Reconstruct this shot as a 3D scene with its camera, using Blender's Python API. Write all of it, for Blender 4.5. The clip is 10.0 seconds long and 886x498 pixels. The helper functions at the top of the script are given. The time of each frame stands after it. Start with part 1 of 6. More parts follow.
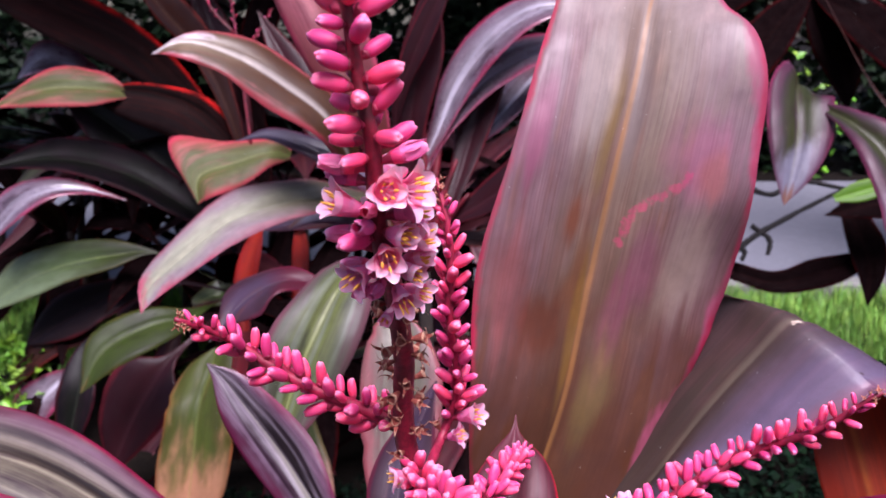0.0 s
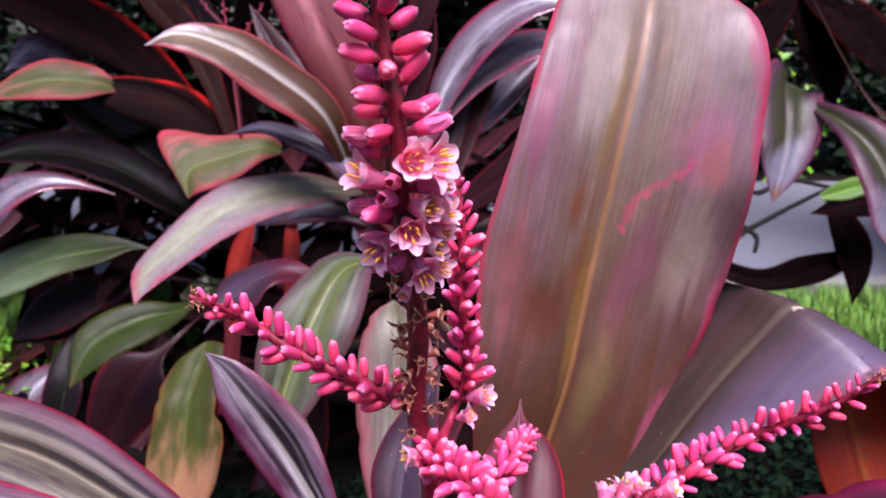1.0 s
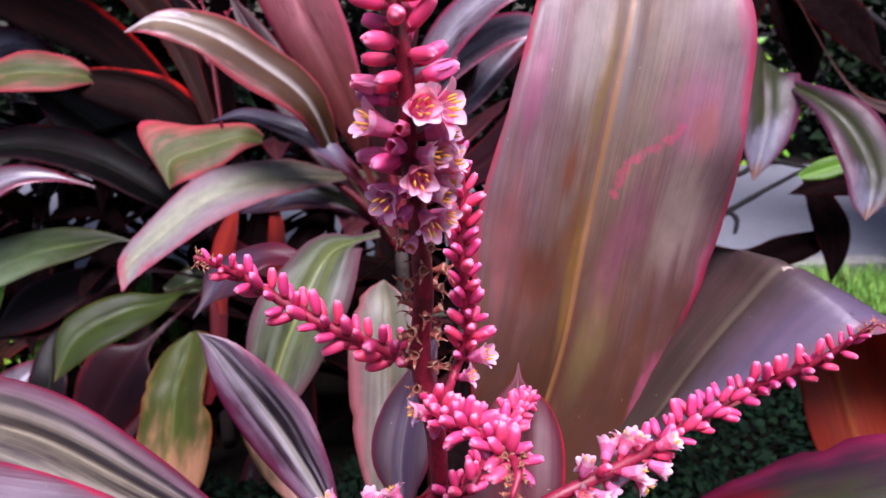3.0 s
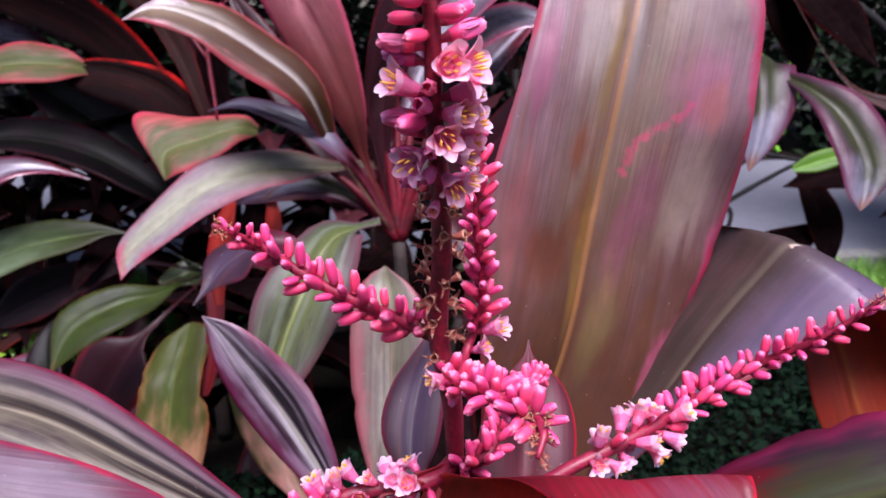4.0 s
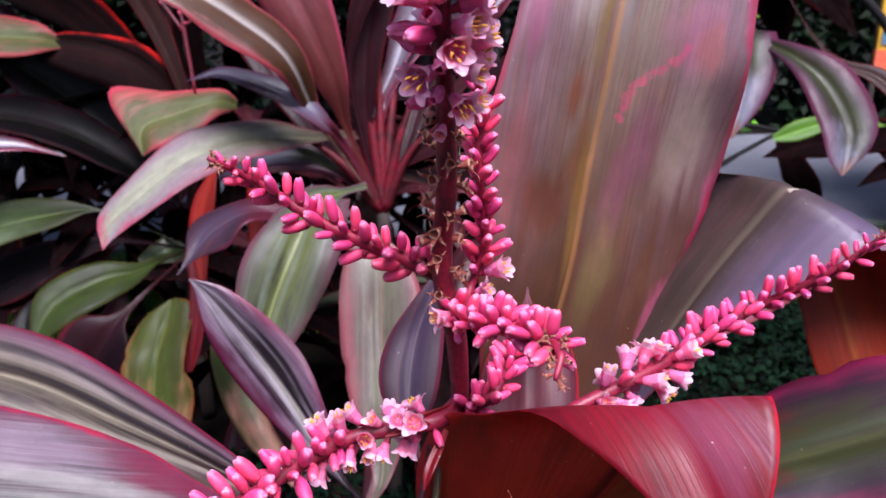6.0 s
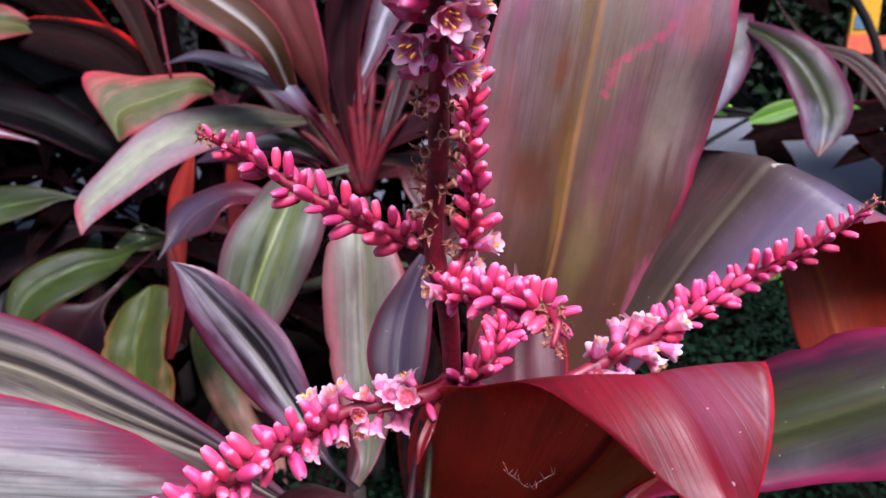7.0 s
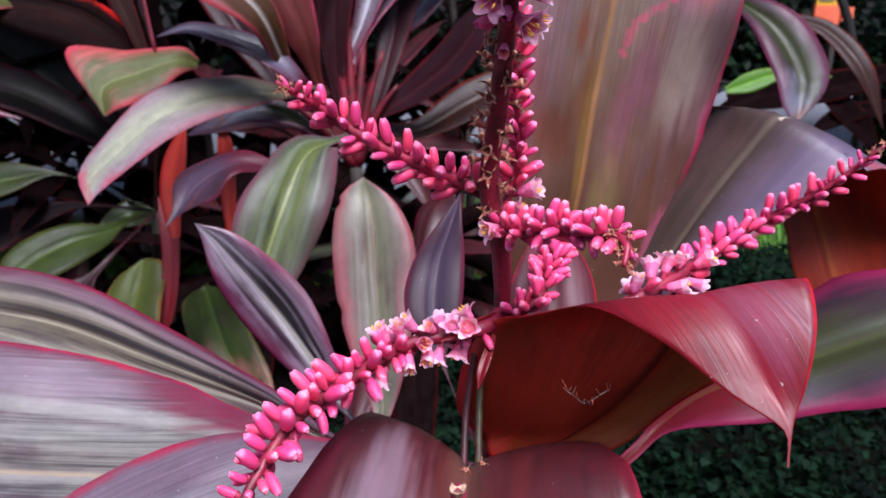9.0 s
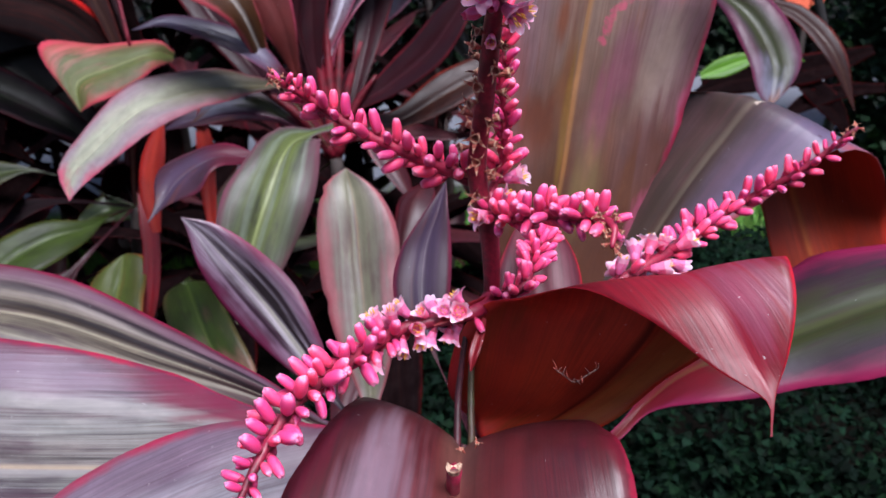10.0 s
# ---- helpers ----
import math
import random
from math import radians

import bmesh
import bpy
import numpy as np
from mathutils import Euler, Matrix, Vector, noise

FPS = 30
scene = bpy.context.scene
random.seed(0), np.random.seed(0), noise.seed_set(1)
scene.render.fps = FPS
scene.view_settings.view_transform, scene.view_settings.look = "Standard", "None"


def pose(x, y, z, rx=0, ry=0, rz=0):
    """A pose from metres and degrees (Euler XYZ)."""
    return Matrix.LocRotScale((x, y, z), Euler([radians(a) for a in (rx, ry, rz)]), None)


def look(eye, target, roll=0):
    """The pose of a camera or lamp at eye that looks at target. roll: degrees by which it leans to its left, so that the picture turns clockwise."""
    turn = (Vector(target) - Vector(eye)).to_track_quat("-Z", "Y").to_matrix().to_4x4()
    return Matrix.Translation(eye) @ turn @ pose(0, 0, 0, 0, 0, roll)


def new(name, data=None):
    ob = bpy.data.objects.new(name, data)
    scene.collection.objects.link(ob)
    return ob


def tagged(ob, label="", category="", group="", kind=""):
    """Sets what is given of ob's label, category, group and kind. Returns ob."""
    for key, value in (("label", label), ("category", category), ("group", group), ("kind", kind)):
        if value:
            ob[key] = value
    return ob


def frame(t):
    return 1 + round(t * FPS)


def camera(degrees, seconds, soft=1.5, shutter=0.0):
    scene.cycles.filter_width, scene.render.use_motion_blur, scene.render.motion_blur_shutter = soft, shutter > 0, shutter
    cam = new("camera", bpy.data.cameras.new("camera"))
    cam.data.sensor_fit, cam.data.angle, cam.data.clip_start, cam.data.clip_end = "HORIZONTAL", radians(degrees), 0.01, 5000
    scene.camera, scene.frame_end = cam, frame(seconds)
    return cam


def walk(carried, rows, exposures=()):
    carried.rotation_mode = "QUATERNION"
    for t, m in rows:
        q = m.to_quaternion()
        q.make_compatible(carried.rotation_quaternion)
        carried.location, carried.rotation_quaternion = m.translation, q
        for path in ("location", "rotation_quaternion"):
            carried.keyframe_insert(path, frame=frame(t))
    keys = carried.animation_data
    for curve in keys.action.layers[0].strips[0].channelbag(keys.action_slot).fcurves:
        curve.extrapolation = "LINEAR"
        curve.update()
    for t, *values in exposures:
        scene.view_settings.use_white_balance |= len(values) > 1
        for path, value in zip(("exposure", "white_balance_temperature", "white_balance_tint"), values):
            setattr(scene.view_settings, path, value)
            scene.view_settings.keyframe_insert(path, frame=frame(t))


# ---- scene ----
cam = camera(56.69, 10.0, soft=1.6)
cam.data.dof.use_dof, cam.data.dof.focus_distance, cam.data.dof.aperture_fstop = True, 0.33, 21.0
PATH = [
    (0.0, 0.0000, 0.0000, 1.1000, 75.000, 0.000, 0.000),
    (0.5, -0.0061, 0.0003, 1.0961, 74.955, -0.377, -0.708),
    (1.0, -0.0119, -0.0039, 1.0921, 74.953, -0.478, -0.915),
    (1.5, -0.0121, -0.0060, 1.0883, 74.694, -0.229, -1.018),
    (2.0, -0.0161, -0.0109, 1.0835, 74.549, -0.093, -1.269),
    (2.5, -0.0180, -0.0113, 1.0818, 74.510, 0.179, -1.941),
    (4.0, -0.0329, -0.0144, 1.0673, 74.184, 0.216, -3.135),
    (4.5, -0.0377, -0.0174, 1.0611, 74.082, 0.080, -3.212),
    (5.0, -0.0409, -0.0149, 1.0558, 73.584, 0.282, -3.854),
    (5.5, -0.0416, -0.0105, 1.0506, 73.210, 0.546, -4.238),
    (7.0, -0.0491, -0.0103, 1.0399, 71.927, 0.682, -6.390),
    (7.5, -0.0543, -0.0166, 1.0398, 71.408, 0.867, -7.135),
    (8.0, -0.0703, -0.0271, 1.0347, 71.130, 0.682, -7.802),
    (8.5, -0.0838, -0.0303, 1.0375, 70.240, 0.940, -7.964),
    (9.0, -0.0921, -0.0382, 1.0345, 70.289, 0.903, -8.621),
    (9.5, -0.0943, -0.0404, 1.0382, 69.425, 1.289, -9.316),
    (10.0, -0.0990, -0.0463, 1.0363, 69.534, 1.512, -10.418),
]
walk(cam, [(t, pose(*p)) for t, *p in PATH], exposures=[(0.0, 0.69, 6080, 33), (5.5, 0.69, 5950, 26), (10.0, 0.62, 5820, 17)])

# ---- light: open shade under a bright, hazy sky ----
world = bpy.data.worlds.new("sky")
scene.world = world
world.use_nodes = True
wt = world.node_tree
sky = wt.nodes.new("ShaderNodeTexSky")
sky.sky_type, sky.sun_disc = "NISHITA", False
sky.sun_elevation, sky.sun_rotation = radians(60.2), radians(166.4)
sky.air_density, sky.dust_density = 1.3, 2.5
wt.links.new(sky.outputs["Color"], wt.nodes["Background"].inputs["Color"])
wt.nodes["Background"].inputs["Strength"].default_value = 0.09
sun = new("sun", bpy.data.lights.new("sun", "SUN"))
sun.data.energy, sun.data.angle, sun.data.color = 4.9, radians(32), (1.0, 0.98, 0.95)
sun.matrix_world = look((0.35, -1.45, 2.6), (0, 0, 0))


# ---- materials ----
def spline(rows, n):
    """n + 1 rows on a smooth curve through the rows given, spaced by the length of their first three columns."""
    a = np.array(rows, float)
    d = np.sqrt(np.linalg.norm(np.diff(a[:, :3], axis=0), axis=1)) + 1e-6
    k = np.concatenate([[0], np.cumsum(d)])
    tan = np.zeros_like(a)
    for i in range(len(a)):
        lo, hi = max(i - 1, 0), min(i + 1, len(a) - 1)
        if lo == i or hi == i:
            tan[i] = (a[hi] - a[lo]) / (k[hi] - k[lo])
        else:
            s0, s1 = (a[i] - a[lo]) / (k[i] - k[lo]), (a[hi] - a[i]) / (k[hi] - k[i])
            tan[i] = (s0 * (k[hi] - k[i]) + s1 * (k[i] - k[lo])) / (k[hi] - k[lo])
    out = []
    for s in np.linspace(0, k[-1], n + 1):
        i = min(int(np.searchsorted(k, s, "right")) - 1, len(a) - 2)
        h = k[i + 1] - k[i]
        x = (s - k[i]) / h
        out.append((1 + 2 * x) * (1 - x) ** 2 * a[i] + x * (1 - x) ** 2 * h * tan[i] + x * x * (3 - 2 * x) * a[i + 1] + x * x * (x - 1) * h * tan[i + 1])
    return np.array(out)


def rgb(hexa):
    """Linear colour of an sRGB hex string."""
    c = [int(hexa[i:i + 2], 16) / 255 for i in (0, 2, 4)]
    return tuple(v / 12.92 if v <= 0.04045 else ((v + 0.055) / 1.055) ** 2.4 for v in c) + (1.0,)


class Nodes:
    """Shortcuts for building a node tree."""

    def __init__(self, name):
        self.mat = bpy.data.materials.new(name)
        self.mat.use_nodes = True
        self.tree = self.mat.node_tree
        self.bsdf = self.tree.nodes["Principled BSDF"]
        self.out = self.tree.nodes["Material Output"]

    def node(self, kind, **inputs):
        n = self.tree.nodes.new(kind)
        for k, v in inputs.items():
            self.put(n.inputs[k], v)
        return n

    def put(self, socket, v):
        if isinstance(v, bpy.types.NodeSocket):
            self.tree.links.new(v, socket)
        else:
            socket.default_value = v

    def math(self, op, a, b=0.0):
        n = self.tree.nodes.new("ShaderNodeMath")
        n.operation = op
        self.put(n.inputs[0], a)
        self.put(n.inputs[1], b)
        return n.outputs[0]

    def ramp(self, v, lo, hi, to0=0.0, to1=1.0):
        n = self.tree.nodes.new("ShaderNodeMapRange")
        n.interpolation_type = "SMOOTHSTEP"
        for i, x in enumerate((v, lo, hi, to0, to1)):
            self.put(n.inputs[i], x)
        return n.outputs[0]

    def mix(self, f, a, b, blend="MIX"):
        n = self.tree.nodes.new("ShaderNodeMix")
        n.data_type, n.blend_type = "RGBA", blend
        self.put(n.inputs[0], f)
        self.put(n.inputs[6], a)
        self.put(n.inputs[7], b)
        return n.outputs[2]

    def noise(self, vec, scale, detail=3.0, rough=0.55):
        n = self.node("ShaderNodeTexNoise", Scale=scale, Detail=detail, Roughness=rough)
        if vec is not None:
            self.put(n.inputs["Vector"], vec)
        return n.outputs[0]

    def mapping(self, vec, scale=(1, 1, 1), loc=(0, 0, 0)):
        n = self.node("ShaderNodeMapping", Vector=vec, Scale=scale, Location=loc)
        return n.outputs[0]

    def uv(self, name):
        n = self.tree.nodes.new("ShaderNodeUVMap")
        n.uv_map = name
        return n.outputs[0]

    def shade(self, color, rough, bump=None, strength=0.2, dist=0.001):
        self.put(self.bsdf.inputs["Base Color"], color)
        self.put(self.bsdf.inputs["Roughness"], rough)
        if bump is not None:
            b = self.node("ShaderNodeBump", Height=bump, Strength=strength, Distance=dist)
            self.tree.links.new(b.outputs[0], self.bsdf.inputs["Normal"])
            return b.outputs[0]
        return None


def leaf_mat(name, centre, body, edge, rib, blotch=None, edge_at=0.9, rough=0.36, glow="b03040", through_light=0.2,
             streak=0.5, tip=None, spots=0.0, gloss=0.5, coat=0.1, bands=None, marks=(), mark_col="c42a6c", base=None, rib_amt=0.45, rim_w=0.1, patch=None, lines=0.0, vein=170.0,
             wash=None, wash_at=0.45, wash_amt=0.8, one_side=None, rib_w=0.04, base_at=(0.3, 0.68), stains_and_light=(), side_from=0.1, band_n=8.0, wash_to=1.04, tip_at=(0.55, 0.85), mark_amt=0.75, rim_side=False):
    """A ti-plant blade: colour bands across, fine parallel veins, blotches, a coloured margin, light through it."""
    m = Nodes(name)
    band, real = m.uv("band"), m.uv("real")
    sep = m.node("ShaderNodeSeparateXYZ", Vector=band)
    u = m.math("ABSOLUTE", m.math("SUBTRACT", m.math("MULTIPLY", sep.outputs[0], 2.0), 1.0))
    v = sep.outputs[1]
    info = m.tree.nodes.new("ShaderNodeObjectInfo")
    shift = m.node("ShaderNodeCombineXYZ", X=m.math("MULTIPLY", info.outputs["Random"], 37.0),
                   Y=m.math("MULTIPLY", info.outputs["Random"], 11.0), Z=info.outputs["Random"]).outputs[0]
    vec = m.node("ShaderNodeVectorMath", **{})
    vec.operation = "ADD"
    m.put(vec.inputs[0], real)
    m.put(vec.inputs[1], shift)
    p = vec.outputs[0]
    fine = m.noise(m.mapping(p, (900, 9, 1)), 1.0, 3.0, 0.6)
    wide = m.noise(m.mapping(p, (vein, 4, 1)), 1.0, 2.0, 0.5)
    blot = m.noise(m.mapping(p, (26, 9, 1)), 1.0, 4.0, 0.6)
    grain = m.noise(m.mapping(p, (60, 40, 1)), 1.0, 5.0, 0.7)
    uu = m.math("ADD", u, m.math("MULTIPLY", m.math("SUBTRACT", blot, 0.5), 0.9))
    col = m.mix(m.ramp(uu, 0.15, 0.75), rgb(centre), rgb(body))
    if blotch:
        col = m.mix(m.ramp(m.math("ADD", blot, m.math("MULTIPLY", m.math("SUBTRACT", wide, 0.5), 0.5)), 0.5, 0.72), col, rgb(blotch))
    col = m.mix(m.ramp(wide, 0.35, 0.75, 0.0, 0.55 * streak), col, m.mix(0.16, col, rgb(edge)))
    col = m.mix(m.ramp(fine, 0.3, 0.75, 0.0, 0.45 * streak + 0.14 + lines), col, (0.012, 0.008, 0.01, 1))
    if patch:
        pn = m.noise(m.mapping(p, (34, 7, 1), (4.0, 2.0, 0.0)), 1.0, 4.0, 0.6)
        col = m.mix(m.ramp(m.math("ADD", pn, m.math("MULTIPLY", m.math("SUBTRACT", wide, 0.5), 0.45)), 0.4, 0.7, 0.0, 0.55), col, rgb(patch))
    if base:
        col = m.mix(m.ramp(m.math("ADD", v, m.math("MULTIPLY", m.math("SUBTRACT", blot, 0.5), 0.35)), base_at[0], base_at[1], 0.9, 0.0), col, rgb(base))
    if bands:
        bn = m.noise(m.mapping(band, (band_n, 0.7, 1)), 1.0, 2.0, 0.5)
        col = m.mix(m.ramp(bn, 0.48, 0.62, 0.0, 0.72), col, rgb(bands))
    if tip:
        col = m.mix(m.ramp(m.math("ADD", v, m.math("MULTIPLY", m.math("SUBTRACT", blot, 0.5), 0.7)), tip_at[0], tip_at[1]), col, rgb(tip))
    if wash:
        soft = m.math("MULTIPLY", m.math("SUBTRACT", m.math("ADD", blot, m.math("MULTIPLY", wide, 0.35)), 0.67), 1.1)
        col = m.mix(m.ramp(m.math("ADD", u, soft), wash_at, wash_to, 0.0, wash_amt), col, rgb(wash))
    if one_side:
        half = m.math("ADD", m.math("SUBTRACT", m.math("MULTIPLY", sep.outputs[0], 2.0), 1.0), m.math("MULTIPLY", m.math("SUBTRACT", blot, 0.5), 0.8))
        col = m.mix(m.ramp(half, side_from, 0.98, 0.0, 0.8), col, rgb(one_side))
    for x0, y0, rx, ry, tone, amount in stains_and_light:
        away = m.node("ShaderNodeVectorMath", **{})
        away.operation = "LENGTH"
        m.put(away.inputs[0], m.mapping(band, (1 / rx, 1 / ry, 0), (-x0 / rx, -y0 / ry, 0)))
        ragged = m.math("ADD", away.outputs["Value"], m.math("MULTIPLY", m.math("SUBTRACT", m.math("ADD", blot, wide), 1.0), 1.5))
        col = m.mix(m.ramp(ragged, 0.25, 1.15, amount, 0.0), col, rgb(tone))
    rim = m.ramp(m.math("ADD", u, m.math("MULTIPLY", m.math("SUBTRACT", grain, 0.5), 0.16)), edge_at - rim_w, min(edge_at + 0.08, 0.995))
    rim = m.math("MULTIPLY", rim, m.ramp(m.noise(m.mapping(p, (14, 16, 1)), 1.0, 3.0), 0.3, 0.66, 0.08, 0.8))
    if rim_side:
        rim = m.math("MULTIPLY", rim, m.ramp(sep.outputs[0], 0.45, 0.6))
    col = m.mix(rim, col, rgb(edge))
    col = m.mix(m.ramp(m.math("ADD", u, m.math("MULTIPLY", fine, 0.012)), 0.01, rib_w, rib_amt, 0.0), col, rgb(rib))
    if marks:
        tc = m.tree.nodes.new("ShaderNodeTexCoord")
        near = None
        for c, r in marks:
            d = m.node("ShaderNodeVectorMath", **{})
            d.operation = "DISTANCE"
            m.put(d.inputs[0], tc.outputs["Object"])
            d.inputs[1].default_value = c
            k = m.ramp(d.outputs["Value"], 0.0, r, 1.0, 0.0)
            near = k if near is None else m.math("MAXIMUM", near, k)
        torn = m.math("SUBTRACT", m.noise(tc.outputs["Object"], 190.0, 4.0, 0.6), 0.5)
        spot = m.ramp(m.math("ADD", near, m.math("MULTIPLY", torn, 3.4)), 0.3, 1.1, 0.0, mark_amt)
        col = m.mix(m.math("MULTIPLY", spot, m.ramp(near, 0.0, 0.3)), col, rgb(mark_col))
    col = m.mix(m.ramp(grain, 0.38, 0.78, 0.0, 0.24), col, (0.02, 0.012, 0.012, 1))
    col = m.mix(m.ramp(m.noise(m.mapping(p, (90, 22, 1), (3.0, 7.0, 0.0)), 1.0, 3.0), 0.5, 0.8, 0.0, 0.6), col, (1.5, 1.45, 1.42, 1), "MULTIPLY")
    dust = m.ramp(m.noise(m.mapping(p, (650, 650, 1)), 1.0, 0.0), 0.885, 0.9, 0.0, 0.55)
    col = m.mix(dust, col, rgb("d8c8c8"))
    if spots:
        col = m.mix(m.ramp(m.noise(m.mapping(p, (190, 150, 1)), 1.0, 1.0), 0.74, 0.8, 0.0, spots), col, rgb("3a2418"))
    ro = m.math("ADD", m.ramp(grain, 0.2, 0.8, rough - 0.06, rough + 0.12), m.math("MULTIPLY", m.math("SUBTRACT", wide, 0.5), 0.1))
    height = m.math("ADD", m.math("ADD", m.math("MULTIPLY", fine, 0.5), wide), m.math("MULTIPLY", grain, 1.2))
    nrm = m.shade(col, ro, height, 0.22, 0.0008)
    m.bsdf.inputs["Specular IOR Level"].default_value = gloss
    m.bsdf.inputs["Coat Weight"].default_value = coat
    m.bsdf.inputs["Coat Roughness"].default_value = 0.27
    tr = m.node("ShaderNodeBsdfTranslucent", Color=m.mix(0.55, col, rgb(glow)), Normal=nrm)
    mx = m.node("ShaderNodeMixShader", Fac=through_light)
    m.tree.links.new(m.bsdf.outputs[0], mx.inputs[1])
    m.tree.links.new(tr.outputs[0], mx.inputs[2])
    m.tree.links.new(mx.outputs[0], m.out.inputs["Surface"])
    return m.mat


def plain_mat(name, a, b, scale=200.0, rough=0.5, bump=0.2, dist=0.0006, c=None, spread=0.2, subsurf=0.0, spec=0.5, each=0.0):
    """Two or three colours mixed by noise in object space, with relief and a small change from object to object."""
    m = Nodes(name)
    tc = m.tree.nodes.new("ShaderNodeTexCoord")
    n1 = m.noise(tc.outputs["Object"], scale, 4.0, 0.6)
    n2 = m.noise(tc.outputs["Object"], scale * 0.17, 3.0, 0.5)
    col = m.mix(m.ramp(n1, 0.3, 0.7), rgb(a), rgb(b))
    if c:
        col = m.mix(m.ramp(n2, 0.45, 0.7), col, rgb(c))
    info = m.tree.nodes.new("ShaderNodeObjectInfo")
    hsv = m.node("ShaderNodeHueSaturation", Color=col, Value=m.ramp(info.outputs["Random"], 0, 1, 1 - spread, 1 + spread))
    if each:
        geo = m.tree.nodes.new("ShaderNodeNewGeometry")
        own = geo.outputs["Random Per Island"]
        hsv = m.node("ShaderNodeHueSaturation", Color=hsv.outputs[0], Value=m.ramp(own, 0, 1, 1 - each, 1 + each), Hue=m.ramp(m.math("FRACT", m.math("MULTIPLY", own, 7.3)), 0, 1, 0.48, 0.52))
    m.shade(hsv.outputs[0], m.ramp(n2, 0.2, 0.8, rough - 0.08, rough + 0.1), n1, bump, dist)
    m.bsdf.inputs["Specular IOR Level"].default_value = spec
    if subsurf:
        m.bsdf.inputs["Subsurface Weight"].default_value = subsurf
        m.bsdf.inputs["Subsurface Radius"].default_value = (0.004, 0.0015, 0.0015)
    return m.mat


def bud_mat(name, low, mid, top, rough=0.34, thin=0.0):
    """Waxy bud or petal: colour along its own length, pale streaks."""
    m = Nodes(name)
    tc = m.tree.nodes.new("ShaderNodeTexCoord")
    sep = m.node("ShaderNodeSeparateXYZ", Vector=tc.outputs["Generated"])
    info = m.tree.nodes.new("ShaderNodeObjectInfo")
    z = m.math("ADD", sep.outputs[2], m.math("MULTIPLY", m.math("SUBTRACT", m.noise(tc.outputs["Object"], 500.0), 0.5), 0.3))
    col = m.mix(m.ramp(z, 0.0, 0.5), rgb(low), rgb(mid))
    col = m.mix(m.ramp(z, 0.84, 1.06), col, rgb(top))
    st = m.noise(m.mapping(tc.outputs["Object"], (1400, 1400, 120)), 1.0, 2.0)
    col = m.mix(m.ramp(st, 0.5, 0.8, 0.0, 0.16), col, rgb(top))
    hsv = m.node("ShaderNodeHueSaturation", Color=col, Hue=m.ramp(info.outputs["Random"], 0, 1, 0.49, 0.51),
                 Value=m.ramp(info.outputs["Random"], 0, 1, 0.85, 1.12))
    m.shade(hsv.outputs[0], rough, st, 0.15, 0.0004)
    m.bsdf.inputs["Specular IOR Level"].default_value = 0.4
    m.bsdf.inputs["Subsurface Weight"].default_value = 0.5
    m.bsdf.inputs["Subsurface Radius"].default_value = (0.003, 0.001, 0.0012)
    m.bsdf.inputs["Subsurface Scale"].default_value = 0.6
    if thin:
        tr = m.node("ShaderNodeBsdfTranslucent", Color=hsv.outputs[0])
        mx = m.node("ShaderNodeMixShader", Fac=thin)
        m.tree.links.new(m.bsdf.outputs[0], mx.inputs[1])
        m.tree.links.new(tr.outputs[0], mx.inputs[2])
        m.tree.links.new(mx.outputs[0], m.out.inputs["Surface"])
    return m.mat


SCAR = spline([(0.117, 0.131, 0.970), (0.124, 0.131, 0.986), (0.136, 0.130, 0.998), (0.148, 0.129, 1.003), (0.158, 0.128, 1.012)], 26)
# Brown base deepened for shade below, tip paled for light on the leaf's top.
L_BIG = leaf_mat("blade_olive_rose", "7c685a", "80646a", "c01c48", "9c6c3c", blotch="74503e", edge_at=0.975, rim_w=0.04, streak=0.35, rib_amt=0.6, rib_w=0.045, rough=0.42, gloss=0.38, coat=0.0,
                 base="4c2a18", base_at=(0.3, 0.58), lines=0.12, vein=110.0, tip="8c7c76", one_side="9c4a64", side_from=0.88, mark_col="e03070", mark_amt=0.34,
                 stains_and_light=[(0.35, 0.5, 0.05, 0.03, "6e3a20", 0.75), (0.3, 0.4, 0.12, 0.04, "5a2e1e", 0.7), (0.43, 0.45, 0.05, 0.06, "74482a", 0.6), (0.43, 0.58, 0.045, 0.09, "7c6236", 0.7), (0.46, 0.4, 0.035, 0.09, "866428", 0.5),
                         (0.32, 0.63, 0.12, 0.08, "a89c96", 0.5), (0.54, 0.6, 0.05, 0.07, "645654", 0.6), (0.66, 0.46, 0.07, 0.06, "7c4058", 0.5), (0.61, 0.4, 0.06, 0.06, "7a3c52", 0.45), (0.82, 0.46, 0.1, 0.07, "a08c80", 0.55),
                         (0.78, 0.57, 0.13, 0.05, "98486a", 0.42), (0.85, 0.55, 0.06, 0.025, "9c5a50", 0.5), (0.08, 0.57, 0.08, 0.05, "8a4662", 0.6), (0.12, 0.44, 0.1, 0.07, "8a4a48", 0.5), (0.62, 0.34, 0.1, 0.06, "6e5c36", 0.6)],
                 marks=[(tuple(c), 0.0058) for c in SCAR])
# The lilac spot paints the left lobe's sheen into the wine blade.
L_WINE = leaf_mat("blade_wine", "5c2426", "4c181e", "9a1234", "7a4a40", blotch="34141a", rough=0.36, streak=0.5, lines=0.08, gloss=0.42, coat=0.05, edge_at=0.99, rim_w=0.02, wash="5e1222", wash_at=0.9, vein=150.0, base="3c1014", base_at=(0.25, 0.6), bands="604038", band_n=3.0, stains_and_light=[(0.74, 0.62, 0.14, 0.22, "7c6874", 0.7)])
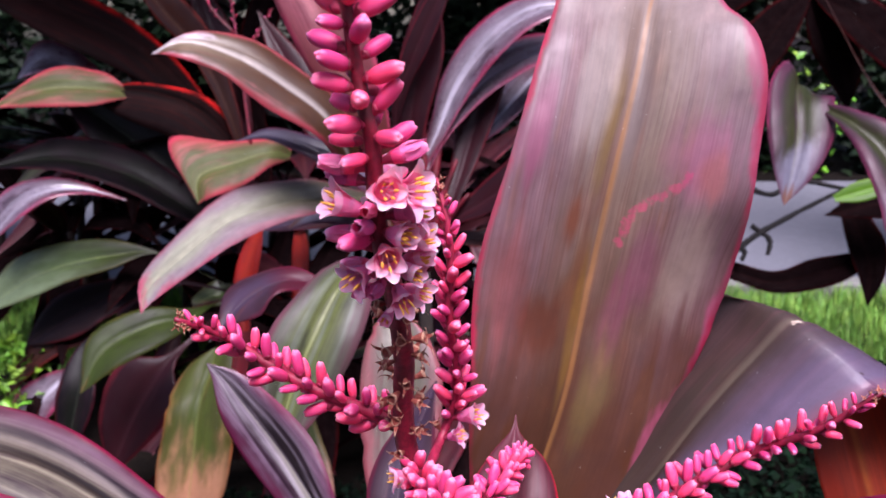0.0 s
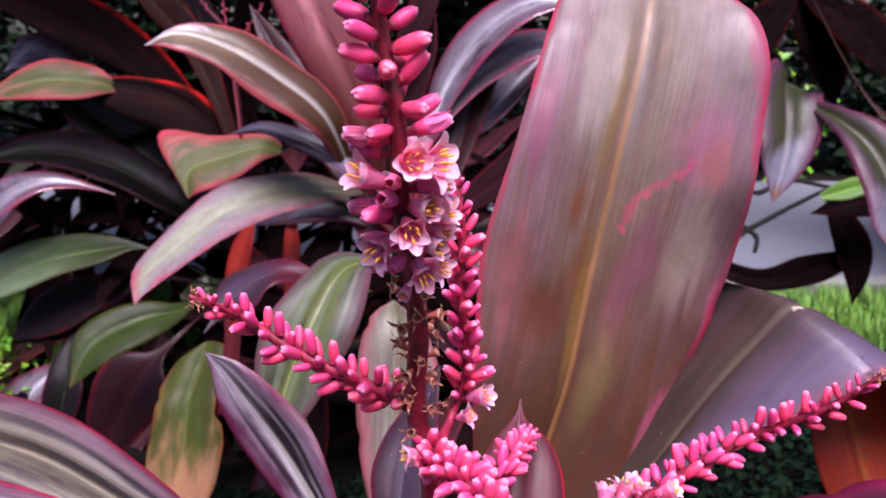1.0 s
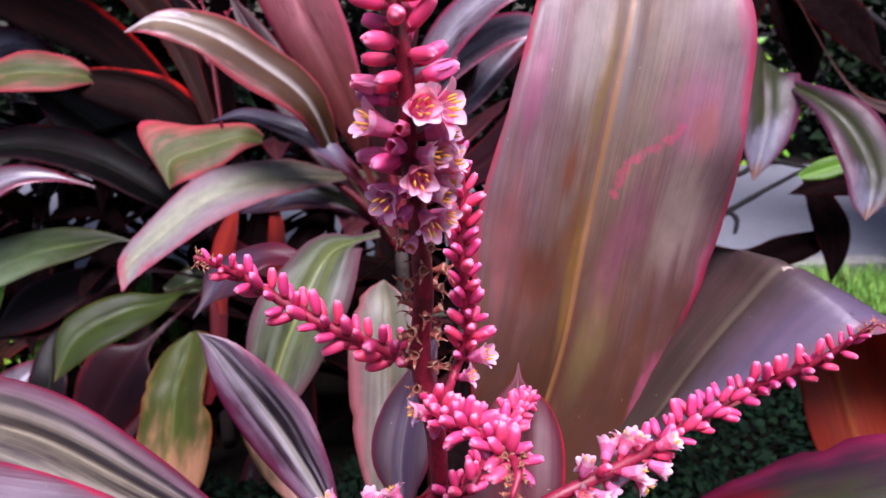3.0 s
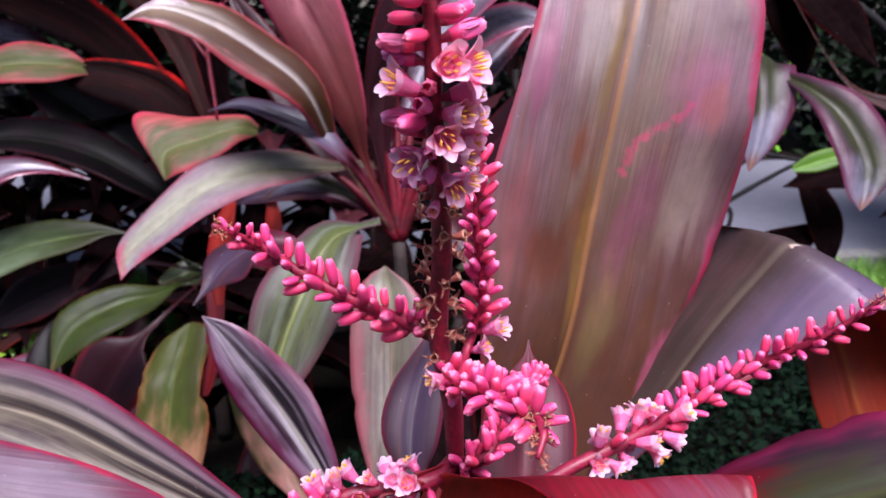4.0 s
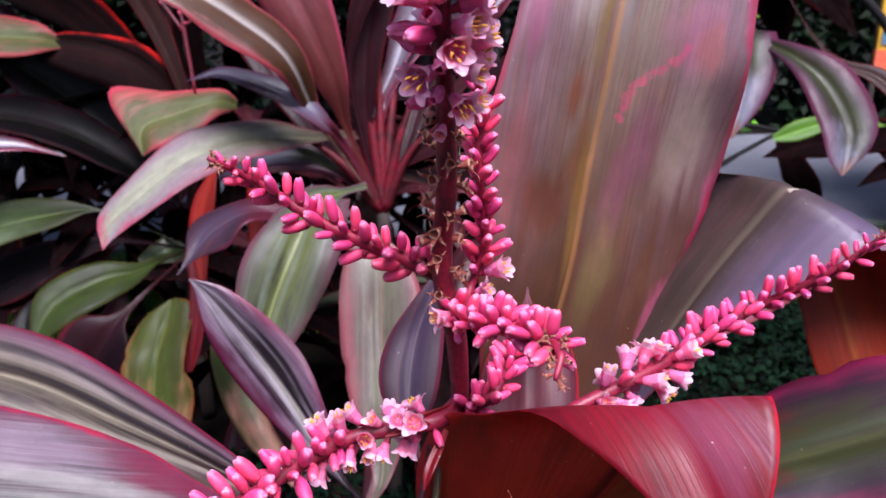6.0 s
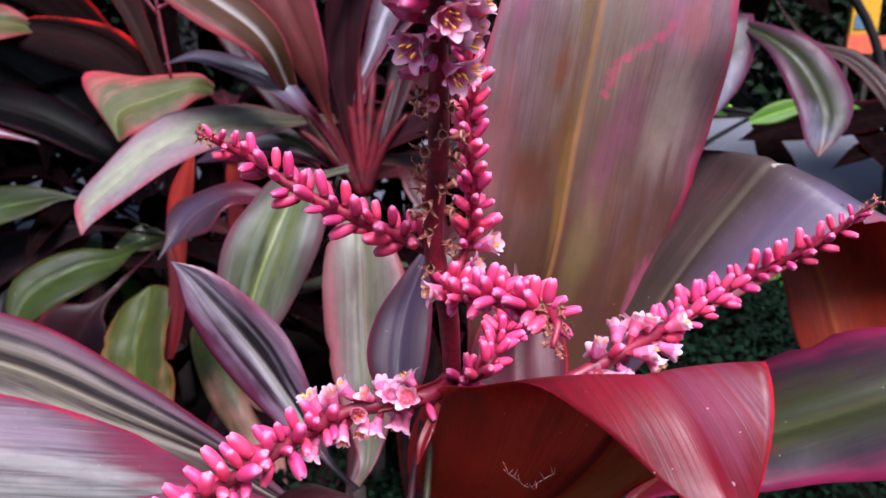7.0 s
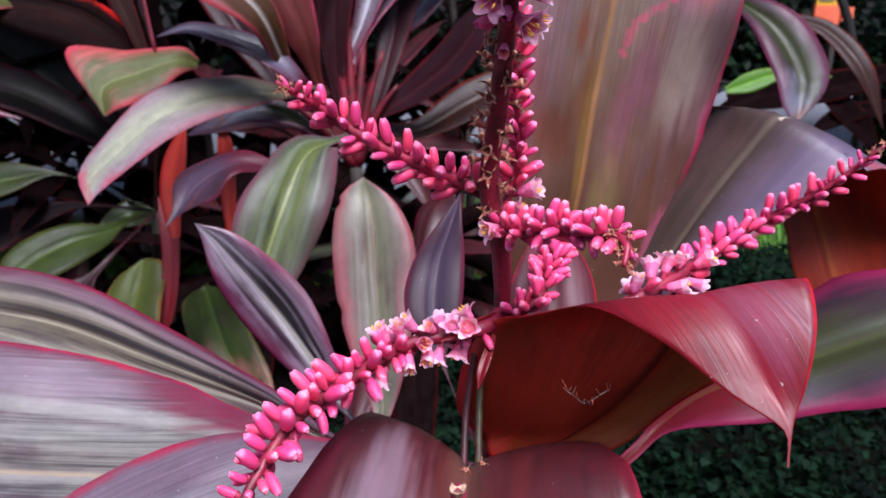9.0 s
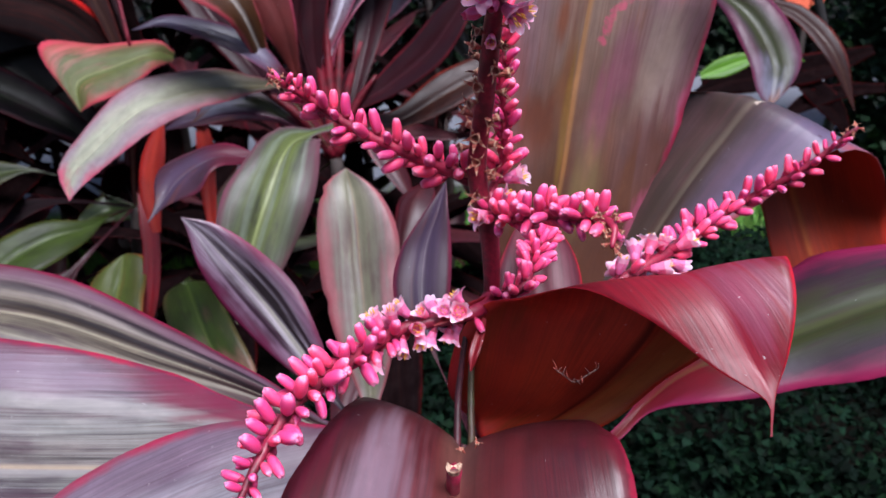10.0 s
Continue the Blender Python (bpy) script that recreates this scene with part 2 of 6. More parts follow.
L_ASH = leaf_mat("blade_ash_rose_edge", gloss=0.28, coat=0.0, centre="72705a", body="6c625a", edge="a04c54", rib="98805a", blotch="5a4c44", streak=0.3, edge_at=0.9, wash="9a5a60", wash_at=0.55)
L_ASHGREEN = leaf_mat("blade_ash_green", "586234", "464c3e", "70404c", "868e58", blotch="343e2c", gloss=0.22, coat=0.0, streak=0.5, bands="666e5e", rib_w=0.06, rib_amt=0.6, wash="5a3c44", wash_at=0.55)
L_ASHVIOLET = leaf_mat("blade_ash_violet", "8a848a", "6c5a68", "b41c48", "8c7c78", blotch="5c4a58", streak=0.4, lines=0.12, edge_at=0.96, gloss=0.5, coat=0.08, base="5a2434", base_at=(0.15, 0.5))
L_VIOLET = leaf_mat("blade_violet", "423446", "3a2430", "7a1e3a", "7a6a70", gloss=0.24, coat=0.04, mark_col="e0ccb8", marks=[(c, 0.006) for c in [(0.218, 0.103, 0.931), (0.222, 0.103, 0.929), (0.224, 0.103, 0.928)]], blotch="56302a", rough=0.42, streak=0.35, base="4a1020", base_at=(0.18, 0.4))
L_ARCHED = leaf_mat("blade_arched_violet", "42362f", "3e3030", "a03a3a", "847866", gloss=0.4, coat=0.06, mark_col="e0ccb8", marks=[(c, 0.006) for c in [(0.218, 0.103, 0.931), (0.222, 0.103, 0.929), (0.224, 0.103, 0.928)]], blotch="543c3a", rough=0.4, streak=0.35, rib_w=0.07, rib_amt=0.32, one_side="665872", side_from=-0.05, stains_and_light=[(0.8, 0.62, 0.02, 0.008, "2a1420", 0.9), (0.7, 0.66, 0.012, 0.006, "2a1420", 0.8), (0.88, 0.56, 0.012, 0.006, "2a1420", 0.8), (0.75, 0.7, 0.01, 0.005, "2a1420", 0.8)])
# The last tint is a lilac highlight laid into the red colour.
L_RED = leaf_mat("blade_red", "861428", "7a1020", "d0102a", "8a3038", edge_at=0.98, rim_w=0.03, gloss=0.4, rough=0.38, coat=0.0, streak=0.35, lines=0.1, vein=420.0, glow="e01018", through_light=0.3, stains_and_light=[(0.3, 0.76, 0.28, 0.1, "8a4860", 0.55)])
L_GREEN_PURPLE = leaf_mat("blade_green_purple", "2e361c", "2c1e2c", "8a2048", "5a5e34", blotch="2c1c28", streak=0.5, gloss=0.14, coat=0.0, rib_w=0.1, rib_amt=0.22, wash="702040", wash_at=0.6, base="5e0e1c", base_at=(0.5, 0.58))
L_GREY = leaf_mat("blade_grey_rose", "807e78", "6e606a", "b0143c", "a88c64", blotch="443a42", streak=0.8, edge_at=0.975, rim_w=0.03, bands="8e8a86", band_n=11.0, lines=0.34, wash="5c1c38", wash_at=0.66, gloss=0.55, base="42202a", base_at=(0.2, 0.4), stains_and_light=[(0.9, 0.36, 0.14, 0.12, "6a1430", 0.85), (0.85, 0.6, 0.1, 0.12, "86707e", 0.5)])
L_STRIPE = leaf_mat("blade_striped", "948894", "7a5c72", "7a1640", "b0aa98", blotch="382634", streak=0.7, lines=0.15, rough=0.34, gloss=0.4, rim_w=0.05, bands="c4bcc0", band_n=3.4, stains_and_light=[(0.58, 0.5, 0.07, 0.5, "0c080c", 0.97), (0.72, 0.45, 0.05, 0.4, "140c14", 0.9), (0.3, 0.55, 0.04, 0.4, "241420", 0.8), (0.48, 0.35, 0.05, 0.35, "6c6a58", 0.7)], wash="641a3e", wash_at=0.68)
L_STRIPED_OLIVE = leaf_mat("blade_striped_olive", "746c5c", "7a7262", "861638", "8a846c", band_n=5.0, one_side="6a4a5c", side_from=0.05, base="34141e", base_at=(0.25, 0.55), stains_and_light=[(0.56, 0.5, 0.06, 0.5, "140c10", 0.9), (0.74, 0.45, 0.07, 0.5, "180e14", 0.9), (0.42, 0.35, 0.04, 0.3, "1e1414", 0.8), (0.98, 0.5, 0.12, 0.9, "420a1e", 0.92)], blotch="322830", streak=0.8, rough=0.32, rim_w=0.04, bands="8e8678", lines=0.25, gloss=0.45)
L_CRIMSON_TIP = leaf_mat("blade_crimson", "5e2c36", "542630", "c41830", "7a3038", blotch="461c24", streak=0.4, gloss=0.25, coat=0.0, rough=0.45, glow="d02020", through_light=0.1, edge_at=0.97, rim_w=0.05)
L_SCARLET = leaf_mat("stalk_scarlet", "c83412", "b82410", "a81818", "d04820", blotch="c02c14", rough=0.4, glow="ff4010", through_light=0.4, streak=0.3)
L_CRIMSON = leaf_mat("stalk_crimson_blade", "861420", "780e18", "8a1420", "a03028", blotch="6a0e16", rough=0.4, glow="e02010", through_light=0.3, streak=0.4)
# Grey tip stands for sheen on the hanging end; the brown end is leaf colour.
L_DEEP = leaf_mat("blade_deep_green", "2c3414", "30202a", "863050", "5e6044", wash="58283e", wash_at=0.45, wash_amt=0.7, tip="6a6876", tip_at=(0.6, 0.85), blotch="2a1c18", streak=0.4, edge_at=0.95, rim_w=0.06, gloss=0.22, coat=0.0, lines=0.12, stains_and_light=[(0.5, 1.0, 0.5, 0.13, "6a3c1c", 0.85)])
L_FOREST = leaf_mat("blade_forest", "34441a", "2a3414", "5a4a2c", "66743a", blotch="222c14", streak=0.4, tip="94645a", tip_at=(0.6, 0.95), gloss=0.15, coat=0.0, through_light=0.12, glow="708030")
# Body blackened to stand for shade; the red margin is its own.
L_ARCH = leaf_mat("blade_shady_arch", "0c0504", "0a0404", "c01a14", "2a1210", blotch="1a0a08", rough=0.7, streak=0.2, gloss=0.05, coat=0.0, edge_at=0.8, rim_w=0.2, through_light=0.03, glow="c01810", rim_side=True)
# Maroon leaf in deep shade, the shade put into its colour.
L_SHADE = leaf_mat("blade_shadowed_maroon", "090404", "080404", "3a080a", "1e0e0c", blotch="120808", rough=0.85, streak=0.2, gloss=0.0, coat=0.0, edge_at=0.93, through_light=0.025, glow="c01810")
# Violet-grey leaf; its pale bands are sky highlights painted on.
L_SHEEN = leaf_mat("blade_violet_sheen", "8e8490", "6a5462", "a02a50", "a8a0ac", blotch="2c1e28", rough=0.27, streak=0.6, gloss=1.0, coat=0.25, bands="ccc6d4", band_n=3.2, base="5c1020", base_at=(0.2, 0.4), wash="8a2c4c", wash_at=0.68, lines=0.12)
L_DUSK = leaf_mat("blade_dusk_violet", base="5c1020", base_at=(0.3, 0.5), centre="625a6c", body="4a4052", edge="7a2a48", rib="7a7280", blotch="3c323e", rough=0.34, streak=0.3, gloss=0.5, coat=0.1)
L_PALE = leaf_mat("blade_pale", "8c7c66", "4e3a1c", "b83a4c", "ccc4bc", blotch="6e4432", streak=0.6, gloss=0.4, coat=0.0, rough=0.34, base="402410", base_at=(0.6, 0.85), wash="9a4a4e", wash_at=0.7, wash_amt=0.75, rib_w=0.22, rib_amt=0.5, tip="c4b8c0", tip_at=(0.84, 1.0), lines=0.1)
L_PALE3 = leaf_mat("blade_silver_green", "9a9c88", "8a7c80", "b0405c", "aaa88c", streak=0.3, base="4a4228", base_at=(0.3, 0.62), rough=0.34, edge_at=0.96, rim_w=0.05, wash="9a4c5c", wash_at=0.7, wash_amt=0.5, tip="a8485c", tip_at=(0.84, 1.02), rib_amt=0.25)
L_PALE2 = leaf_mat("blade_olive_rose_edge", "4c5628", "4c4a2c", "c84058", "8a8a58", blotch="7a5a48", streak=0.3, wash="c04452", wash_at=0.5, wash_amt=0.5, edge_at=0.9, gloss=0.2, coat=0.0, rough=0.5)
# The lighter tip holds painted sheen besides the gloss.
L_GREEN = leaf_mat("blade_green", "3e5420", "303e18", "4e4a28", "8a9a60", blotch="242e1c", streak=0.4, tip="5e6e50", tip_at=(0.45, 0.9), gloss=0.35, through_light=0.2, glow="708030", base="20240f")
L_LIME = leaf_mat("blade_lime", "5a8a20", "4c781a", "6a8a30", "7a9a40", streak=0.3, through_light=0.3, glow="90b030", gloss=0.2, coat=0.0)
L_MOSS = leaf_mat("blade_moss", "2e3c14", "26320f", "403c18", "56642e", blotch="1e280c", streak=0.4, rough=0.4, through_light=0.05, glow="708030", tip="5c3a1c", tip_at=(0.9, 1.05), gloss=0.14, coat=0.0)
L_OLIVE = leaf_mat("blade_olive_dying", "4a5824", "42481c", "a8562e", "7c8444", blotch="5e5e2c", tip_at=(0.46, 0.76), edge_at=0.97, rim_w=0.05, tip="a8785a", streak=0.4, glow="a08030", spots=0.5, wash="7a5a30", wash_at=0.85, wash_amt=0.35, gloss=0.14, coat=0.0)
# The next two blades are lowered towards black in place of shade.
L_SHADY_MAROON = leaf_mat("blade_shady_maroon", "140e10", "120a0c", "4a0e16", "4a3034", blotch="1c1418", rough=0.45, streak=0.3, gloss=0.1, coat=0.0, through_light=0.03)
L_SHADY_GREEN = leaf_mat("blade_shady_green", "0c110c", "0c0b0e", "400c18", "424a3c", blotch="1c1218", rough=0.4, streak=0.3, gloss=0.08, coat=0.0, through_light=0.02)
L_PINK = leaf_mat("blade_rose", "bc747a", "a85c68", "c04060", "985050", blotch="8a4650", streak=0.5, through_light=0.25, rib_amt=0.3, base="5a221c", base_at=(0.4, 0.8), rough=0.34)
L_MAROON = leaf_mat("blade_maroon", "2e1016", "240c12", "5c141e", "48242a", blotch="261016", streak=0.4, gloss=0.16, coat=0.0, through_light=0.1, glow="c02018")
L_BROWN = leaf_mat("blade_rust", "2c1812", "22100e", "6a2018", "5c4028", blotch="361a12", streak=0.5, gloss=0.15, coat=0.0, through_light=0.08)
# The brown half and dark centre carry the fold's light and shade as colour.
U_RED = leaf_mat("underside_red", "b83e24", "a82e1c", "e8101e", "3c140a", blotch="7a3010", edge_at=0.95, rim_w=0.1, rib_w=0.06, rib_amt=0.9, gloss=0.4, coat=0.0, rough=0.4, glow="ff5a34", through_light=0.22, streak=0.35, lines=0.05, stains_and_light=[(0.18, 0.45, 0.3, 0.4, "9a5a2c", 0.8), (0.52, 0.42, 0.1, 0.1, "4a140a", 0.45)])
U_RUST = leaf_mat("underside_rust", "b03c1c", "982c14", "b0281c", "d87834", blotch="7a2410", edge_at=0.97, rough=0.45, glow="ff6818", through_light=0.34, streak=0.4, rib_w=0.1)
U_MAROON = leaf_mat("underside_maroon", "4a1a20", "401620", "8a1c2c", "6a3a34", blotch="34141a", rough=0.45, glow="d02818", through_light=0.28, streak=0.3)
U_GREEN = leaf_mat("underside_green", "4a5038", "403a30", "6a2a30", "70704c", rough=0.5, glow="708030", through_light=0.25, streak=0.3)
STALK = plain_mat("stalk_crimson", "7a142e", "98203e", 420.0, 0.48, 0.4, c="5a0e20", subsurf=0.1)
STALK_MAIN = plain_mat("stalk_maroon", "5a0e1c", "7a162a", 420.0, 0.45, 0.4, c="420a14", subsurf=0.05)
STALK_OLIVE = plain_mat("stalk_olive", "34321e", "484428", 260.0, 0.5, 0.3, c="3a1c18")
STALK_DARK = plain_mat("stem_maroon", "34101a", "4e1822", 240.0, 0.5, 0.3, c="280c10")
# Wood coloured almost black so stem and twigs look shaded.
SHADE_WOOD = plain_mat("shaded_wood", "080606", "0e0a0a", 120.0, 0.95, 0.6, 0.002)
CANE = plain_mat("cane_brown", "241a16", "382a24", 120.0, 0.8, 0.6, 0.002, c="2a221c")
PETIOLE = plain_mat("petiole_red", "4c0a16", "64101e", 150.0, 0.5, 0.2, c="36080e", spec=0.3)
BUD = bud_mat("bud_pink", "ba1c4e", "de4476", "f494b2", 0.44)
SCALE = plain_mat("bud_scale", "8a1634", "b02a50", 600.0, 0.55, 0.3, c="6a1c28", spread=0.25)
PETAL = bud_mat("petal_rose", "e24c8c", "f27eac", "fad0e0", 0.5, 0.28)
RIPE = bud_mat("bud_ripe", "d03a74", "ea649a", "f8b8d2", 0.45, 0.12)
TEPAL_IN = bud_mat("petal_inner", "f088b4", "fab8d2", "fff0f6", 0.5, 0.3)
STAMEN = plain_mat("stamen_yellow", "d88a30", "f4c048", 900.0, 0.6, 0.3, spread=0.1)
DRIED = plain_mat("dried_calyx", "862e2a", "b0604a", 700.0, 0.7, 0.6, c="641c20")
DRIED_PALE = plain_mat("dried_rim", "a87458", "cca488", 800.0, 0.75, 0.5, c="8a4c3c")
DRIED_DARK = plain_mat("dried_tip", "3a2020", "5c3634", 700.0, 0.8, 0.6, c="7a5a50")


# ---- shapes ----
def mesh_of(name, verts, faces, mats, slots=None, smooth=True):
    me = bpy.data.meshes.new(name)
    me.from_pydata([tuple(v) for v in verts], [], faces)
    for m in mats:
        me.materials.append(m)
    if slots is not None:
        me.polygons.foreach_set("material_index", slots)
    me.polygons.foreach_set("use_smooth", [smooth] * len(me.polygons))
    me.update()
    return me


def part(name, me, parent, label="", at=None):
    ob = new(name, me)
    ob.parent = parent
    if at is not None:
        ob.matrix_basis = at
    return tagged(ob, label)


def thing(name, x, y, z, label, category, group="", kind=""):
    ob = new(name)
    ob.empty_display_size = 0.05
    ob.location = (x, y, z)
    return tagged(ob, label, category, group, kind)


def leaf(plant, mats, rows, n=36, cols=6, camber=0.06, ripple=0.0, seed=1, label="", name="leaf", nicks=0, pleat=0.0, crumple=0.035, groove=0.04):
    """A blade lofted along its midrib. A row: midrib x y z, the two half widths, the side direction, the fold of the halves (radians)."""
    s = spline(rows, n)
    org = np.array(plant.location)
    rnd = random.Random(seed)
    ph = [rnd.uniform(0, 6.28) for _ in range(6)]
    wmax = max(max(r[3], r[4]) for r in rows)
    notch = [(rnd.uniform(0.3, 0.9), rnd.choice((-1, 1)), rnd.uniform(0.05, 0.13)) for _ in range(nicks)]
    top, low, band, real = [], [], [], []
    run = 0.0
    for i in range(n + 1):
        p = s[i, :3]
        t = s[min(i + 1, n), :3] - s[max(i - 1, 0), :3]
        t /= np.linalg.norm(t) + 1e-12
        side = s[i, 5:8] / (np.linalg.norm(s[i, 5:8]) + 1e-12)
        nrm = np.cross(side, t)
        nrm /= np.linalg.norm(nrm) + 1e-12
        if i:
            run += np.linalg.norm(p - s[i - 1, :3])
        for j in range(-cols, cols + 1):
            u = j / cols
            a = abs(u)
            w = max(s[i, 4] if u > 0 else s[i, 3], 0.0004)
            for at, sg, dp in notch:
                if sg * u > 0:
                    w *= 1 - dp * math.exp(-((i / n - at) / 0.012) ** 2)
            f = s[i, 8]
            q = p + side * (u * w * math.cos(f)) + nrm * (a * w * math.sin(f))
            q = q + nrm * (camber * w * (4 * a * (1 - a)) - groove * w * (1 - min(a / 0.06, 1)))
            if pleat:
                q = q + nrm * (pleat * w * (1 - a ** 4) * math.cos(u * 7.5 + ph[3] + 0.8 * math.sin(run * 9)) * min(1, 6 * i / n))
            wave = math.sin(run * 26 + ph[0] + (1.3 if u > 0 else 0)) + 0.6 * math.sin(run * 61 + ph[1] + (2.1 if u > 0 else 0))
            q = q + nrm * (ripple * w * a * a * wave) + side * (ripple * 0.3 * w * a * a * math.sin(run * 43 + ph[2]))
            if crumple:
                q = q + nrm * (crumple * w * a ** 0.5 * (noise.noise(Vector(q) * 21 + Vector((seed, 0, 0))) + 0.5 * noise.noise(Vector(q) * 55)))
            th = 0.00022 if wmax > 0.004 else 0.0006
            top.append(q + nrm * th - org)
            low.append(q - nrm * th - org)
            band.append((0.5 + u / 2, i / n))
            real.append((u * w, run))
    k = 2 * cols + 1
    o = len(top)
    faces, slots = [], []
    for i in range(n):
        for j in range(k - 1):
            a = i * k + j
            faces.append((a, a + 1, a + k + 1, a + k))
            slots.append(0)
            faces.append((o + a, o + a + k, o + a + k + 1, o + a + 1))
            slots.append(1)
        for a, b in ((i * k, (i + 1) * k), ((i + 1) * k - 1 + k, (i + 1) * k - 1)):
            faces.append((a, b, o + b, o + a))
            slots.append(0)
    me = mesh_of(name, top + low, faces, mats, slots)
    b, r = me.uv_layers.new(name="band"), me.uv_layers.new(name="real")
    idx = np.zeros(len(me.loops), np.int64)
    me.loops.foreach_get("vertex_index", idx)
    idx %= o
    b.data.foreach_set("uv", np.array(band)[idx].ravel())
    r.data.foreach_set("uv", np.array(real)[idx].ravel())
    return part(name, me, plant, label)


def tube(name, pts, radii, mat, parent, org, sides=10, n=24, wob=0.0, seed=0, label=""):
    """A tapered stem through the points."""
    s = spline([(*p, r) for p, r in zip(pts, radii)], n)
    rnd = random.Random(seed)
    verts, faces = [], []
    ref = np.array((0.31, 0.77, 0.23))
    for i in range(n + 1):
        t = s[min(i + 1, n), :3] - s[max(i - 1, 0), :3]
        t /= np.linalg.norm(t) + 1e-12
        a = np.cross(t, ref)
        a /= np.linalg.norm(a)
        b = np.cross(t, a)
        for j in range(sides):
            g = 6.28319 * j / sides
            r = s[i, 3] * (1 + wob * rnd.uniform(-1, 1))
            verts.append(s[i, :3] + r * (math.cos(g) * a + math.sin(g) * b) - org)
    for i in range(n):
        for j in range(sides):
            faces.append((i * sides + j, i * sides + (j + 1) % sides, (i + 1) * sides + (j + 1) % sides, (i + 1) * sides + j))
    faces.append(tuple(range(sides - 1, -1, -1)))
    faces.append(tuple(n * sides + j for j in range(sides)))
    return part(name, mesh_of(name, verts, faces, [mat]), parent, label), s


def lathe(prof, sides, lobes=0.0, bend=0.0):
    """Verts and faces of a turned form along z; lobes: three soft ridges."""
    verts, faces = [], []
    for z, r in prof:
        for j in range(sides):
            g = 6.28319 * j / sides
            rr = r * (1 + lobes * math.cos(3 * g))
            verts.append((rr * math.cos(g) + bend * z * z, rr * math.sin(g), z))
    for i in range(len(prof) - 1):
        for j in range(sides):
            faces.append((i * sides + j, i * sides + (j + 1) % sides, (i + 1) * sides + (j + 1) % sides, (i + 1) * sides + j))
    faces.append(tuple((len(prof) - 1) * sides + j for j in range(sides)))
    return verts, faces


# buds, open flowers and dried calyces, each made once in unit length and shared
def bud_mesh(k):
    """A blunt waxy bud, faintly three-sided, in a short crimson cup of scales."""
    rnd = random.Random(k)
    fat = rnd.uniform(0.215, 0.25)
    prof = [(-0.1, 0.07), (-0.02, 0.11), (0.06, 0.165), (0.2, fat * 0.9), (0.42, fat), (0.66, fat * 0.98), (0.81, fat * 0.86), (0.91, fat * 0.64), (0.965, fat * 0.42), (0.95, 0.02)]
    v, f = lathe(prof, 12, 0.0, rnd.uniform(-0.12, 0.12))
    ph = rnd.uniform(0, 6.28)
    for i, (z, r) in enumerate(prof):
        deep = 0.05 + 0.16 * max(0.0, z - 0.3)
        for j in range(12):
            g = 0.523599 * j
            k = 1 - deep * (1 - abs(math.cos(1.5 * g + ph))) + 0.04 * math.cos(g + 2 * ph)
            x, y, h = v[i * 12 + j]
            v[i * 12 + j] = (x * k, y * k, h + (0.03 * math.cos(3 * g + 2 * ph) if z > 0.85 else 0.0))
    slots = [0] * len(f)
    o = len(v)
    for z, r in ((-0.2, 0.075), (-0.08, 0.1), (0.01, 0.16), (0.09, 0.2), (0.05, 0.12)):
        for j in range(8):
            g = 0.785398 * j
            up = (0.05 if j % 2 else -0.03) if z > 0.05 else 0.0
            v.append((r * math.cos(g), r * math.sin(g), z + up + rnd.uniform(-0.015, 0.015)))
    for i in range(4):
        for j in range(8):
            f.append((o + i * 8 + j, o + i * 8 + (j + 1) % 8, o + (i + 1) * 8 + (j + 1) % 8, o + (i + 1) * 8 + j))
            slots.append(1)
    return mesh_of("bud", v, f, [BUD, SCALE], slots)


def flower_mesh(k):
    """A tube with six broad cupped tepals, six anthers on pale filaments and a scaly foot."""
    rnd = random.Random(k + 50)
    spread = (0.2, 0.32, 0.48, 0.62, 0.82, 0.98, -0.12, -0.16)[k]
    v, f = lathe([(-0.16, 0.07), (0.0, 0.1), (0.08, 0.14), (0.24, 0.175), (0.34, 0.19), (0.32, 0.05)], 9, 0.06, rnd.uniform(-0.08, 0.08))
    slots = [0] * len(f)
    for j in range(18):
        slots[j] = 3
    for p in range(6):
        g = p * 1.0472 + rnd.uniform(-0.14, 0.14)
        bend = spread * rnd.uniform(0.8, 1.2) * (1.0 if p % 2 else 0.82)
        long, wide, twist = rnd.uniform(0.48, 0.58), rnd.uniform(0.175, 0.21), rnd.uniform(-0.12, 0.12)
        out, up = 0.165 + 0.012 * (p % 2), 0.28
        o = len(v)
        for i in range(7):
            x = i / 6
            tilt = bend * (0.25 + 1.15 * x)
            if i:
                out += math.sin(tilt) * long / 6
                up += math.cos(tilt) * long / 6
            w = wide * math.sin(math.pi * (0.24 + 0.7 * x)) ** 0.75
            for j in (-2, -1, 0, 1, 2):
                q = j / 2
                cup = 0.4 * w * q * q
                a, b = out - cup * math.cos(tilt), q * w + twist * x * x * 0.3
                v.append((a * math.cos(g) - b * math.sin(g), a * math.sin(g) + b * math.cos(g), up + cup * math.sin(tilt) - (0.02 if x == 1 and j else 0)))
        for i in range(6):
            for j in range(4):
                a = o + i * 5 + j
                f.append((a, a + 1, a + 6, a + 5))
                slots.append(4 if spread < 0 else 1 if i > 2 else 0)
        if spread < 0:
            continue
        # the filament and anther in front of the tepal
        h, tall = g + rnd.uniform(-0.2, 0.2), rnd.uniform(-0.1, 0.1)
        lean = 0.04 + 0.05 * spread
        o = len(v)
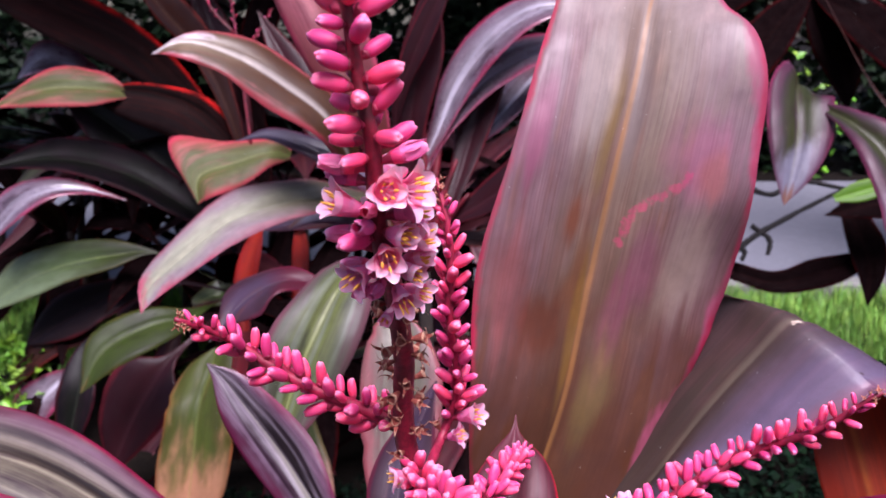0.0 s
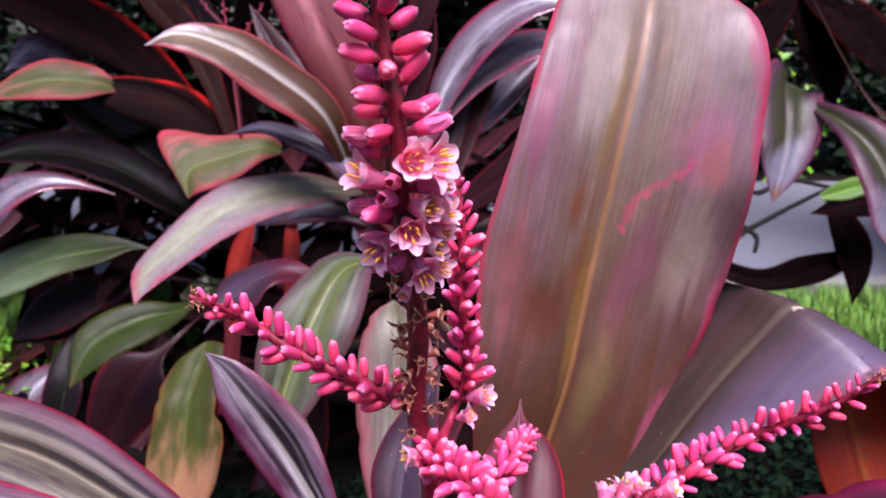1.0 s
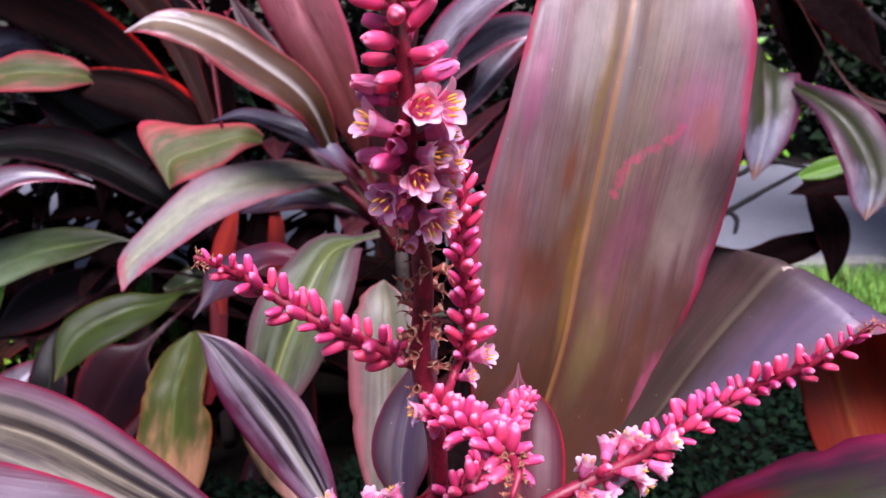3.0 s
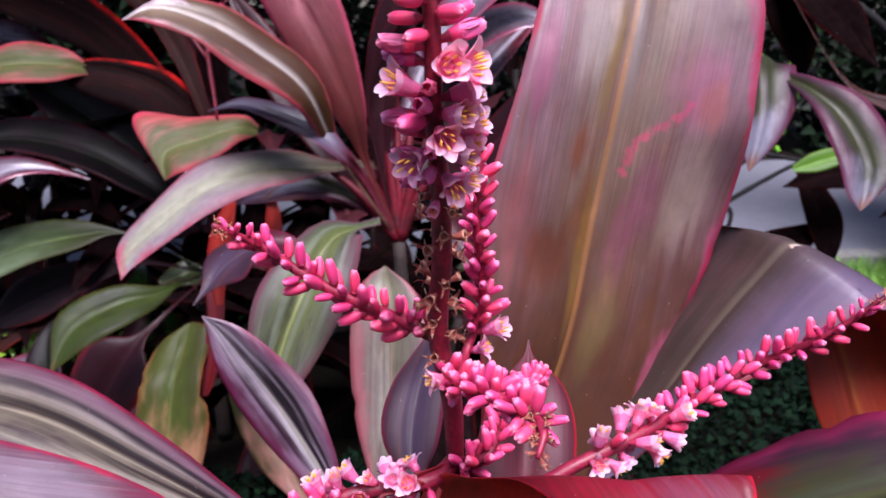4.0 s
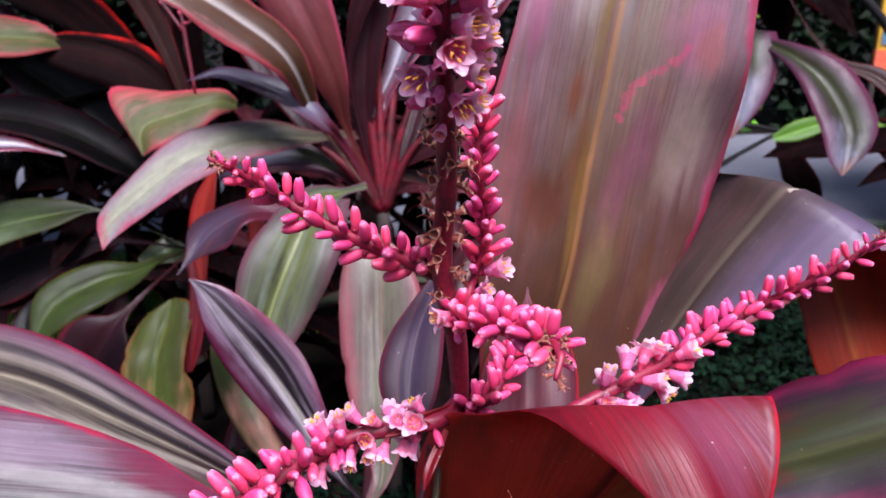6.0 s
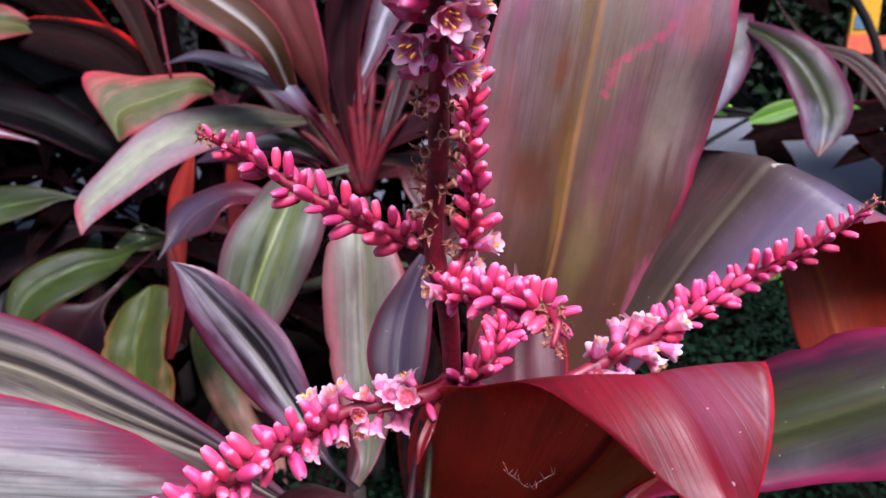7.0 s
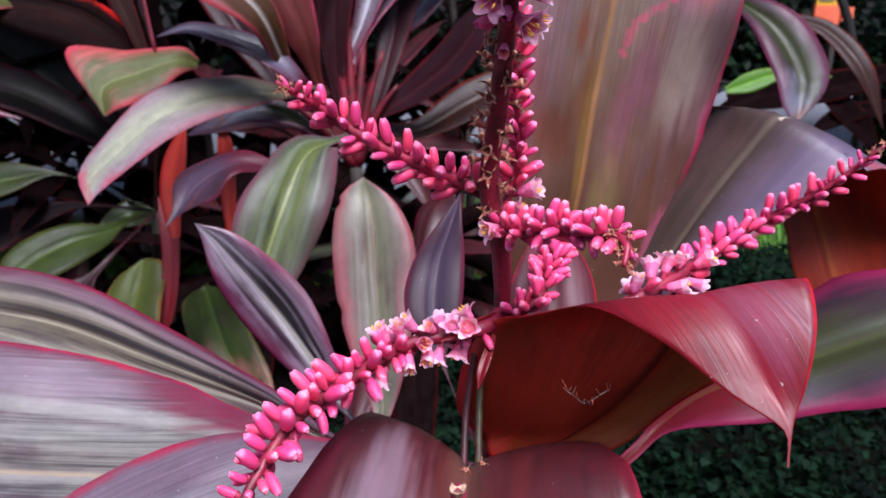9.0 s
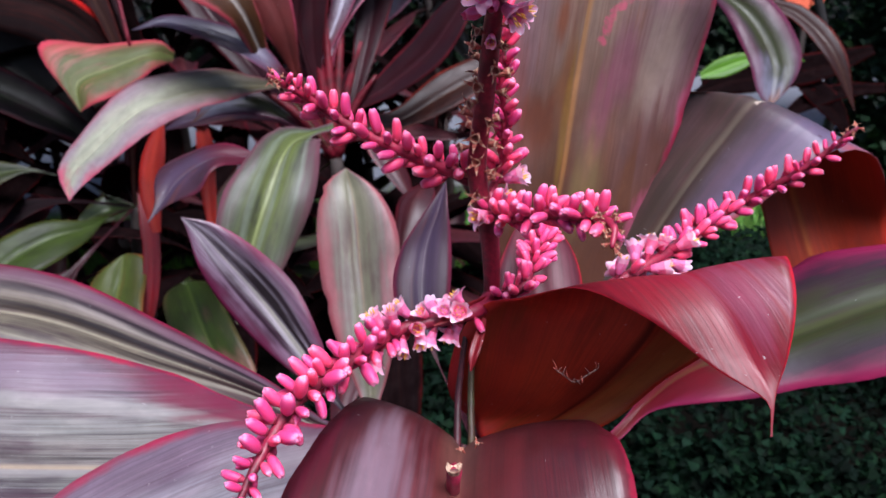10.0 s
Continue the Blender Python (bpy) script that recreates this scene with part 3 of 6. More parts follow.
        for z, r, c in ((0.3, 0.018, 0.05), (0.56 + tall, 0.014, 0.06 + lean), (0.57 + tall, 0.022, 0.06 + lean), (0.63 + tall, 0.03, 0.07 + lean), (0.69 + tall, 0.024, 0.08 + lean), (0.76 + tall, 0.008, 0.09 + lean)):
            for j in range(5):
                q = 1.25664 * j
                v.append(((c + r * math.cos(q)) * math.cos(h) - r * math.sin(q) * math.sin(h), (c + r * math.cos(q)) * math.sin(h) + r * math.sin(q) * math.cos(h), z))
        for i in range(5):
            for j in range(5):
                f.append((o + i * 5 + j, o + i * 5 + (j + 1) % 5, o + (i + 1) * 5 + (j + 1) % 5, o + (i + 1) * 5 + j))
                slots.append(2 if i > 0 else 1)
    return mesh_of("flower", v, f, [BUD if spread < 0 else PETAL, TEPAL_IN, STAMEN, SCALE, RIPE], slots)


def calyx_mesh(k):
    """A dried open cup on a short foot, with a pale rim and curled lobes."""
    rnd = random.Random(k + 90)
    v, f = lathe([(-0.2, 0.08), (0.0, 0.1), (0.18, 0.16), (0.36, 0.22), (0.5, 0.25), (0.46, 0.18), (0.26, 0.1)], 10, 0.12, rnd.uniform(-0.2, 0.2))
    v = [(x * rnd.uniform(0.9, 1.1), y * rnd.uniform(0.9, 1.1), z + rnd.uniform(-0.03, 0.03)) for x, y, z in v]
    slots = [0] * 30 + [1] * 20 + [0] * (len(f) - 50)
    for p in range(4):
        g = p * 1.5708 + rnd.uniform(-0.5, 0.5)
        o, curl, ln = len(v), rnd.uniform(0.6, 2.2), rnd.uniform(0.3, 0.75)
        a, z, bend = 0.22, 0.46, 0.3
        for i in range(5):
            x = i / 4
            w = 0.1 * (1 - x) + 0.012
            for j in (-1, 1):
                b = j * w + rnd.uniform(-0.02, 0.02)
                v.append((a * math.cos(g) - b * math.sin(g), a * math.sin(g) + b * math.cos(g), z))
            bend += curl / 4
            a += ln / 4 * math.sin(bend)
            z += ln / 4 * math.cos(bend)
        for i in range(4):
            f.append((o + 2 * i, o + 2 * i + 1, o + 2 * i + 3, o + 2 * i + 2))
            slots.append(1 if i > 1 else 0)
    return mesh_of("dried_flower", v, f, [DRIED, DRIED_PALE], slots)


BUDS = [bud_mesh(k) for k in range(8)]
FLOWERS = [flower_mesh(k) for k in range(8)]
CALYCES = [calyx_mesh(k) for k in range(4)]


PIECE = {"bud": BUDS, "flower": FLOWERS[:6], "ripe": FLOWERS[6:], "bell": FLOWERS[:2], "cup": FLOWERS[2:4], "wide": FLOWERS[4:6], "dried": CALYCES, "tip": CALYCES}
PIECE_NAME = {"bud": "bud", "dried": "dried_flower", "tip": "dried_flower"}


def spike(plant, pts, radii, zones, seed, lean=0.9, up=0.42, name="flower_stalk", label="", tip=True, n=40, given=(), mat=None):
    """A flower stalk and what sits on it. zones, filled in a spiral: from, to (share of the length), kind, length of a piece, step
    between pieces. given, set one by one: share, compass angle (0: along x, 90: against y), tilt from the stalk, kind, length."""
    org = np.array(plant.location)
    ob, s = tube(name, pts, radii, mat or STALK, plant, org, 9, n, 0.05, seed, label)
    rnd = random.Random(seed)
    d = np.concatenate([[0], np.cumsum(np.linalg.norm(np.diff(s[:, :3], axis=0), axis=1))])
    total, turn = d[-1], rnd.uniform(0, 6.28)

    def at(x):
        i = min(int(np.searchsorted(d, x, "right")) - 1, n - 1)
        k = (x - d[i]) / (d[i + 1] - d[i] + 1e-9)
        return s[i, :3] * (1 - k) + s[i + 1, :3] * k, s[i, 3], Vector(s[i + 1, :3] - s[i, :3]).normalized()

    def put(kind, p, r, out, way, ln, k=None):
        src = PIECE[kind]
        m = Matrix.Translation(Vector(p - org) + out * r * 0.9 + way * ln * 0.12) @ way.to_track_quat("Z", "Y").to_matrix().to_4x4() @ Matrix.Rotation(rnd.uniform(0, 6.28), 4, "Z") @ Matrix.Diagonal((ln, ln, ln, 1))
        part(PIECE_NAME.get(kind, "flower"), rnd.choice(src) if k is None else src[k % len(src)], ob, "", m)

    for lo, hi, kind, size, gap in zones:
        x = lo * total
        while x < hi * total:
            p, r, t = at(x)
            a = t.orthogonal().normalized()
            turn += 2.39996 + rnd.uniform(-0.3, 0.3)
            out = (a * math.cos(turn) + t.cross(a) * math.sin(turn)).normalized()
            share = (x / total - lo) / (hi - lo)
            ang = lean + rnd.uniform(-0.35, 0.3)
            way = (out * math.sin(ang) + t * math.cos(ang) + Vector((0, 0, up if kind == "bud" else 0.0))).normalized()
            ln = size * rnd.uniform(0.74, 1.12)
            if kind == "bud" and tip and hi > 0.9:
                ln *= 1.0 - 0.5 * max(0.0, (share - 0.72) / 0.28)
            if kind == "flower" and rnd.random() < 0.2:
                put("bud", p, r, out, way, ln * 0.72)
            else:
                put(kind, p, r, out, way, ln)
            x += gap * rnd.uniform(0.75, 1.25)
    for k, (x, g, tilt, kind, ln) in enumerate(given):
        p, r, t = at(x * total)
        side = Vector((math.cos(radians(g)), -math.sin(radians(g)), 0.0))
        out = (side - t * side.dot(t)).normalized()
        put(kind, p, r, out, out * math.sin(radians(tilt)) + t * math.cos(radians(tilt)), ln, k)
    return ob


# ---- plants ----
ti_plant = thing("ti_plant", -0.007, 0.369, 0.0, "flowering ti plant, olive, violet and red leaves, pink flowers", "plant", "ti plants")
tube("stem", [(-0.007, 0.369, -0.02), (0.003, 0.379, 0.3), (-0.007, 0.369, 0.685), (-0.007, 0.369, 0.745)], [0.016, 0.015, 0.012, 0.006], CANE, ti_plant, np.array(ti_plant.location), 12, 30, 0.06, 3, "brown ringed cane")
leaf(ti_plant, (L_BIG, U_MAROON), [(-0.007, 0.369, 0.745, 0.0035, 0.0035, 0.96, 0.06, -0.26, 0.5),
    (0.039, 0.456, 0.726, 0.0231, 0.0373, 0.96, 0.06, -0.26, 0.18),
    (0.061, 0.479, 0.811, 0.0498, 0.0615, 0.94, 0.23, -0.25, 0.16),
    (0.079, 0.487, 0.872, 0.0680, 0.0753, 0.97, 0.23, -0.12, 0.11),
    (0.094, 0.500, 0.948, 0.0778, 0.0924, 0.98, 0.18, -0.08, 0.13),
    (0.108, 0.507, 1.019, 0.0711, 0.0825, 0.99, 0.08, -0.14, 0.21),
    (0.122, 0.526, 1.073, 0.0646, 0.0776, 0.99, -0.06, -0.16, 0.23),
    (0.128, 0.538, 1.097, 0.0602, 0.0669, 0.98, -0.14, -0.10, 0.22),
    (0.135, 0.554, 1.118, 0.0578, 0.0452, 0.97, -0.19, -0.16, 0.15),
    (0.159, 0.604, 1.154, 0.0432, 0.0318, 0.95, -0.23, -0.22, -0.07),
    (0.199, 0.694, 1.178, 0.0000, 0.0000, 0.95, -0.23, -0.22, 0.20)], n=60, cols=10, camber=0.05, ripple=0.025, crumple=0.055, seed=4, label='broad upright olive and rose leaf')
leaf(ti_plant, (L_ARCHED, U_RUST), [(-0.007, 0.369, 0.745, 0.0035, 0.0035, 0.77, -0.47, -0.44, 0.5),
    (0.094, 0.465, 0.768, 0.0042, 0.0041, 0.77, -0.47, -0.44, 0.20),
    (0.132, 0.469, 0.821, 0.0477, 0.0271, 0.32, -0.94, 0.08, 0.10),
    (0.162, 0.471, 0.868, 0.0699, 0.0455, 0.35, -0.93, -0.12, -0.18),
    (0.193, 0.474, 0.907, 0.0761, 0.0609, 0.33, -0.93, -0.17, -0.24),
    (0.213, 0.474, 0.930, 0.0708, 0.0682, 0.49, -0.85, -0.18, -0.27),
    (0.247, 0.502, 0.905, 0.0472, 0.0750, 0.68, -0.71, -0.16, -0.10),
    (0.276, 0.511, 0.844, 0.0328, 0.0704, 0.97, -0.20, -0.17, -0.21),
    (0.293, 0.495, 0.784, 0.0311, 0.0543, 0.99, -0.12, -0.09, -0.08),
    (0.305, 0.469, 0.724, 0.0000, 0.0000, 0.99, -0.12, -0.09, 0.20)], n=50, cols=9, camber=0.04, seed=5, label='arched violet leaf with a rust underside')
leaf(ti_plant, (L_RED, U_RED), [(-0.007, 0.369, 0.745, 0.0035, 0.0035, -0.25, 0.76, 0.60, 0.5),
    (-0.007, 0.343, 0.761, 0.0032, 0.0032, -0.25, 0.76, 0.60, 0.00),
    (0.009, 0.334, 0.774, 0.0164, 0.0180, -0.64, 0.75, -0.14, -0.43),
    (0.022, 0.314, 0.799, 0.0344, 0.0562, -0.49, 0.80, -0.35, -0.21),
    (0.034, 0.282, 0.835, 0.0301, 0.0980, -0.66, 0.68, -0.32, 0.02),
    (0.043, 0.253, 0.877, 0.0443, 0.0785, -0.85, 0.51, -0.11, 0.22),
    (0.048, 0.242, 0.907, 0.0409, 0.0449, -0.87, 0.43, -0.25, 0.03),
    (0.056, 0.222, 0.901, 0.0282, 0.0308, -0.91, 0.37, -0.19, 0.04),
    (0.063, 0.205, 0.883, 0.0114, 0.0164, -0.93, 0.35, -0.09, 0.14),
    (0.065, 0.195, 0.874, 0.0020, 0.0020, -0.99, 0.02, -0.11, 0.00),
    (0.062, 0.187, 0.863, 0.0000, 0.0000, -0.99, 0.02, -0.11, 0.00)], n=60, cols=9, camber=0.03, groove=0.0, crumple=0.012, seed=6, label='glossy red leaf folded over with a drip tip')
leaf(ti_plant, (L_GREEN_PURPLE, U_MAROON), [(-0.007, 0.369, 0.745, 0.0035, 0.0035, 0.36, -0.74, -0.56, 0.5),
    (0.057, 0.397, 0.704, 0.0033, 0.0033, 0.36, -0.74, -0.56, 0.20),
    (0.102, 0.422, 0.707, 0.0042, 0.0042, 0.43, -0.72, -0.55, 0.20),
    (0.128, 0.434, 0.721, 0.0080, 0.0075, 0.20, -0.92, -0.33, 0.06),
    (0.158, 0.437, 0.742, 0.0371, 0.0295, 0.13, -0.96, -0.24, -0.11),
    (0.230, 0.424, 0.771, 0.0593, 0.0402, -0.21, -0.81, -0.55, -0.11),
    (0.292, 0.412, 0.796, 0.0510, 0.0551, -0.39, -0.72, -0.58, -0.07),
    (0.344, 0.398, 0.812, 0.0325, 0.0403, -0.30, -0.77, -0.57, -0.07),
    (0.388, 0.383, 0.820, 0.0000, 0.0000, -0.30, -0.77, -0.57, 0.20)], n=44, cols=7, camber=0.05, ripple=0.04, seed=7, label='green and purple leaf with a rosy margin', nicks=3)
leaf(ti_plant, (L_WINE, U_MAROON), [(-0.007, 0.369, 0.745, 0.0035, 0.0035, -0.98, -0.08, -0.19, 0.5),
    (-0.015, 0.358, 0.742, 0.0041, 0.0041, -0.98, -0.08, -0.19, 0.20),
    (-0.024, 0.328, 0.773, 0.0427, 0.0414, -0.95, 0.31, 0.03, 0.23),
    (-0.033, 0.297, 0.800, 0.0607, 0.0541, -0.93, 0.37, 0.05, 0.35),
    (-0.042, 0.261, 0.801, 0.0785, 0.0707, -0.95, 0.30, -0.04, 0.39),
    (-0.052, 0.226, 0.791, 0.0766, 0.0736, -0.97, 0.23, -0.02, 0.21),
    (-0.057, 0.207, 0.766, 0.0474, 0.0448, -0.98, 0.22, -0.01, 0.19),
    (-0.061, 0.193, 0.743, 0.0000, 0.0000, -0.98, 0.22, -0.01, 0.20)], n=44, cols=9, camber=0.07, ripple=0.02, seed=8, label='broad violet leaf arching forward')
leaf(ti_plant, (L_ASHVIOLET, U_MAROON), [(-0.007, 0.369, 0.745, 0.0035, 0.0035, -0.28, 0.76, 0.59, 0.5),
    (-0.044, 0.377, 0.750, 0.0035, 0.0035, -0.28, 0.76, 0.59, 0.20),
    (-0.090, 0.370, 0.737, 0.0367, 0.0408, -0.38, 0.84, 0.38, 0.26),
    (-0.151, 0.370, 0.725, 0.0500, 0.0565, -0.15, 0.85, 0.51, 0.15),
    (-0.211, 0.368, 0.705, 0.0464, 0.0643, -0.14, 0.83, 0.53, 0.11),
    (-0.262, 0.358, 0.684, 0.0369, 0.0545, -0.23, 0.76, 0.60, 0.10),
    (-0.315, 0.346, 0.658, 0.0000, 0.0000, -0.23, 0.76, 0.60, 0.20)], n=40, cols=7, camber=0.1, seed=9, label='violet leaf with a red margin')
leaf(ti_plant, (L_GREY, U_MAROON), [(-0.007, 0.369, 0.745, 0.0035, 0.0035, 0.06, 0.77, 0.64, 0.5),
    (-0.078, 0.382, 0.747, 0.0031, 0.0080, 0.06, 0.77, 0.64, 0.20),
    (-0.133, 0.400, 0.740, 0.0245, 0.0325, -0.12, 0.90, 0.42, 0.29),
    (-0.198, 0.418, 0.731, 0.0524, 0.0636, 0.05, 0.87, 0.49, 0.18),
    (-0.272, 0.440, 0.726, 0.0653, 0.0822, -0.01, 0.78, 0.63, 0.15),
    (-0.350, 0.455, 0.729, 0.0678, 0.0861, -0.10, 0.77, 0.63, 0.16),
    (-0.415, 0.467, 0.730, 0.0466, 0.0578, -0.16, 0.80, 0.57, 0.22),
    (-0.476, 0.477, 0.730, 0.0000, 0.0000, -0.16, 0.80, 0.57, 0.20)], n=44, cols=14, camber=0.05, pleat=0.015, seed=10, label='broad grey-green leaf with rose streaks')
leaf(ti_plant, (L_STRIPED_OLIVE, U_MAROON), [(-0.007, 0.369, 0.745, 0.0035, 0.0035, 0.50, 0.63, 0.59, 0.5),
    (-0.094, 0.416, 0.744, 0.0033, 0.0033, 0.50, 0.63, 0.59, 0.20),
    (-0.142, 0.460, 0.752, 0.0162, 0.0152, 0.01, 0.89, 0.46, 0.10),
    (-0.218, 0.502, 0.771, 0.0341, 0.0281, 0.30, 0.83, 0.47, -0.09),
    (-0.290, 0.533, 0.792, 0.0526, 0.0344, 0.17, 0.81, 0.56, 0.10),
    (-0.361, 0.550, 0.804, 0.0530, 0.0328, 0.04, 0.84, 0.54, 0.10),
    (-0.456, 0.569, 0.810, 0.0000, 0.0000, 0.04, 0.84, 0.54, 0.20)], n=44, cols=14, camber=0.1, pleat=0.05, seed=11, label='purple striped leaf with a dark red margin')
leaf(ti_plant, (L_CRIMSON_TIP, U_RED), [(-0.007, 0.369, 0.745, 0.0035, 0.0035, 0.99, -0.09, -0.08, 0.5),
    (0.029, 0.377, 0.805, 0.0270, 0.0220, 0.99, -0.09, -0.08, 0.20),
    (0.036, 0.402, 0.843, 0.0270, 0.0285, 0.99, 0.07, -0.12, 0.16),
    (0.039, 0.422, 0.860, 0.0171, 0.0191, 0.99, 0.16, 0.00, 0.24),
    (0.042, 0.436, 0.872, 0.0030, 0.0030, 1.00, -0.06, -0.06, 0.20),
    (0.043, 0.443, 0.880, 0.0000, 0.0000, 1.00, -0.06, -0.06, 0.20)], n=26, cols=5, camber=0.15, seed=12, label='small pointed crimson leaf')
leaf(ti_plant, (L_VIOLET, U_MAROON), [(-0.007, 0.369, 0.745, 0.0035, 0.0035, 0.99, -0.04, 0.09, 0.5),
    (-0.026, 0.424, 0.790, 0.0020, 0.0020, 0.99, -0.04, 0.09, 0.20),
    (-0.029, 0.442, 0.813, 0.0173, 0.0173, 0.98, -0.18, -0.03, 0.14),
    (-0.022, 0.464, 0.845, 0.0182, 0.0176, 0.98, -0.10, 0.18, 0.10),
    (-0.011, 0.474, 0.868, 0.0120, 0.0077, 0.92, -0.10, 0.38, 0.32),
    (-0.004, 0.481, 0.885, 0.0000, 0.0000, 0.92, -0.10, 0.38, 0.20)], n=26, cols=5, camber=0.1, seed=13, label='narrow violet leaf')
tube("cut_stalk", [(-0.007, 0.369, 0.695), (-0.041, 0.279, 0.778), (-0.045, 0.252, 0.820)], [0.0035, 0.0031, 0.0034], STALK, ti_plant, np.array(ti_plant.location), 8, 10, 0.1, 2, "dried stub of a cut stalk")
spike(ti_plant, [(-0.007, 0.369, 0.745), (-0.004, 0.348, 0.818), (-0.009, 0.329, 0.867), (-0.011, 0.325, 0.900), (-0.017, 0.325, 0.932), (-0.016, 0.312, 0.969), (-0.018, 0.286, 1.007), (-0.021, 0.262, 1.037), (-0.022, 0.252, 1.067), (-0.026, 0.251, 1.089), (-0.029, 0.249, 1.113), (-0.031, 0.248, 1.128)],
    [0.005, 0.0042, 0.0042, 0.0048, 0.0047, 0.0044, 0.0038, 0.0032, 0.0027, 0.0023, 0.0017, 0.001],
    [(0.45, 0.69, "dried", 0.0092, 0.0036), (0.838, 1.0, "bud", 0.0122, 0.0022)], 21, 1.3, 0.1, label="upright maroon flower stalk, fading below", n=60, mat=STALK_MAIN,
    given=[(0.828, 182, 80, "ripe", 0.0165), (0.815, 200, 84, "ripe", 0.0155), (0.833, -6, 74, "ripe", 0.0165), (0.822, 265, 80, "bud", 0.0140), (0.812, 70, 66, "cup", 0.0174), (0.808, 25, 70, "wide", 0.0186),
           (0.790, 162, 58, "cup", 0.0174), (0.768, 174, 84, "ripe", 0.0160), (0.780, 112, 50, "ripe", 0.0150), (0.785, 5, 74, "wide", 0.0168), (0.760, 80, 66, "cup", 0.0168), (0.750, 8, 64, "bell", 0.0180),
           (0.735, 128, 78, "wide", 0.0162), (0.722, 184, 84, "ripe", 0.0140), (0.724, 14, 54, "bell", 0.0174), (0.706, 74, 80, "cup", 0.0151), (0.800, 275, 80, "cup", 0.0174), (0.752, 262, 84, "bell", 0.0174), (0.668, 105, 75, "bell", 0.0100), (0.796, 100, 62, "ripe", 0.0135), (0.774, 52, 70, "bell", 0.0160), (0.744, 100, 60, "ripe", 0.0135), (0.732, 48, 72, "bell", 0.0155), (0.714, 108, 66, "ripe", 0.0130), (0.766, 138, 66, "bud", 0.0130), (0.694, 36, 76, "cup", 0.0140), (0.696, 150, 78, "ripe", 0.0130), (0.742, 215, 78, "ripe", 0.0150), (0.770, 45, 60, "bell", 0.0150)])
spike(ti_plant, [(-0.012, 0.336, 0.923), (-0.034, 0.336, 0.935), (-0.050, 0.334, 0.943), (-0.073, 0.334, 0.956), (-0.094, 0.332, 0.972), (-0.110, 0.318, 0.985)], [0.0034, 0.003, 0.0027, 0.0024, 0.0018, 0.001],
    [(0.08, 0.93, "bud", 0.0114, 0.0021), (0.93, 1.0, "tip", 0.004, 0.0012)], 22, 1.15, 0.5, label="side stalk packed with pink buds")
spike(ti_plant, [(-0.009, 0.329, 0.867), (0.016, 0.322, 0.853), (0.052, 0.326, 0.866), (0.092, 0.343, 0.875), (0.158, 0.392, 0.881), (0.186, 0.370, 0.908), (0.208, 0.358, 0.934)], [0.0036, 0.0035, 0.0032, 0.003, 0.0026, 0.002, 0.001],
    [(0.25, 0.42, "flower", 0.0150, 0.0030), (0.40, 0.98, "bud", 0.0110, 0.0024), (0.97, 1.0, "tip", 0.004, 0.0012)], 23, 1.15, 0.5, label="side stalk with pink buds and a few open flowers")
spike(ti_plant, [(-0.011, 0.325, 0.900), (0.000, 0.369, 0.907), (0.007, 0.368, 0.930), (0.003, 0.357, 0.972), (0.003, 0.356, 1.007), (0.001, 0.357, 1.021), (-0.003, 0.362, 1.036)], [0.0026, 0.0024, 0.0022, 0.002, 0.0018, 0.0013, 0.0008],
    [(0.30, 0.93, "bud", 0.0106, 0.0020), (0.93, 1.0, "tip", 0.004, 0.0015)], 24, 1.15, 0.5, label="slender side stalk with pink buds",
    given=[(0.31, 28, 50, "cup", 0.0180), (0.24, 60, 82, "wide", 0.0125), (0.36, -5, 40, "bud", 0.0135), (0.26, 140, 60, "dried", 0.008)])
spike(ti_plant, [(-0.013, 0.335, 0.913), (-0.007, 0.299, 0.918), (0.000, 0.274, 0.927), (0.008, 0.248, 0.933), (0.013, 0.227, 0.936), (0.010, 0.220, 0.930)], [0.0026, 0.0026, 0.0022, 0.002, 0.0016, 0.0008],
    [(0.12, 0.88, "bud", 0.0100, 0.0017), (0.86, 1.0, "tip", 0.0045, 0.0014)], 25, 1.0, 0.4, label="short side stalk of pink buds with a withered end",
    given=[(0.16, 175, 84, "wide", 0.0125), (0.14, 120, 60, "bell", 0.0105)])
spike(ti_plant, [(-0.009, 0.329, 0.867), (-0.002, 0.318, 0.871), (0.004, 0.314, 0.877), (0.013, 0.331, 0.882), (0.028, 0.362, 0.885), (0.047, 0.420, 0.870)], [0.0026, 0.0025, 0.0022, 0.002, 0.0016, 0.0008],
    [(0.04, 1.0, "bud", 0.0094, 0.0015)], 26, 1.15, 0.5, label="small upright side stalk of pink buds")
spike(ti_plant, [(-0.009, 0.329, 0.867), (-0.020, 0.314, 0.866), (-0.036, 0.311, 0.865), (-0.057, 0.309, 0.863), (-0.088, 0.281, 0.861), (-0.111, 0.252, 0.861), (-0.127, 0.229, 0.849), (-0.137, 0.215, 0.836)], [0.0042, 0.004, 0.0036, 0.0032, 0.0028, 0.0025, 0.0019, 0.001],
    [(0.12, 0.38, "flower", 0.0140, 0.0022), (0.35, 1.0, "bud", 0.0118, 0.0018)], 27, 1.15, 0.5, label="drooping side stalk with open flowers and buds")
ti_plant_2 = thing("ti_plant", -0.062, 0.690, 0.0, "young ti plant with striped and grey-green leaves", "plant", "ti plants")
tube("stem", [(-0.062, 0.690, -0.02), (-0.052, 0.690, 0.25), (-0.062, 0.690, 0.567)], [0.012, 0.011, 0.009], CANE, ti_plant_2, np.array(ti_plant_2.location), 10, 20, 0.06, 4)
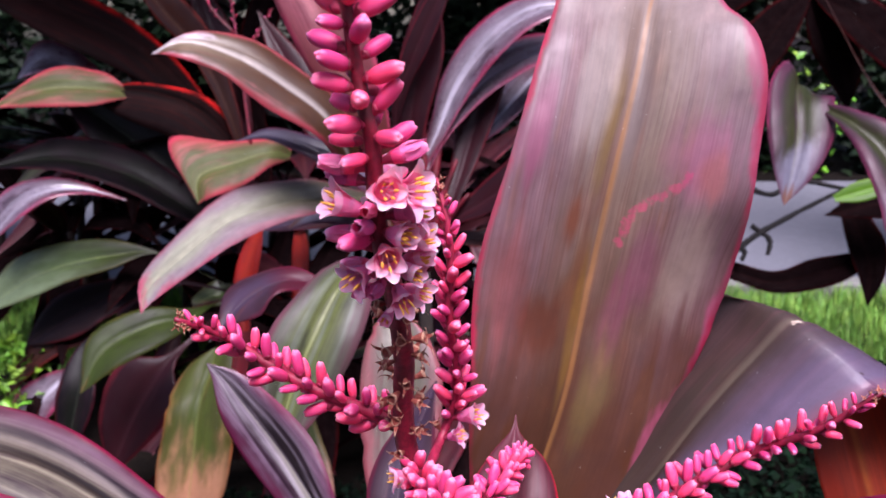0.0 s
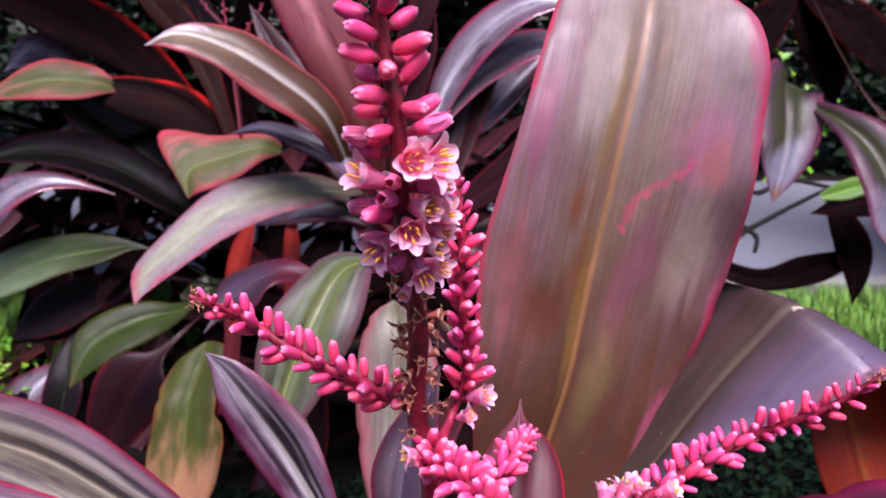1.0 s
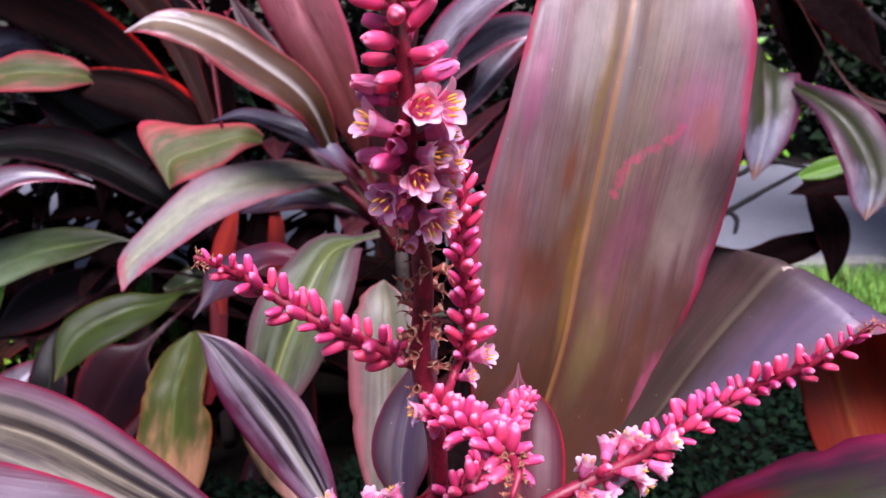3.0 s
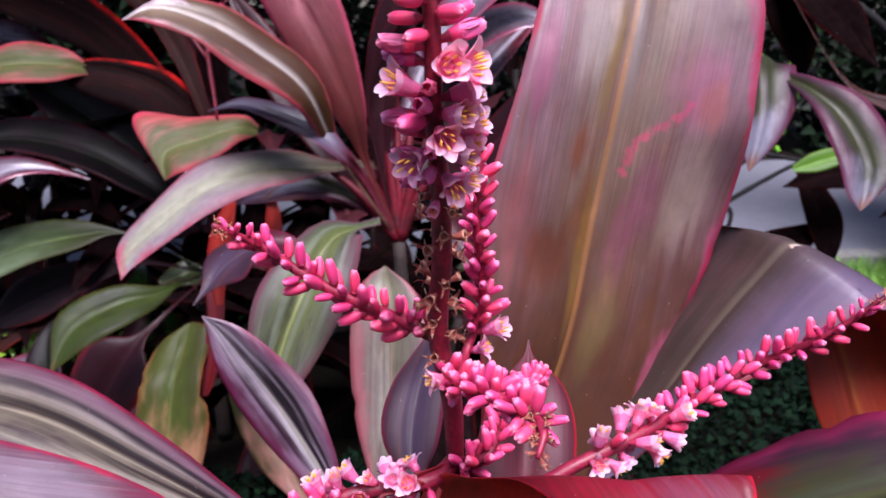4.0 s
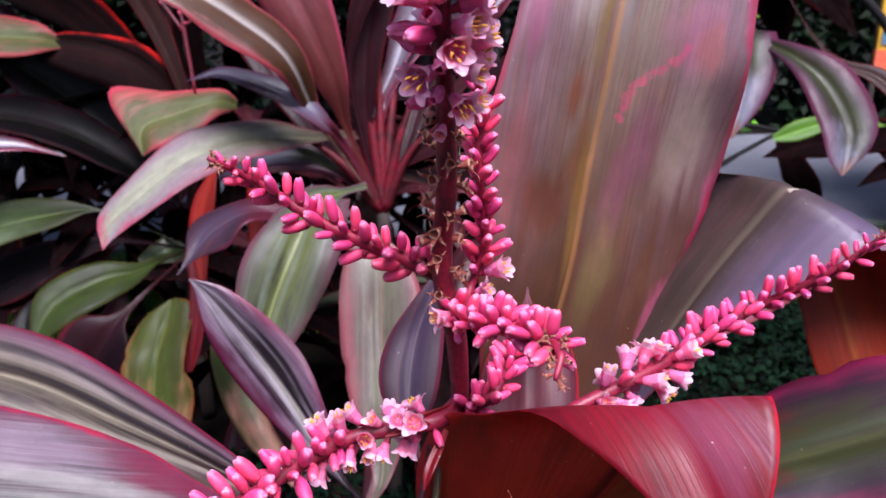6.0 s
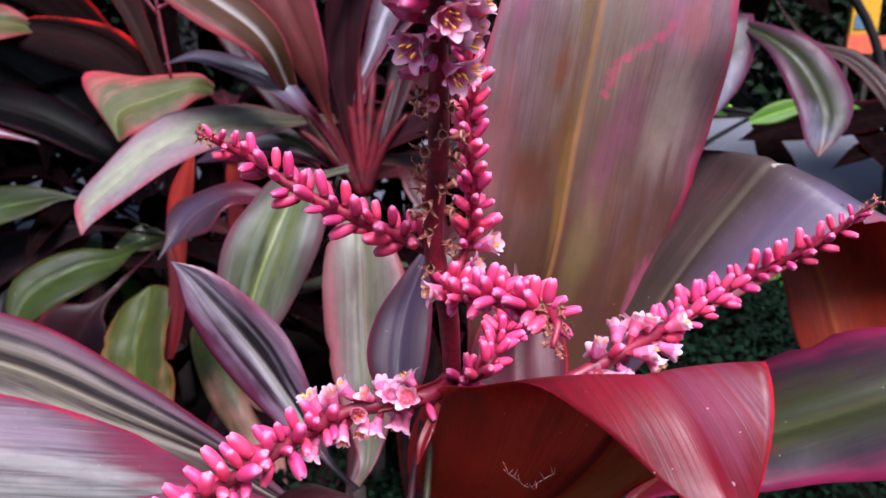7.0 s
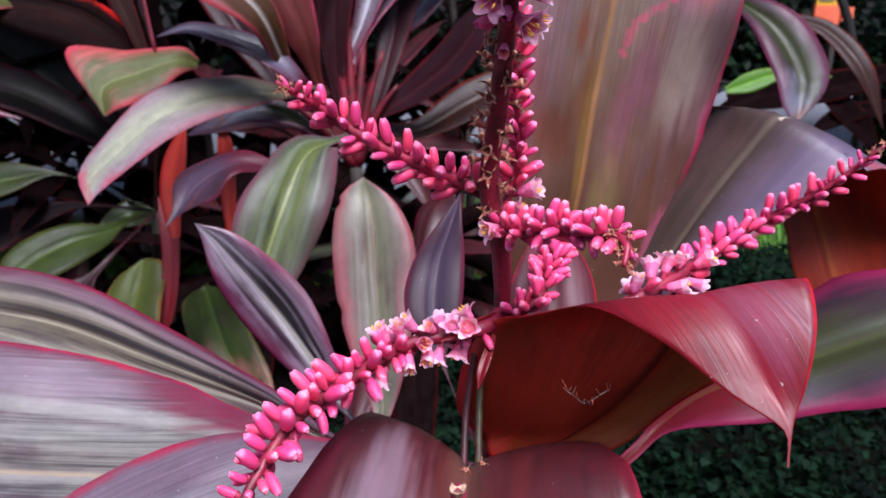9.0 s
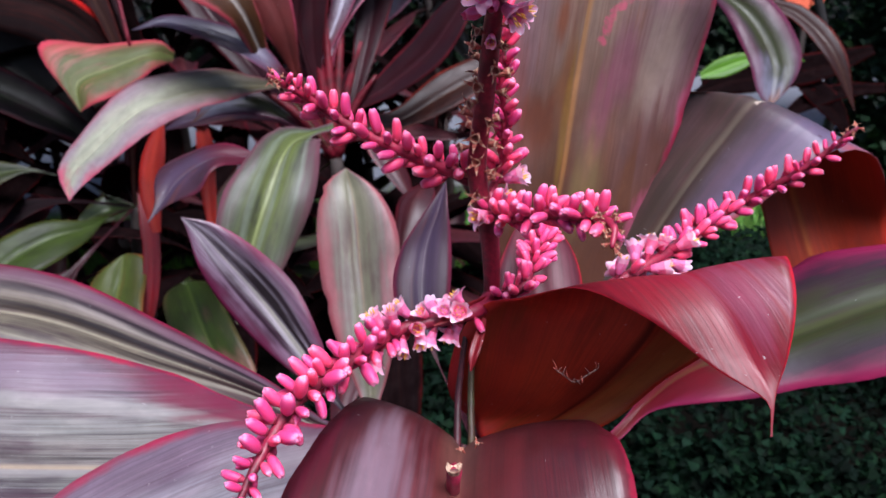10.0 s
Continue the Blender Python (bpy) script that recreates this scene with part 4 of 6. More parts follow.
leaf(ti_plant_2, (L_STRIPE, U_MAROON), [(-0.062, 0.690, 0.567, 0.0035, 0.0035, 0.89, 0.29, 0.36, 0.5),
    (-0.088, 0.644, 0.634, 0.0042, 0.0042, 0.89, 0.29, 0.36, 0.20),
    (-0.116, 0.653, 0.688, 0.0245, 0.0217, 0.91, -0.01, 0.41, 0.10),
    (-0.147, 0.662, 0.738, 0.0323, 0.0327, 0.94, -0.03, 0.34, 0.05),
    (-0.175, 0.665, 0.778, 0.0234, 0.0288, 0.95, -0.04, 0.32, 0.10),
    (-0.196, 0.669, 0.806, 0.0079, 0.0143, 0.93, -0.03, 0.35, 0.10),
    (-0.207, 0.669, 0.817, 0.0000, 0.0000, 0.93, -0.03, 0.35, 0.20)], n=30, cols=14, camber=0.08, pleat=0.05, seed=14, label='purple striped leaf')
leaf(ti_plant_2, (L_ASH, U_MAROON), [(-0.062, 0.690, 0.567, 0.0035, 0.0035, 0.99, -0.14, 0.01, 0.5),
    (-0.050, 0.714, 0.578, 0.0084, 0.0084, 0.99, -0.14, 0.01, 0.20),
    (-0.046, 0.759, 0.642, 0.0324, 0.0353, 0.97, -0.08, 0.23, 0.10),
    (-0.045, 0.804, 0.704, 0.0451, 0.0462, 0.99, -0.13, 0.10, 0.10),
    (-0.044, 0.834, 0.753, 0.0432, 0.0398, 0.99, -0.17, 0.01, 0.10),
    (-0.047, 0.856, 0.784, 0.0258, 0.0230, 0.98, -0.20, -0.08, 0.10),
    (-0.050, 0.863, 0.800, 0.0000, 0.0000, 0.98, -0.20, -0.08, 0.20)], n=30, cols=6, camber=0.08, ripple=0.05, seed=15, nicks=5, label='grey-green leaf with a ragged rose margin')
leaf(ti_plant_2, (L_ASHGREEN, U_GREEN), [(-0.057, 0.951, 0.830, 0.0057, 0.0057, -0.14, 0.72, 0.68, 0.20),
    (-0.088, 0.924, 0.828, 0.0079, 0.0079, -0.27, 0.71, 0.65, 0.20),
    (-0.113, 0.883, 0.823, 0.0397, 0.0425, -0.96, -0.26, -0.05, 0.10),
    (-0.139, 0.838, 0.780, 0.0513, 0.0482, -1.00, -0.01, 0.09, 0.10),
    (-0.158, 0.815, 0.737, 0.0439, 0.0400, -0.97, 0.00, 0.24, 0.10),
    (-0.172, 0.795, 0.693, 0.0269, 0.0233, -0.93, 0.26, 0.25, 0.10),
    (-0.182, 0.778, 0.659, 0.0000, 0.0000, -0.93, 0.26, 0.25, 0.20)], n=30, cols=6, camber=0.1, seed=16, label='hanging green leaf with a pale midrib')
leaf(ti_plant_2, (L_VIOLET, U_MAROON), [(-0.158, 1.006, 0.785, 0.0059, 0.0059, 0.10, 0.71, 0.70, 0.30),
    (-0.202, 0.995, 0.793, 0.0382, 0.0264, -0.04, 0.96, 0.28, 0.15),
    (-0.248, 0.985, 0.773, 0.0394, 0.0444, -0.46, 0.84, 0.30, -0.12),
    (-0.275, 0.967, 0.742, 0.0078, 0.0078, -0.71, 0.56, 0.42, 0.30),
    (-0.289, 0.952, 0.726, 0.0000, 0.0000, -0.71, 0.56, 0.42, 0.30)], n=24, cols=5, seed=17)
leaf(ti_plant_2, (L_CRIMSON, L_CRIMSON), [(-0.421, 1.479, 0.353, 0.0064, 0.0064, 0.99, -0.05, 0.10, 0.20),
    (-0.414, 1.492, 0.384, 0.0140, 0.0140, 0.99, -0.07, 0.07, 0.20),
    (-0.400, 1.530, 0.483, 0.0172, 0.0173, 0.99, -0.07, 0.07, 0.20),
    (-0.403, 1.554, 0.545, 0.0159, 0.0160, 0.99, 0.03, 0.17, 0.20),
    (-0.418, 1.576, 0.597, 0.0000, 0.0000, 0.99, 0.03, 0.17, 0.20)], n=16, cols=4, seed=18)
leaf(ti_plant_2, (L_OLIVE, U_GREEN), [(-0.457, 1.552, 0.478, 0.0071, 0.0071, -0.95, -0.08, -0.31, 0.20),
    (-0.460, 1.541, 0.464, 0.0400, 0.0460, -0.95, -0.08, -0.31, 0.10),
    (-0.466, 1.520, 0.436, 0.0540, 0.0600, -0.97, -0.06, -0.22, 0.10),
    (-0.476, 1.466, 0.389, 0.0606, 0.0619, -0.98, -0.05, -0.18, 0.10),
    (-0.481, 1.422, 0.304, 0.0769, 0.0674, -1.00, -0.02, -0.07, 0.10),
    (-0.490, 1.388, 0.215, 0.0604, 0.0562, -1.00, -0.02, -0.09, 0.10),
    (-0.514, 1.354, 0.127, 0.0000, 0.0000, -1.00, -0.02, -0.09, 0.20)], n=28, cols=6, camber=0.1, ripple=0.06, nicks=6, seed=19, label='dying leaf, olive turning orange and brown')
ti_plant_3 = thing("ti_plant", -0.035, 1.439, 0.0, "ti plant with pale, rose and violet leaves on red leaf stalks", "plant", "ti plants")
tube("stem", [(-0.035, 1.439, -0.02), (-0.025, 1.439, 0.3), (-0.035, 1.439, 0.673)], [0.016, 0.014, 0.012], CANE, ti_plant_3, np.array(ti_plant_3.location), 10, 20, 0.06, 5)
leaf(ti_plant_3, (L_FOREST, U_GREEN), [(-0.035, 1.439, 0.673, 0.0035, 0.0035, -1.00, 0.03, -0.09, 0.5),
    (-0.381, 1.771, 0.326, 0.0076, 0.0069, -1.00, 0.03, -0.16, 0.20),
    (-0.376, 1.747, 0.318, 0.0459, 0.0459, -0.98, 0.04, -0.20, 0.10),
    (-0.369, 1.718, 0.309, 0.0595, 0.0612, -0.97, 0.05, -0.23, 0.10),
    (-0.333, 1.618, 0.250, 0.0658, 0.0661, -0.96, 0.03, -0.27, 0.10),
    (-0.289, 1.552, 0.180, 0.0612, 0.0578, -0.93, -0.01, -0.37, 0.10),
    (-0.243, 1.487, 0.119, 0.0248, 0.0222, -0.91, -0.27, -0.33, 0.20),
    (-0.216, 1.463, 0.065, 0.0000, 0.0000, -0.91, -0.27, -0.33, 0.20)], n=30, cols=6, camber=0.1, seed=320, label='green leaf turning rose towards its end')
leaf(ti_plant_3, (L_PALE, U_MAROON), [(-0.035, 1.439, 0.673, 0.0035, 0.0035, 0.84, 0.35, 0.41, 0.5),
    (-0.139, 1.382, 0.850, 0.0088, 0.0088, 0.84, 0.35, 0.41, 0.20),
    (-0.181, 1.309, 0.961, 0.0447, 0.0407, 0.33, 0.76, 0.56, 0.10),
    (-0.244, 1.293, 1.017, 0.0564, 0.0472, 0.35, 0.76, 0.55, -0.09),
    (-0.317, 1.284, 1.061, 0.0475, 0.0403, 0.31, 0.75, 0.58, 0.10),
    (-0.388, 1.268, 1.082, 0.0369, 0.0185, 0.22, 0.73, 0.64, 0.10),
    (-0.433, 1.253, 1.064, 0.0000, 0.0000, 0.22, 0.73, 0.64, 0.20)], n=28, cols=6, seed=31, camber=0.1, label='arching leaf, pale olive and rose')
leaf(ti_plant_3, (L_PALE3, U_GREEN), [(-0.035, 1.439, 0.673, 0.0035, 0.0035, 0.08, 0.70, 0.71, 0.5),
    (-0.060, 1.481, 0.797, 0.0087, 0.0088, 0.08, 0.70, 0.71, 0.20),
    (-0.159, 1.438, 0.810, 0.0144, 0.0145, 0.03, 0.71, 0.71, 0.20),
    (-0.252, 1.372, 0.820, 0.0649, 0.0586, -0.29, 0.89, 0.35, 0.10),
    (-0.331, 1.284, 0.810, 0.0787, 0.0596, -0.41, 0.84, 0.37, 0.16),
    (-0.381, 1.162, 0.779, 0.0623, 0.0431, -0.55, 0.80, 0.24, 0.17),
    (-0.394, 1.040, 0.765, 0.0352, 0.0234, -0.67, 0.72, 0.17, 0.12),
    (-0.381, 0.979, 0.753, 0.0000, 0.0000, -0.67, 0.72, 0.17, 0.20)], n=28, cols=6, seed=32, camber=0.1, label='long drooping silvery-green leaf')
leaf(ti_plant_3, (L_VIOLET, U_GREEN), [(-0.035, 1.439, 0.673, 0.0035, 0.0035, 0.46, 0.60, 0.65, 0.5),
    (-0.087, 1.478, 0.718, 0.0070, 0.0071, 0.46, 0.60, 0.65, 0.20),
    (-0.157, 1.534, 0.749, 0.0272, 0.0275, 0.26, 0.67, 0.70, 0.20),
    (-0.231, 1.558, 0.749, 0.0336, 0.0341, -0.08, 0.72, 0.69, 0.20),
    (-0.305, 1.554, 0.733, 0.0181, 0.0183, -0.23, 0.71, 0.66, 0.20),
    (-0.349, 1.556, 0.719, 0.0000, 0.0000, -0.23, 0.71, 0.66, 0.20)], n=28, cols=6, seed=33)
leaf(ti_plant_3, (L_DUSK, U_MAROON), [(-0.035, 1.439, 0.673, 0.0035, 0.0035, 0.63, 0.65, 0.42, 0.5),
    (-0.101, 1.404, 0.804, 0.0072, 0.0072, 0.63, 0.65, 0.42, 0.20),
    (-0.126, 1.358, 0.843, 0.0143, 0.0144, 0.55, 0.70, 0.45, 0.20),
    (-0.167, 1.358, 0.881, 0.0261, 0.0264, 0.36, 0.79, 0.50, 0.20),
    (-0.236, 1.371, 0.912, 0.0238, 0.0240, 0.19, 0.84, 0.52, 0.20),
    (-0.298, 1.388, 0.927, 0.0151, 0.0152, -0.03, 0.86, 0.52, 0.20),
    (-0.349, 1.382, 0.917, 0.0000, 0.0000, -0.03, 0.86, 0.52, 0.20)], n=28, cols=6, seed=35, label='narrow silvery violet leaf')
leaf(ti_plant_3, (L_PINK, U_MAROON), [(-0.035, 1.439, 0.673, 0.0035, 0.0035, 0.97, 0.15, 0.21, 0.5),
    (-0.094, 1.427, 0.830, 0.0080, 0.0080, 0.97, 0.15, 0.21, 0.20),
    (-0.110, 1.399, 0.913, 0.0331, 0.0247, 0.93, 0.07, 0.35, -0.20),
    (-0.152, 1.398, 1.017, 0.0586, 0.0483, 0.99, 0.00, 0.13, -0.05),
    (-0.197, 1.406, 1.117, 0.0703, 0.0669, 1.00, -0.05, -0.07, 0.10),
    (-0.239, 1.413, 1.213, 0.0549, 0.0610, 0.99, -0.00, 0.11, 0.10),
    (-0.277, 1.411, 1.314, 0.0000, 0.0000, 0.99, -0.00, 0.11, 0.20)], n=28, cols=6, seed=36, label='upright rose leaf', camber=0.1)
leaf(ti_plant_3, (L_MAROON, U_MAROON), [(-0.035, 1.439, 0.673, 0.0035, 0.0035, 1.00, -0.04, 0.02, 0.5),
    (-0.057, 1.458, 0.805, 0.0081, 0.0081, 1.00, -0.04, 0.02, 0.20),
    (-0.058, 1.468, 0.944, 0.0321, 0.0320, 0.99, -0.12, -0.07, 0.20),
    (-0.033, 1.482, 1.068, 0.0378, 0.0377, 0.98, -0.17, -0.13, 0.20),
    (-0.015, 1.491, 1.207, 0.0000, 0.0000, 0.98, -0.17, -0.13, 0.20)], n=28, cols=6, seed=37)
leaf(ti_plant_3, (L_MAROON, U_MAROON), [(-0.035, 1.439, 0.673, 0.0035, 0.0035, 0.99, -0.10, -0.12, 0.5),
    (-0.084, 1.452, 0.918, 0.0060, 0.0060, 0.99, -0.10, -0.12, 0.20),
    (-0.070, 1.445, 1.007, 0.0140, 0.0139, 0.96, -0.18, -0.22, 0.20),
    (-0.042, 1.442, 1.074, 0.0222, 0.0220, 0.89, -0.29, -0.36, 0.20),
    (-0.009, 1.441, 1.147, 0.0179, 0.0178, 0.88, -0.30, -0.37, 0.20),
    (0.020, 1.448, 1.211, 0.0000, 0.0000, 0.88, -0.30, -0.37, 0.20)], n=28, cols=6, seed=38)
leaf(ti_plant_3, (L_SHEEN, U_MAROON), [(-0.035, 1.439, 0.673, 0.0035, 0.0035, 0.85, -0.44, -0.28, 0.5),
    (-0.051, 1.479, 0.822, 0.0079, 0.0079, 0.85, -0.44, -0.28, 0.20),
    (-0.009, 1.504, 0.917, 0.0182, 0.0181, 0.84, -0.45, -0.30, 0.20),
    (0.029, 1.527, 1.002, 0.0364, 0.0358, 0.73, -0.56, -0.39, 0.20),
    (0.090, 1.527, 1.080, 0.0468, 0.0458, 0.48, -0.71, -0.52, 0.20),
    (0.167, 1.519, 1.129, 0.0410, 0.0403, 0.14, -0.79, -0.60, 0.20),
    (0.259, 1.501, 1.138, 0.0000, 0.0000, 0.14, -0.79, -0.60, 0.20)], n=28, cols=6, seed=39)
leaf(ti_plant_3, (L_SHEEN, U_MAROON), [(-0.035, 1.439, 0.673, 0.0035, 0.0035, 0.78, -0.53, -0.34, 0.5),
    (-0.025, 1.489, 0.862, 0.0082, 0.0082, 0.78, -0.53, -0.34, 0.20),
    (0.038, 1.539, 0.970, 0.0336, 0.0331, 0.63, -0.64, -0.44, 0.20),
    (0.116, 1.556, 1.033, 0.0485, 0.0475, 0.30, -0.77, -0.56, 0.20),
    (0.197, 1.543, 1.062, 0.0413, 0.0406, -0.02, -0.81, -0.59, 0.20),
    (0.271, 1.519, 1.050, 0.0000, 0.0000, -0.02, -0.81, -0.59, 0.20)], n=28, cols=6, seed=40)
leaf(ti_plant_3, (L_SHEEN, U_MAROON), [(0.246, 1.629, 1.075, 0.0112, 0.0112, -0.45, 0.72, 0.53, 0.20),
    (0.166, 1.629, 0.997, 0.0359, 0.0365, -0.51, 0.70, 0.50, 0.20),
    (0.100, 1.610, 0.926, 0.0327, 0.0332, -0.55, 0.69, 0.47, 0.20),
    (0.033, 1.592, 0.859, 0.0000, 0.0000, -0.55, 0.69, 0.47, 0.20)], n=28, cols=6, seed=41)
leaf(ti_plant_3, (L_MAROON, U_MAROON), [(-0.035, 1.439, 0.673, 0.0035, 0.0035, 0.41, -0.68, -0.61, 0.5),
    (-0.003, 1.453, 0.749, 0.0084, 0.0083, 0.41, -0.68, -0.61, 0.20),
    (0.070, 1.438, 0.799, 0.0282, 0.0279, 0.43, -0.67, -0.60, 0.20),
    (0.141, 1.415, 0.858, 0.0380, 0.0375, 0.54, -0.63, -0.55, 0.20),
    (0.190, 1.400, 0.925, 0.0276, 0.0274, 0.65, -0.58, -0.49, 0.20),
    (0.229, 1.392, 0.979, 0.0000, 0.0000, 0.65, -0.58, -0.49, 0.20)], n=28, cols=6, seed=42)
leaf(ti_plant_3, (L_BROWN, U_MAROON), [(-0.035, 1.439, 0.673, 0.0035, 0.0035, -0.05, -0.71, -0.70, 0.5),
    (-0.015, 1.448, 0.730, 0.0086, 0.0086, -0.05, -0.71, -0.70, 0.20),
    (0.083, 1.482, 0.723, 0.0228, 0.0226, 0.13, -0.72, -0.68, 0.20),
    (0.187, 1.513, 0.765, 0.0433, 0.0426, 0.26, -0.71, -0.66, 0.20),
    (0.292, 1.531, 0.805, 0.0315, 0.0311, 0.12, -0.71, -0.69, 0.20),
    (0.358, 1.523, 0.814, 0.0000, 0.0000, 0.12, -0.71, -0.69, 0.20)], n=28, cols=6, seed=43)
leaf(ti_plant_3, (L_MAROON, U_RED), [(-0.035, 1.439, 0.673, 0.0035, 0.0035, 0.68, 0.47, 0.56, 0.5),
    (-0.042, 1.445, 0.693, 0.0076, 0.0076, 0.68, 0.47, 0.56, 0.20),
    (-0.125, 1.524, 0.763, 0.0111, 0.0112, 0.72, 0.44, 0.54, 0.20),
    (-0.180, 1.599, 0.828, 0.0293, 0.0296, 0.79, 0.38, 0.49, 0.20),
    (-0.247, 1.651, 0.921, 0.0386, 0.0390, 0.80, 0.36, 0.47, 0.20),
    (-0.312, 1.698, 1.028, 0.0342, 0.0345, 0.81, 0.35, 0.47, 0.20),
    (-0.379, 1.745, 1.137, 0.0000, 0.0000, 0.81, 0.35, 0.47, 0.20)], n=28, cols=6, seed=44)
leaf(ti_plant_3, (L_MAROON, U_MAROON), [(-0.035, 1.439, 0.673, 0.0035, 0.0035, 0.90, -0.32, -0.29, 0.5),
    (-0.026, 1.444, 0.693, 0.0074, 0.0074, 0.90, -0.32, -0.29, 0.20),
    (0.007, 1.485, 0.768, 0.0107, 0.0107, 0.92, -0.30, -0.27, 0.20),
    (0.049, 1.548, 0.885, 0.0282, 0.0281, 0.93, -0.27, -0.24, 0.20),
    (0.084, 1.582, 1.007, 0.0370, 0.0367, 0.93, -0.27, -0.25, 0.20),
    (0.130, 1.621, 1.150, 0.0000, 0.0000, 0.93, -0.27, -0.25, 0.20)], n=28, cols=6, seed=45)
leaf(ti_plant_3, (L_DEEP, U_GREEN), [(-0.035, 1.439, 0.673, 0.0035, 0.0035, 0.63, 0.51, 0.59, 0.5),
    (-0.042, 1.442, 0.683, 0.0066, 0.0066, 0.63, 0.51, 0.59, 0.20),
    (-0.112, 1.464, 0.743, 0.0100, 0.0101, 0.52, 0.55, 0.65, 0.20),
    (-0.173, 1.477, 0.773, 0.0304, 0.0308, 0.19, 0.65, 0.74, 0.20),
    (-0.235, 1.482, 0.773, 0.0266, 0.0269, -0.26, 0.66, 0.71, 0.20),
    (-0.287, 1.476, 0.743, 0.0000, 0.0000, -0.26, 0.66, 0.71, 0.20)], n=28, cols=6, seed=46)
leaf(ti_plant_3, (L_SCARLET, L_SCARLET), [(-0.369, 1.440, 0.555, 0.0081, 0.0081, 0.99, -0.07, 0.07, 0.20),
    (-0.373, 1.470, 0.624, 0.0205, 0.0205, 0.99, -0.14, 0.01, 0.20),
    (-0.360, 1.493, 0.691, 0.0213, 0.0213, 0.94, -0.30, -0.15, 0.20),
    (-0.338, 1.515, 0.758, 0.0000, 0.0000, 0.94, -0.30, -0.15, 0.20)], n=14, cols=3, seed=50)
leaf(ti_plant_3, (L_SCARLET, L_SCARLET), [(-0.275, 1.467, 0.517, 0.0063, 0.0063, 0.99, -0.11, 0.04, 0.20),
    (-0.275, 1.508, 0.627, 0.0158, 0.0158, 0.99, -0.11, 0.05, 0.20),
    (-0.275, 1.535, 0.697, 0.0157, 0.0158, 0.99, -0.06, 0.09, 0.20),
    (-0.282, 1.559, 0.757, 0.0000, 0.0000, 0.99, -0.06, 0.09, 0.20)], n=14, cols=3, seed=51)
ti_plant_4 = thing("ti_plant", -0.512, 1.999, 0.0, "maroon ti plant with red leaf margins, some leaves darkened for shade", "plant", "ti plants")
tube("stem", [(-0.512, 1.999, -0.02), (-0.522, 1.999, 0.3), (-0.512, 1.999, 0.446)], [0.018, 0.016, 0.013], CANE, ti_plant_4, np.array(ti_plant_4.location), 10, 20, 0.06, 6)
leaf(ti_plant_4, (L_ARCH, L_ARCH), [(-0.512, 1.999, 0.446, 0.0035, 0.0035, 0.86, 0.34, 0.39, 0.5),
    (-0.497, 2.032, 0.762, 0.0111, 0.0112, 0.86, 0.34, 0.39, 0.20),
    (-0.522, 2.002, 0.843, 0.0715, 0.0312, 0.67, 0.26, 0.70, 0.06),
    (-0.598, 2.001, 0.918, 0.0955, 0.0358, 0.66, 0.24, 0.71, 0.10),
    (-0.697, 2.000, 0.954, 0.0869, 0.0214, 0.47, 0.28, 0.83, 0.10),
    (-0.767, 1.992, 0.961, 0.0615, 0.0135, 0.25, 0.33, 0.91, 0.10),
    (-0.831, 1.977, 0.944, 0.0000, 0.0000, 0.25, 0.33, 0.91, 0.20)], n=26, cols=5, seed=60)
leaf(ti_plant_4, (L_PALE2, U_RED), [(-0.734, 2.009, 0.947, 0.0064, 0.0064, 0.04, 0.64, 0.77, 0.20),
    (-0.767, 1.991, 0.957, 0.0312, 0.0154, 0.12, 0.57, 0.81, 0.37),
    (-0.815, 1.962, 0.966, 0.0556, 0.0486, -0.09, 0.69, 0.72, 0.08),
    (-0.907, 1.932, 0.969, 0.0552, 0.0520, -0.03, 0.60, 0.80, 0.10),
    (-1.040, 1.899, 0.925, 0.0000, 0.0000, -0.03, 0.60, 0.80, 0.20)], n=26, cols=5, seed=61, label='arched leaf, rose and olive above, red below')
leaf(ti_plant_4, (L_ARCH, L_ARCH), [(-0.512, 1.999, 0.446, 0.0035, 0.0035, 0.83, 0.36, 0.42, 0.5),
    (-0.543, 2.169, 0.693, 0.0119, 0.0120, 0.83, 0.36, 0.42, 0.20),
    (-0.680, 2.233, 0.934, 0.0517, 0.0300, 0.70, 0.45, 0.55, 0.20),
    (-0.823, 2.248, 1.066, 0.1007, 0.0480, 0.36, 0.59, 0.73, 0.20),
    (-0.997, 2.240, 1.152, 0.1112, 0.0640, 0.17, 0.61, 0.77, 0.20),
    (-1.173, 2.229, 1.229, 0.0686, 0.0699, 0.09, 0.62, 0.78, 0.20),
    (-1.292, 2.220, 1.270, 0.0000, 0.0000, 0.09, 0.62, 0.78, 0.20)], n=26, cols=5, seed=62)
leaf(ti_plant_4, (L_BROWN, U_MAROON), [(-0.512, 1.999, 0.446, 0.0035, 0.0035, 0.89, 0.30, 0.35, 0.5),
    (-0.487, 1.989, 0.796, 0.0108, 0.0109, 0.89, 0.30, 0.35, 0.20),
    (-0.582, 2.005, 1.050, 0.0200, 0.0458, 0.81, 0.37, 0.46, 0.20),
    (-0.652, 1.979, 1.146, 0.0260, 0.0517, 0.65, 0.48, 0.60, 0.20),
    (-0.718, 1.955, 1.249, 0.0000, 0.0000, 0.65, 0.48, 0.60, 0.20)], n=26, cols=5, seed=63)
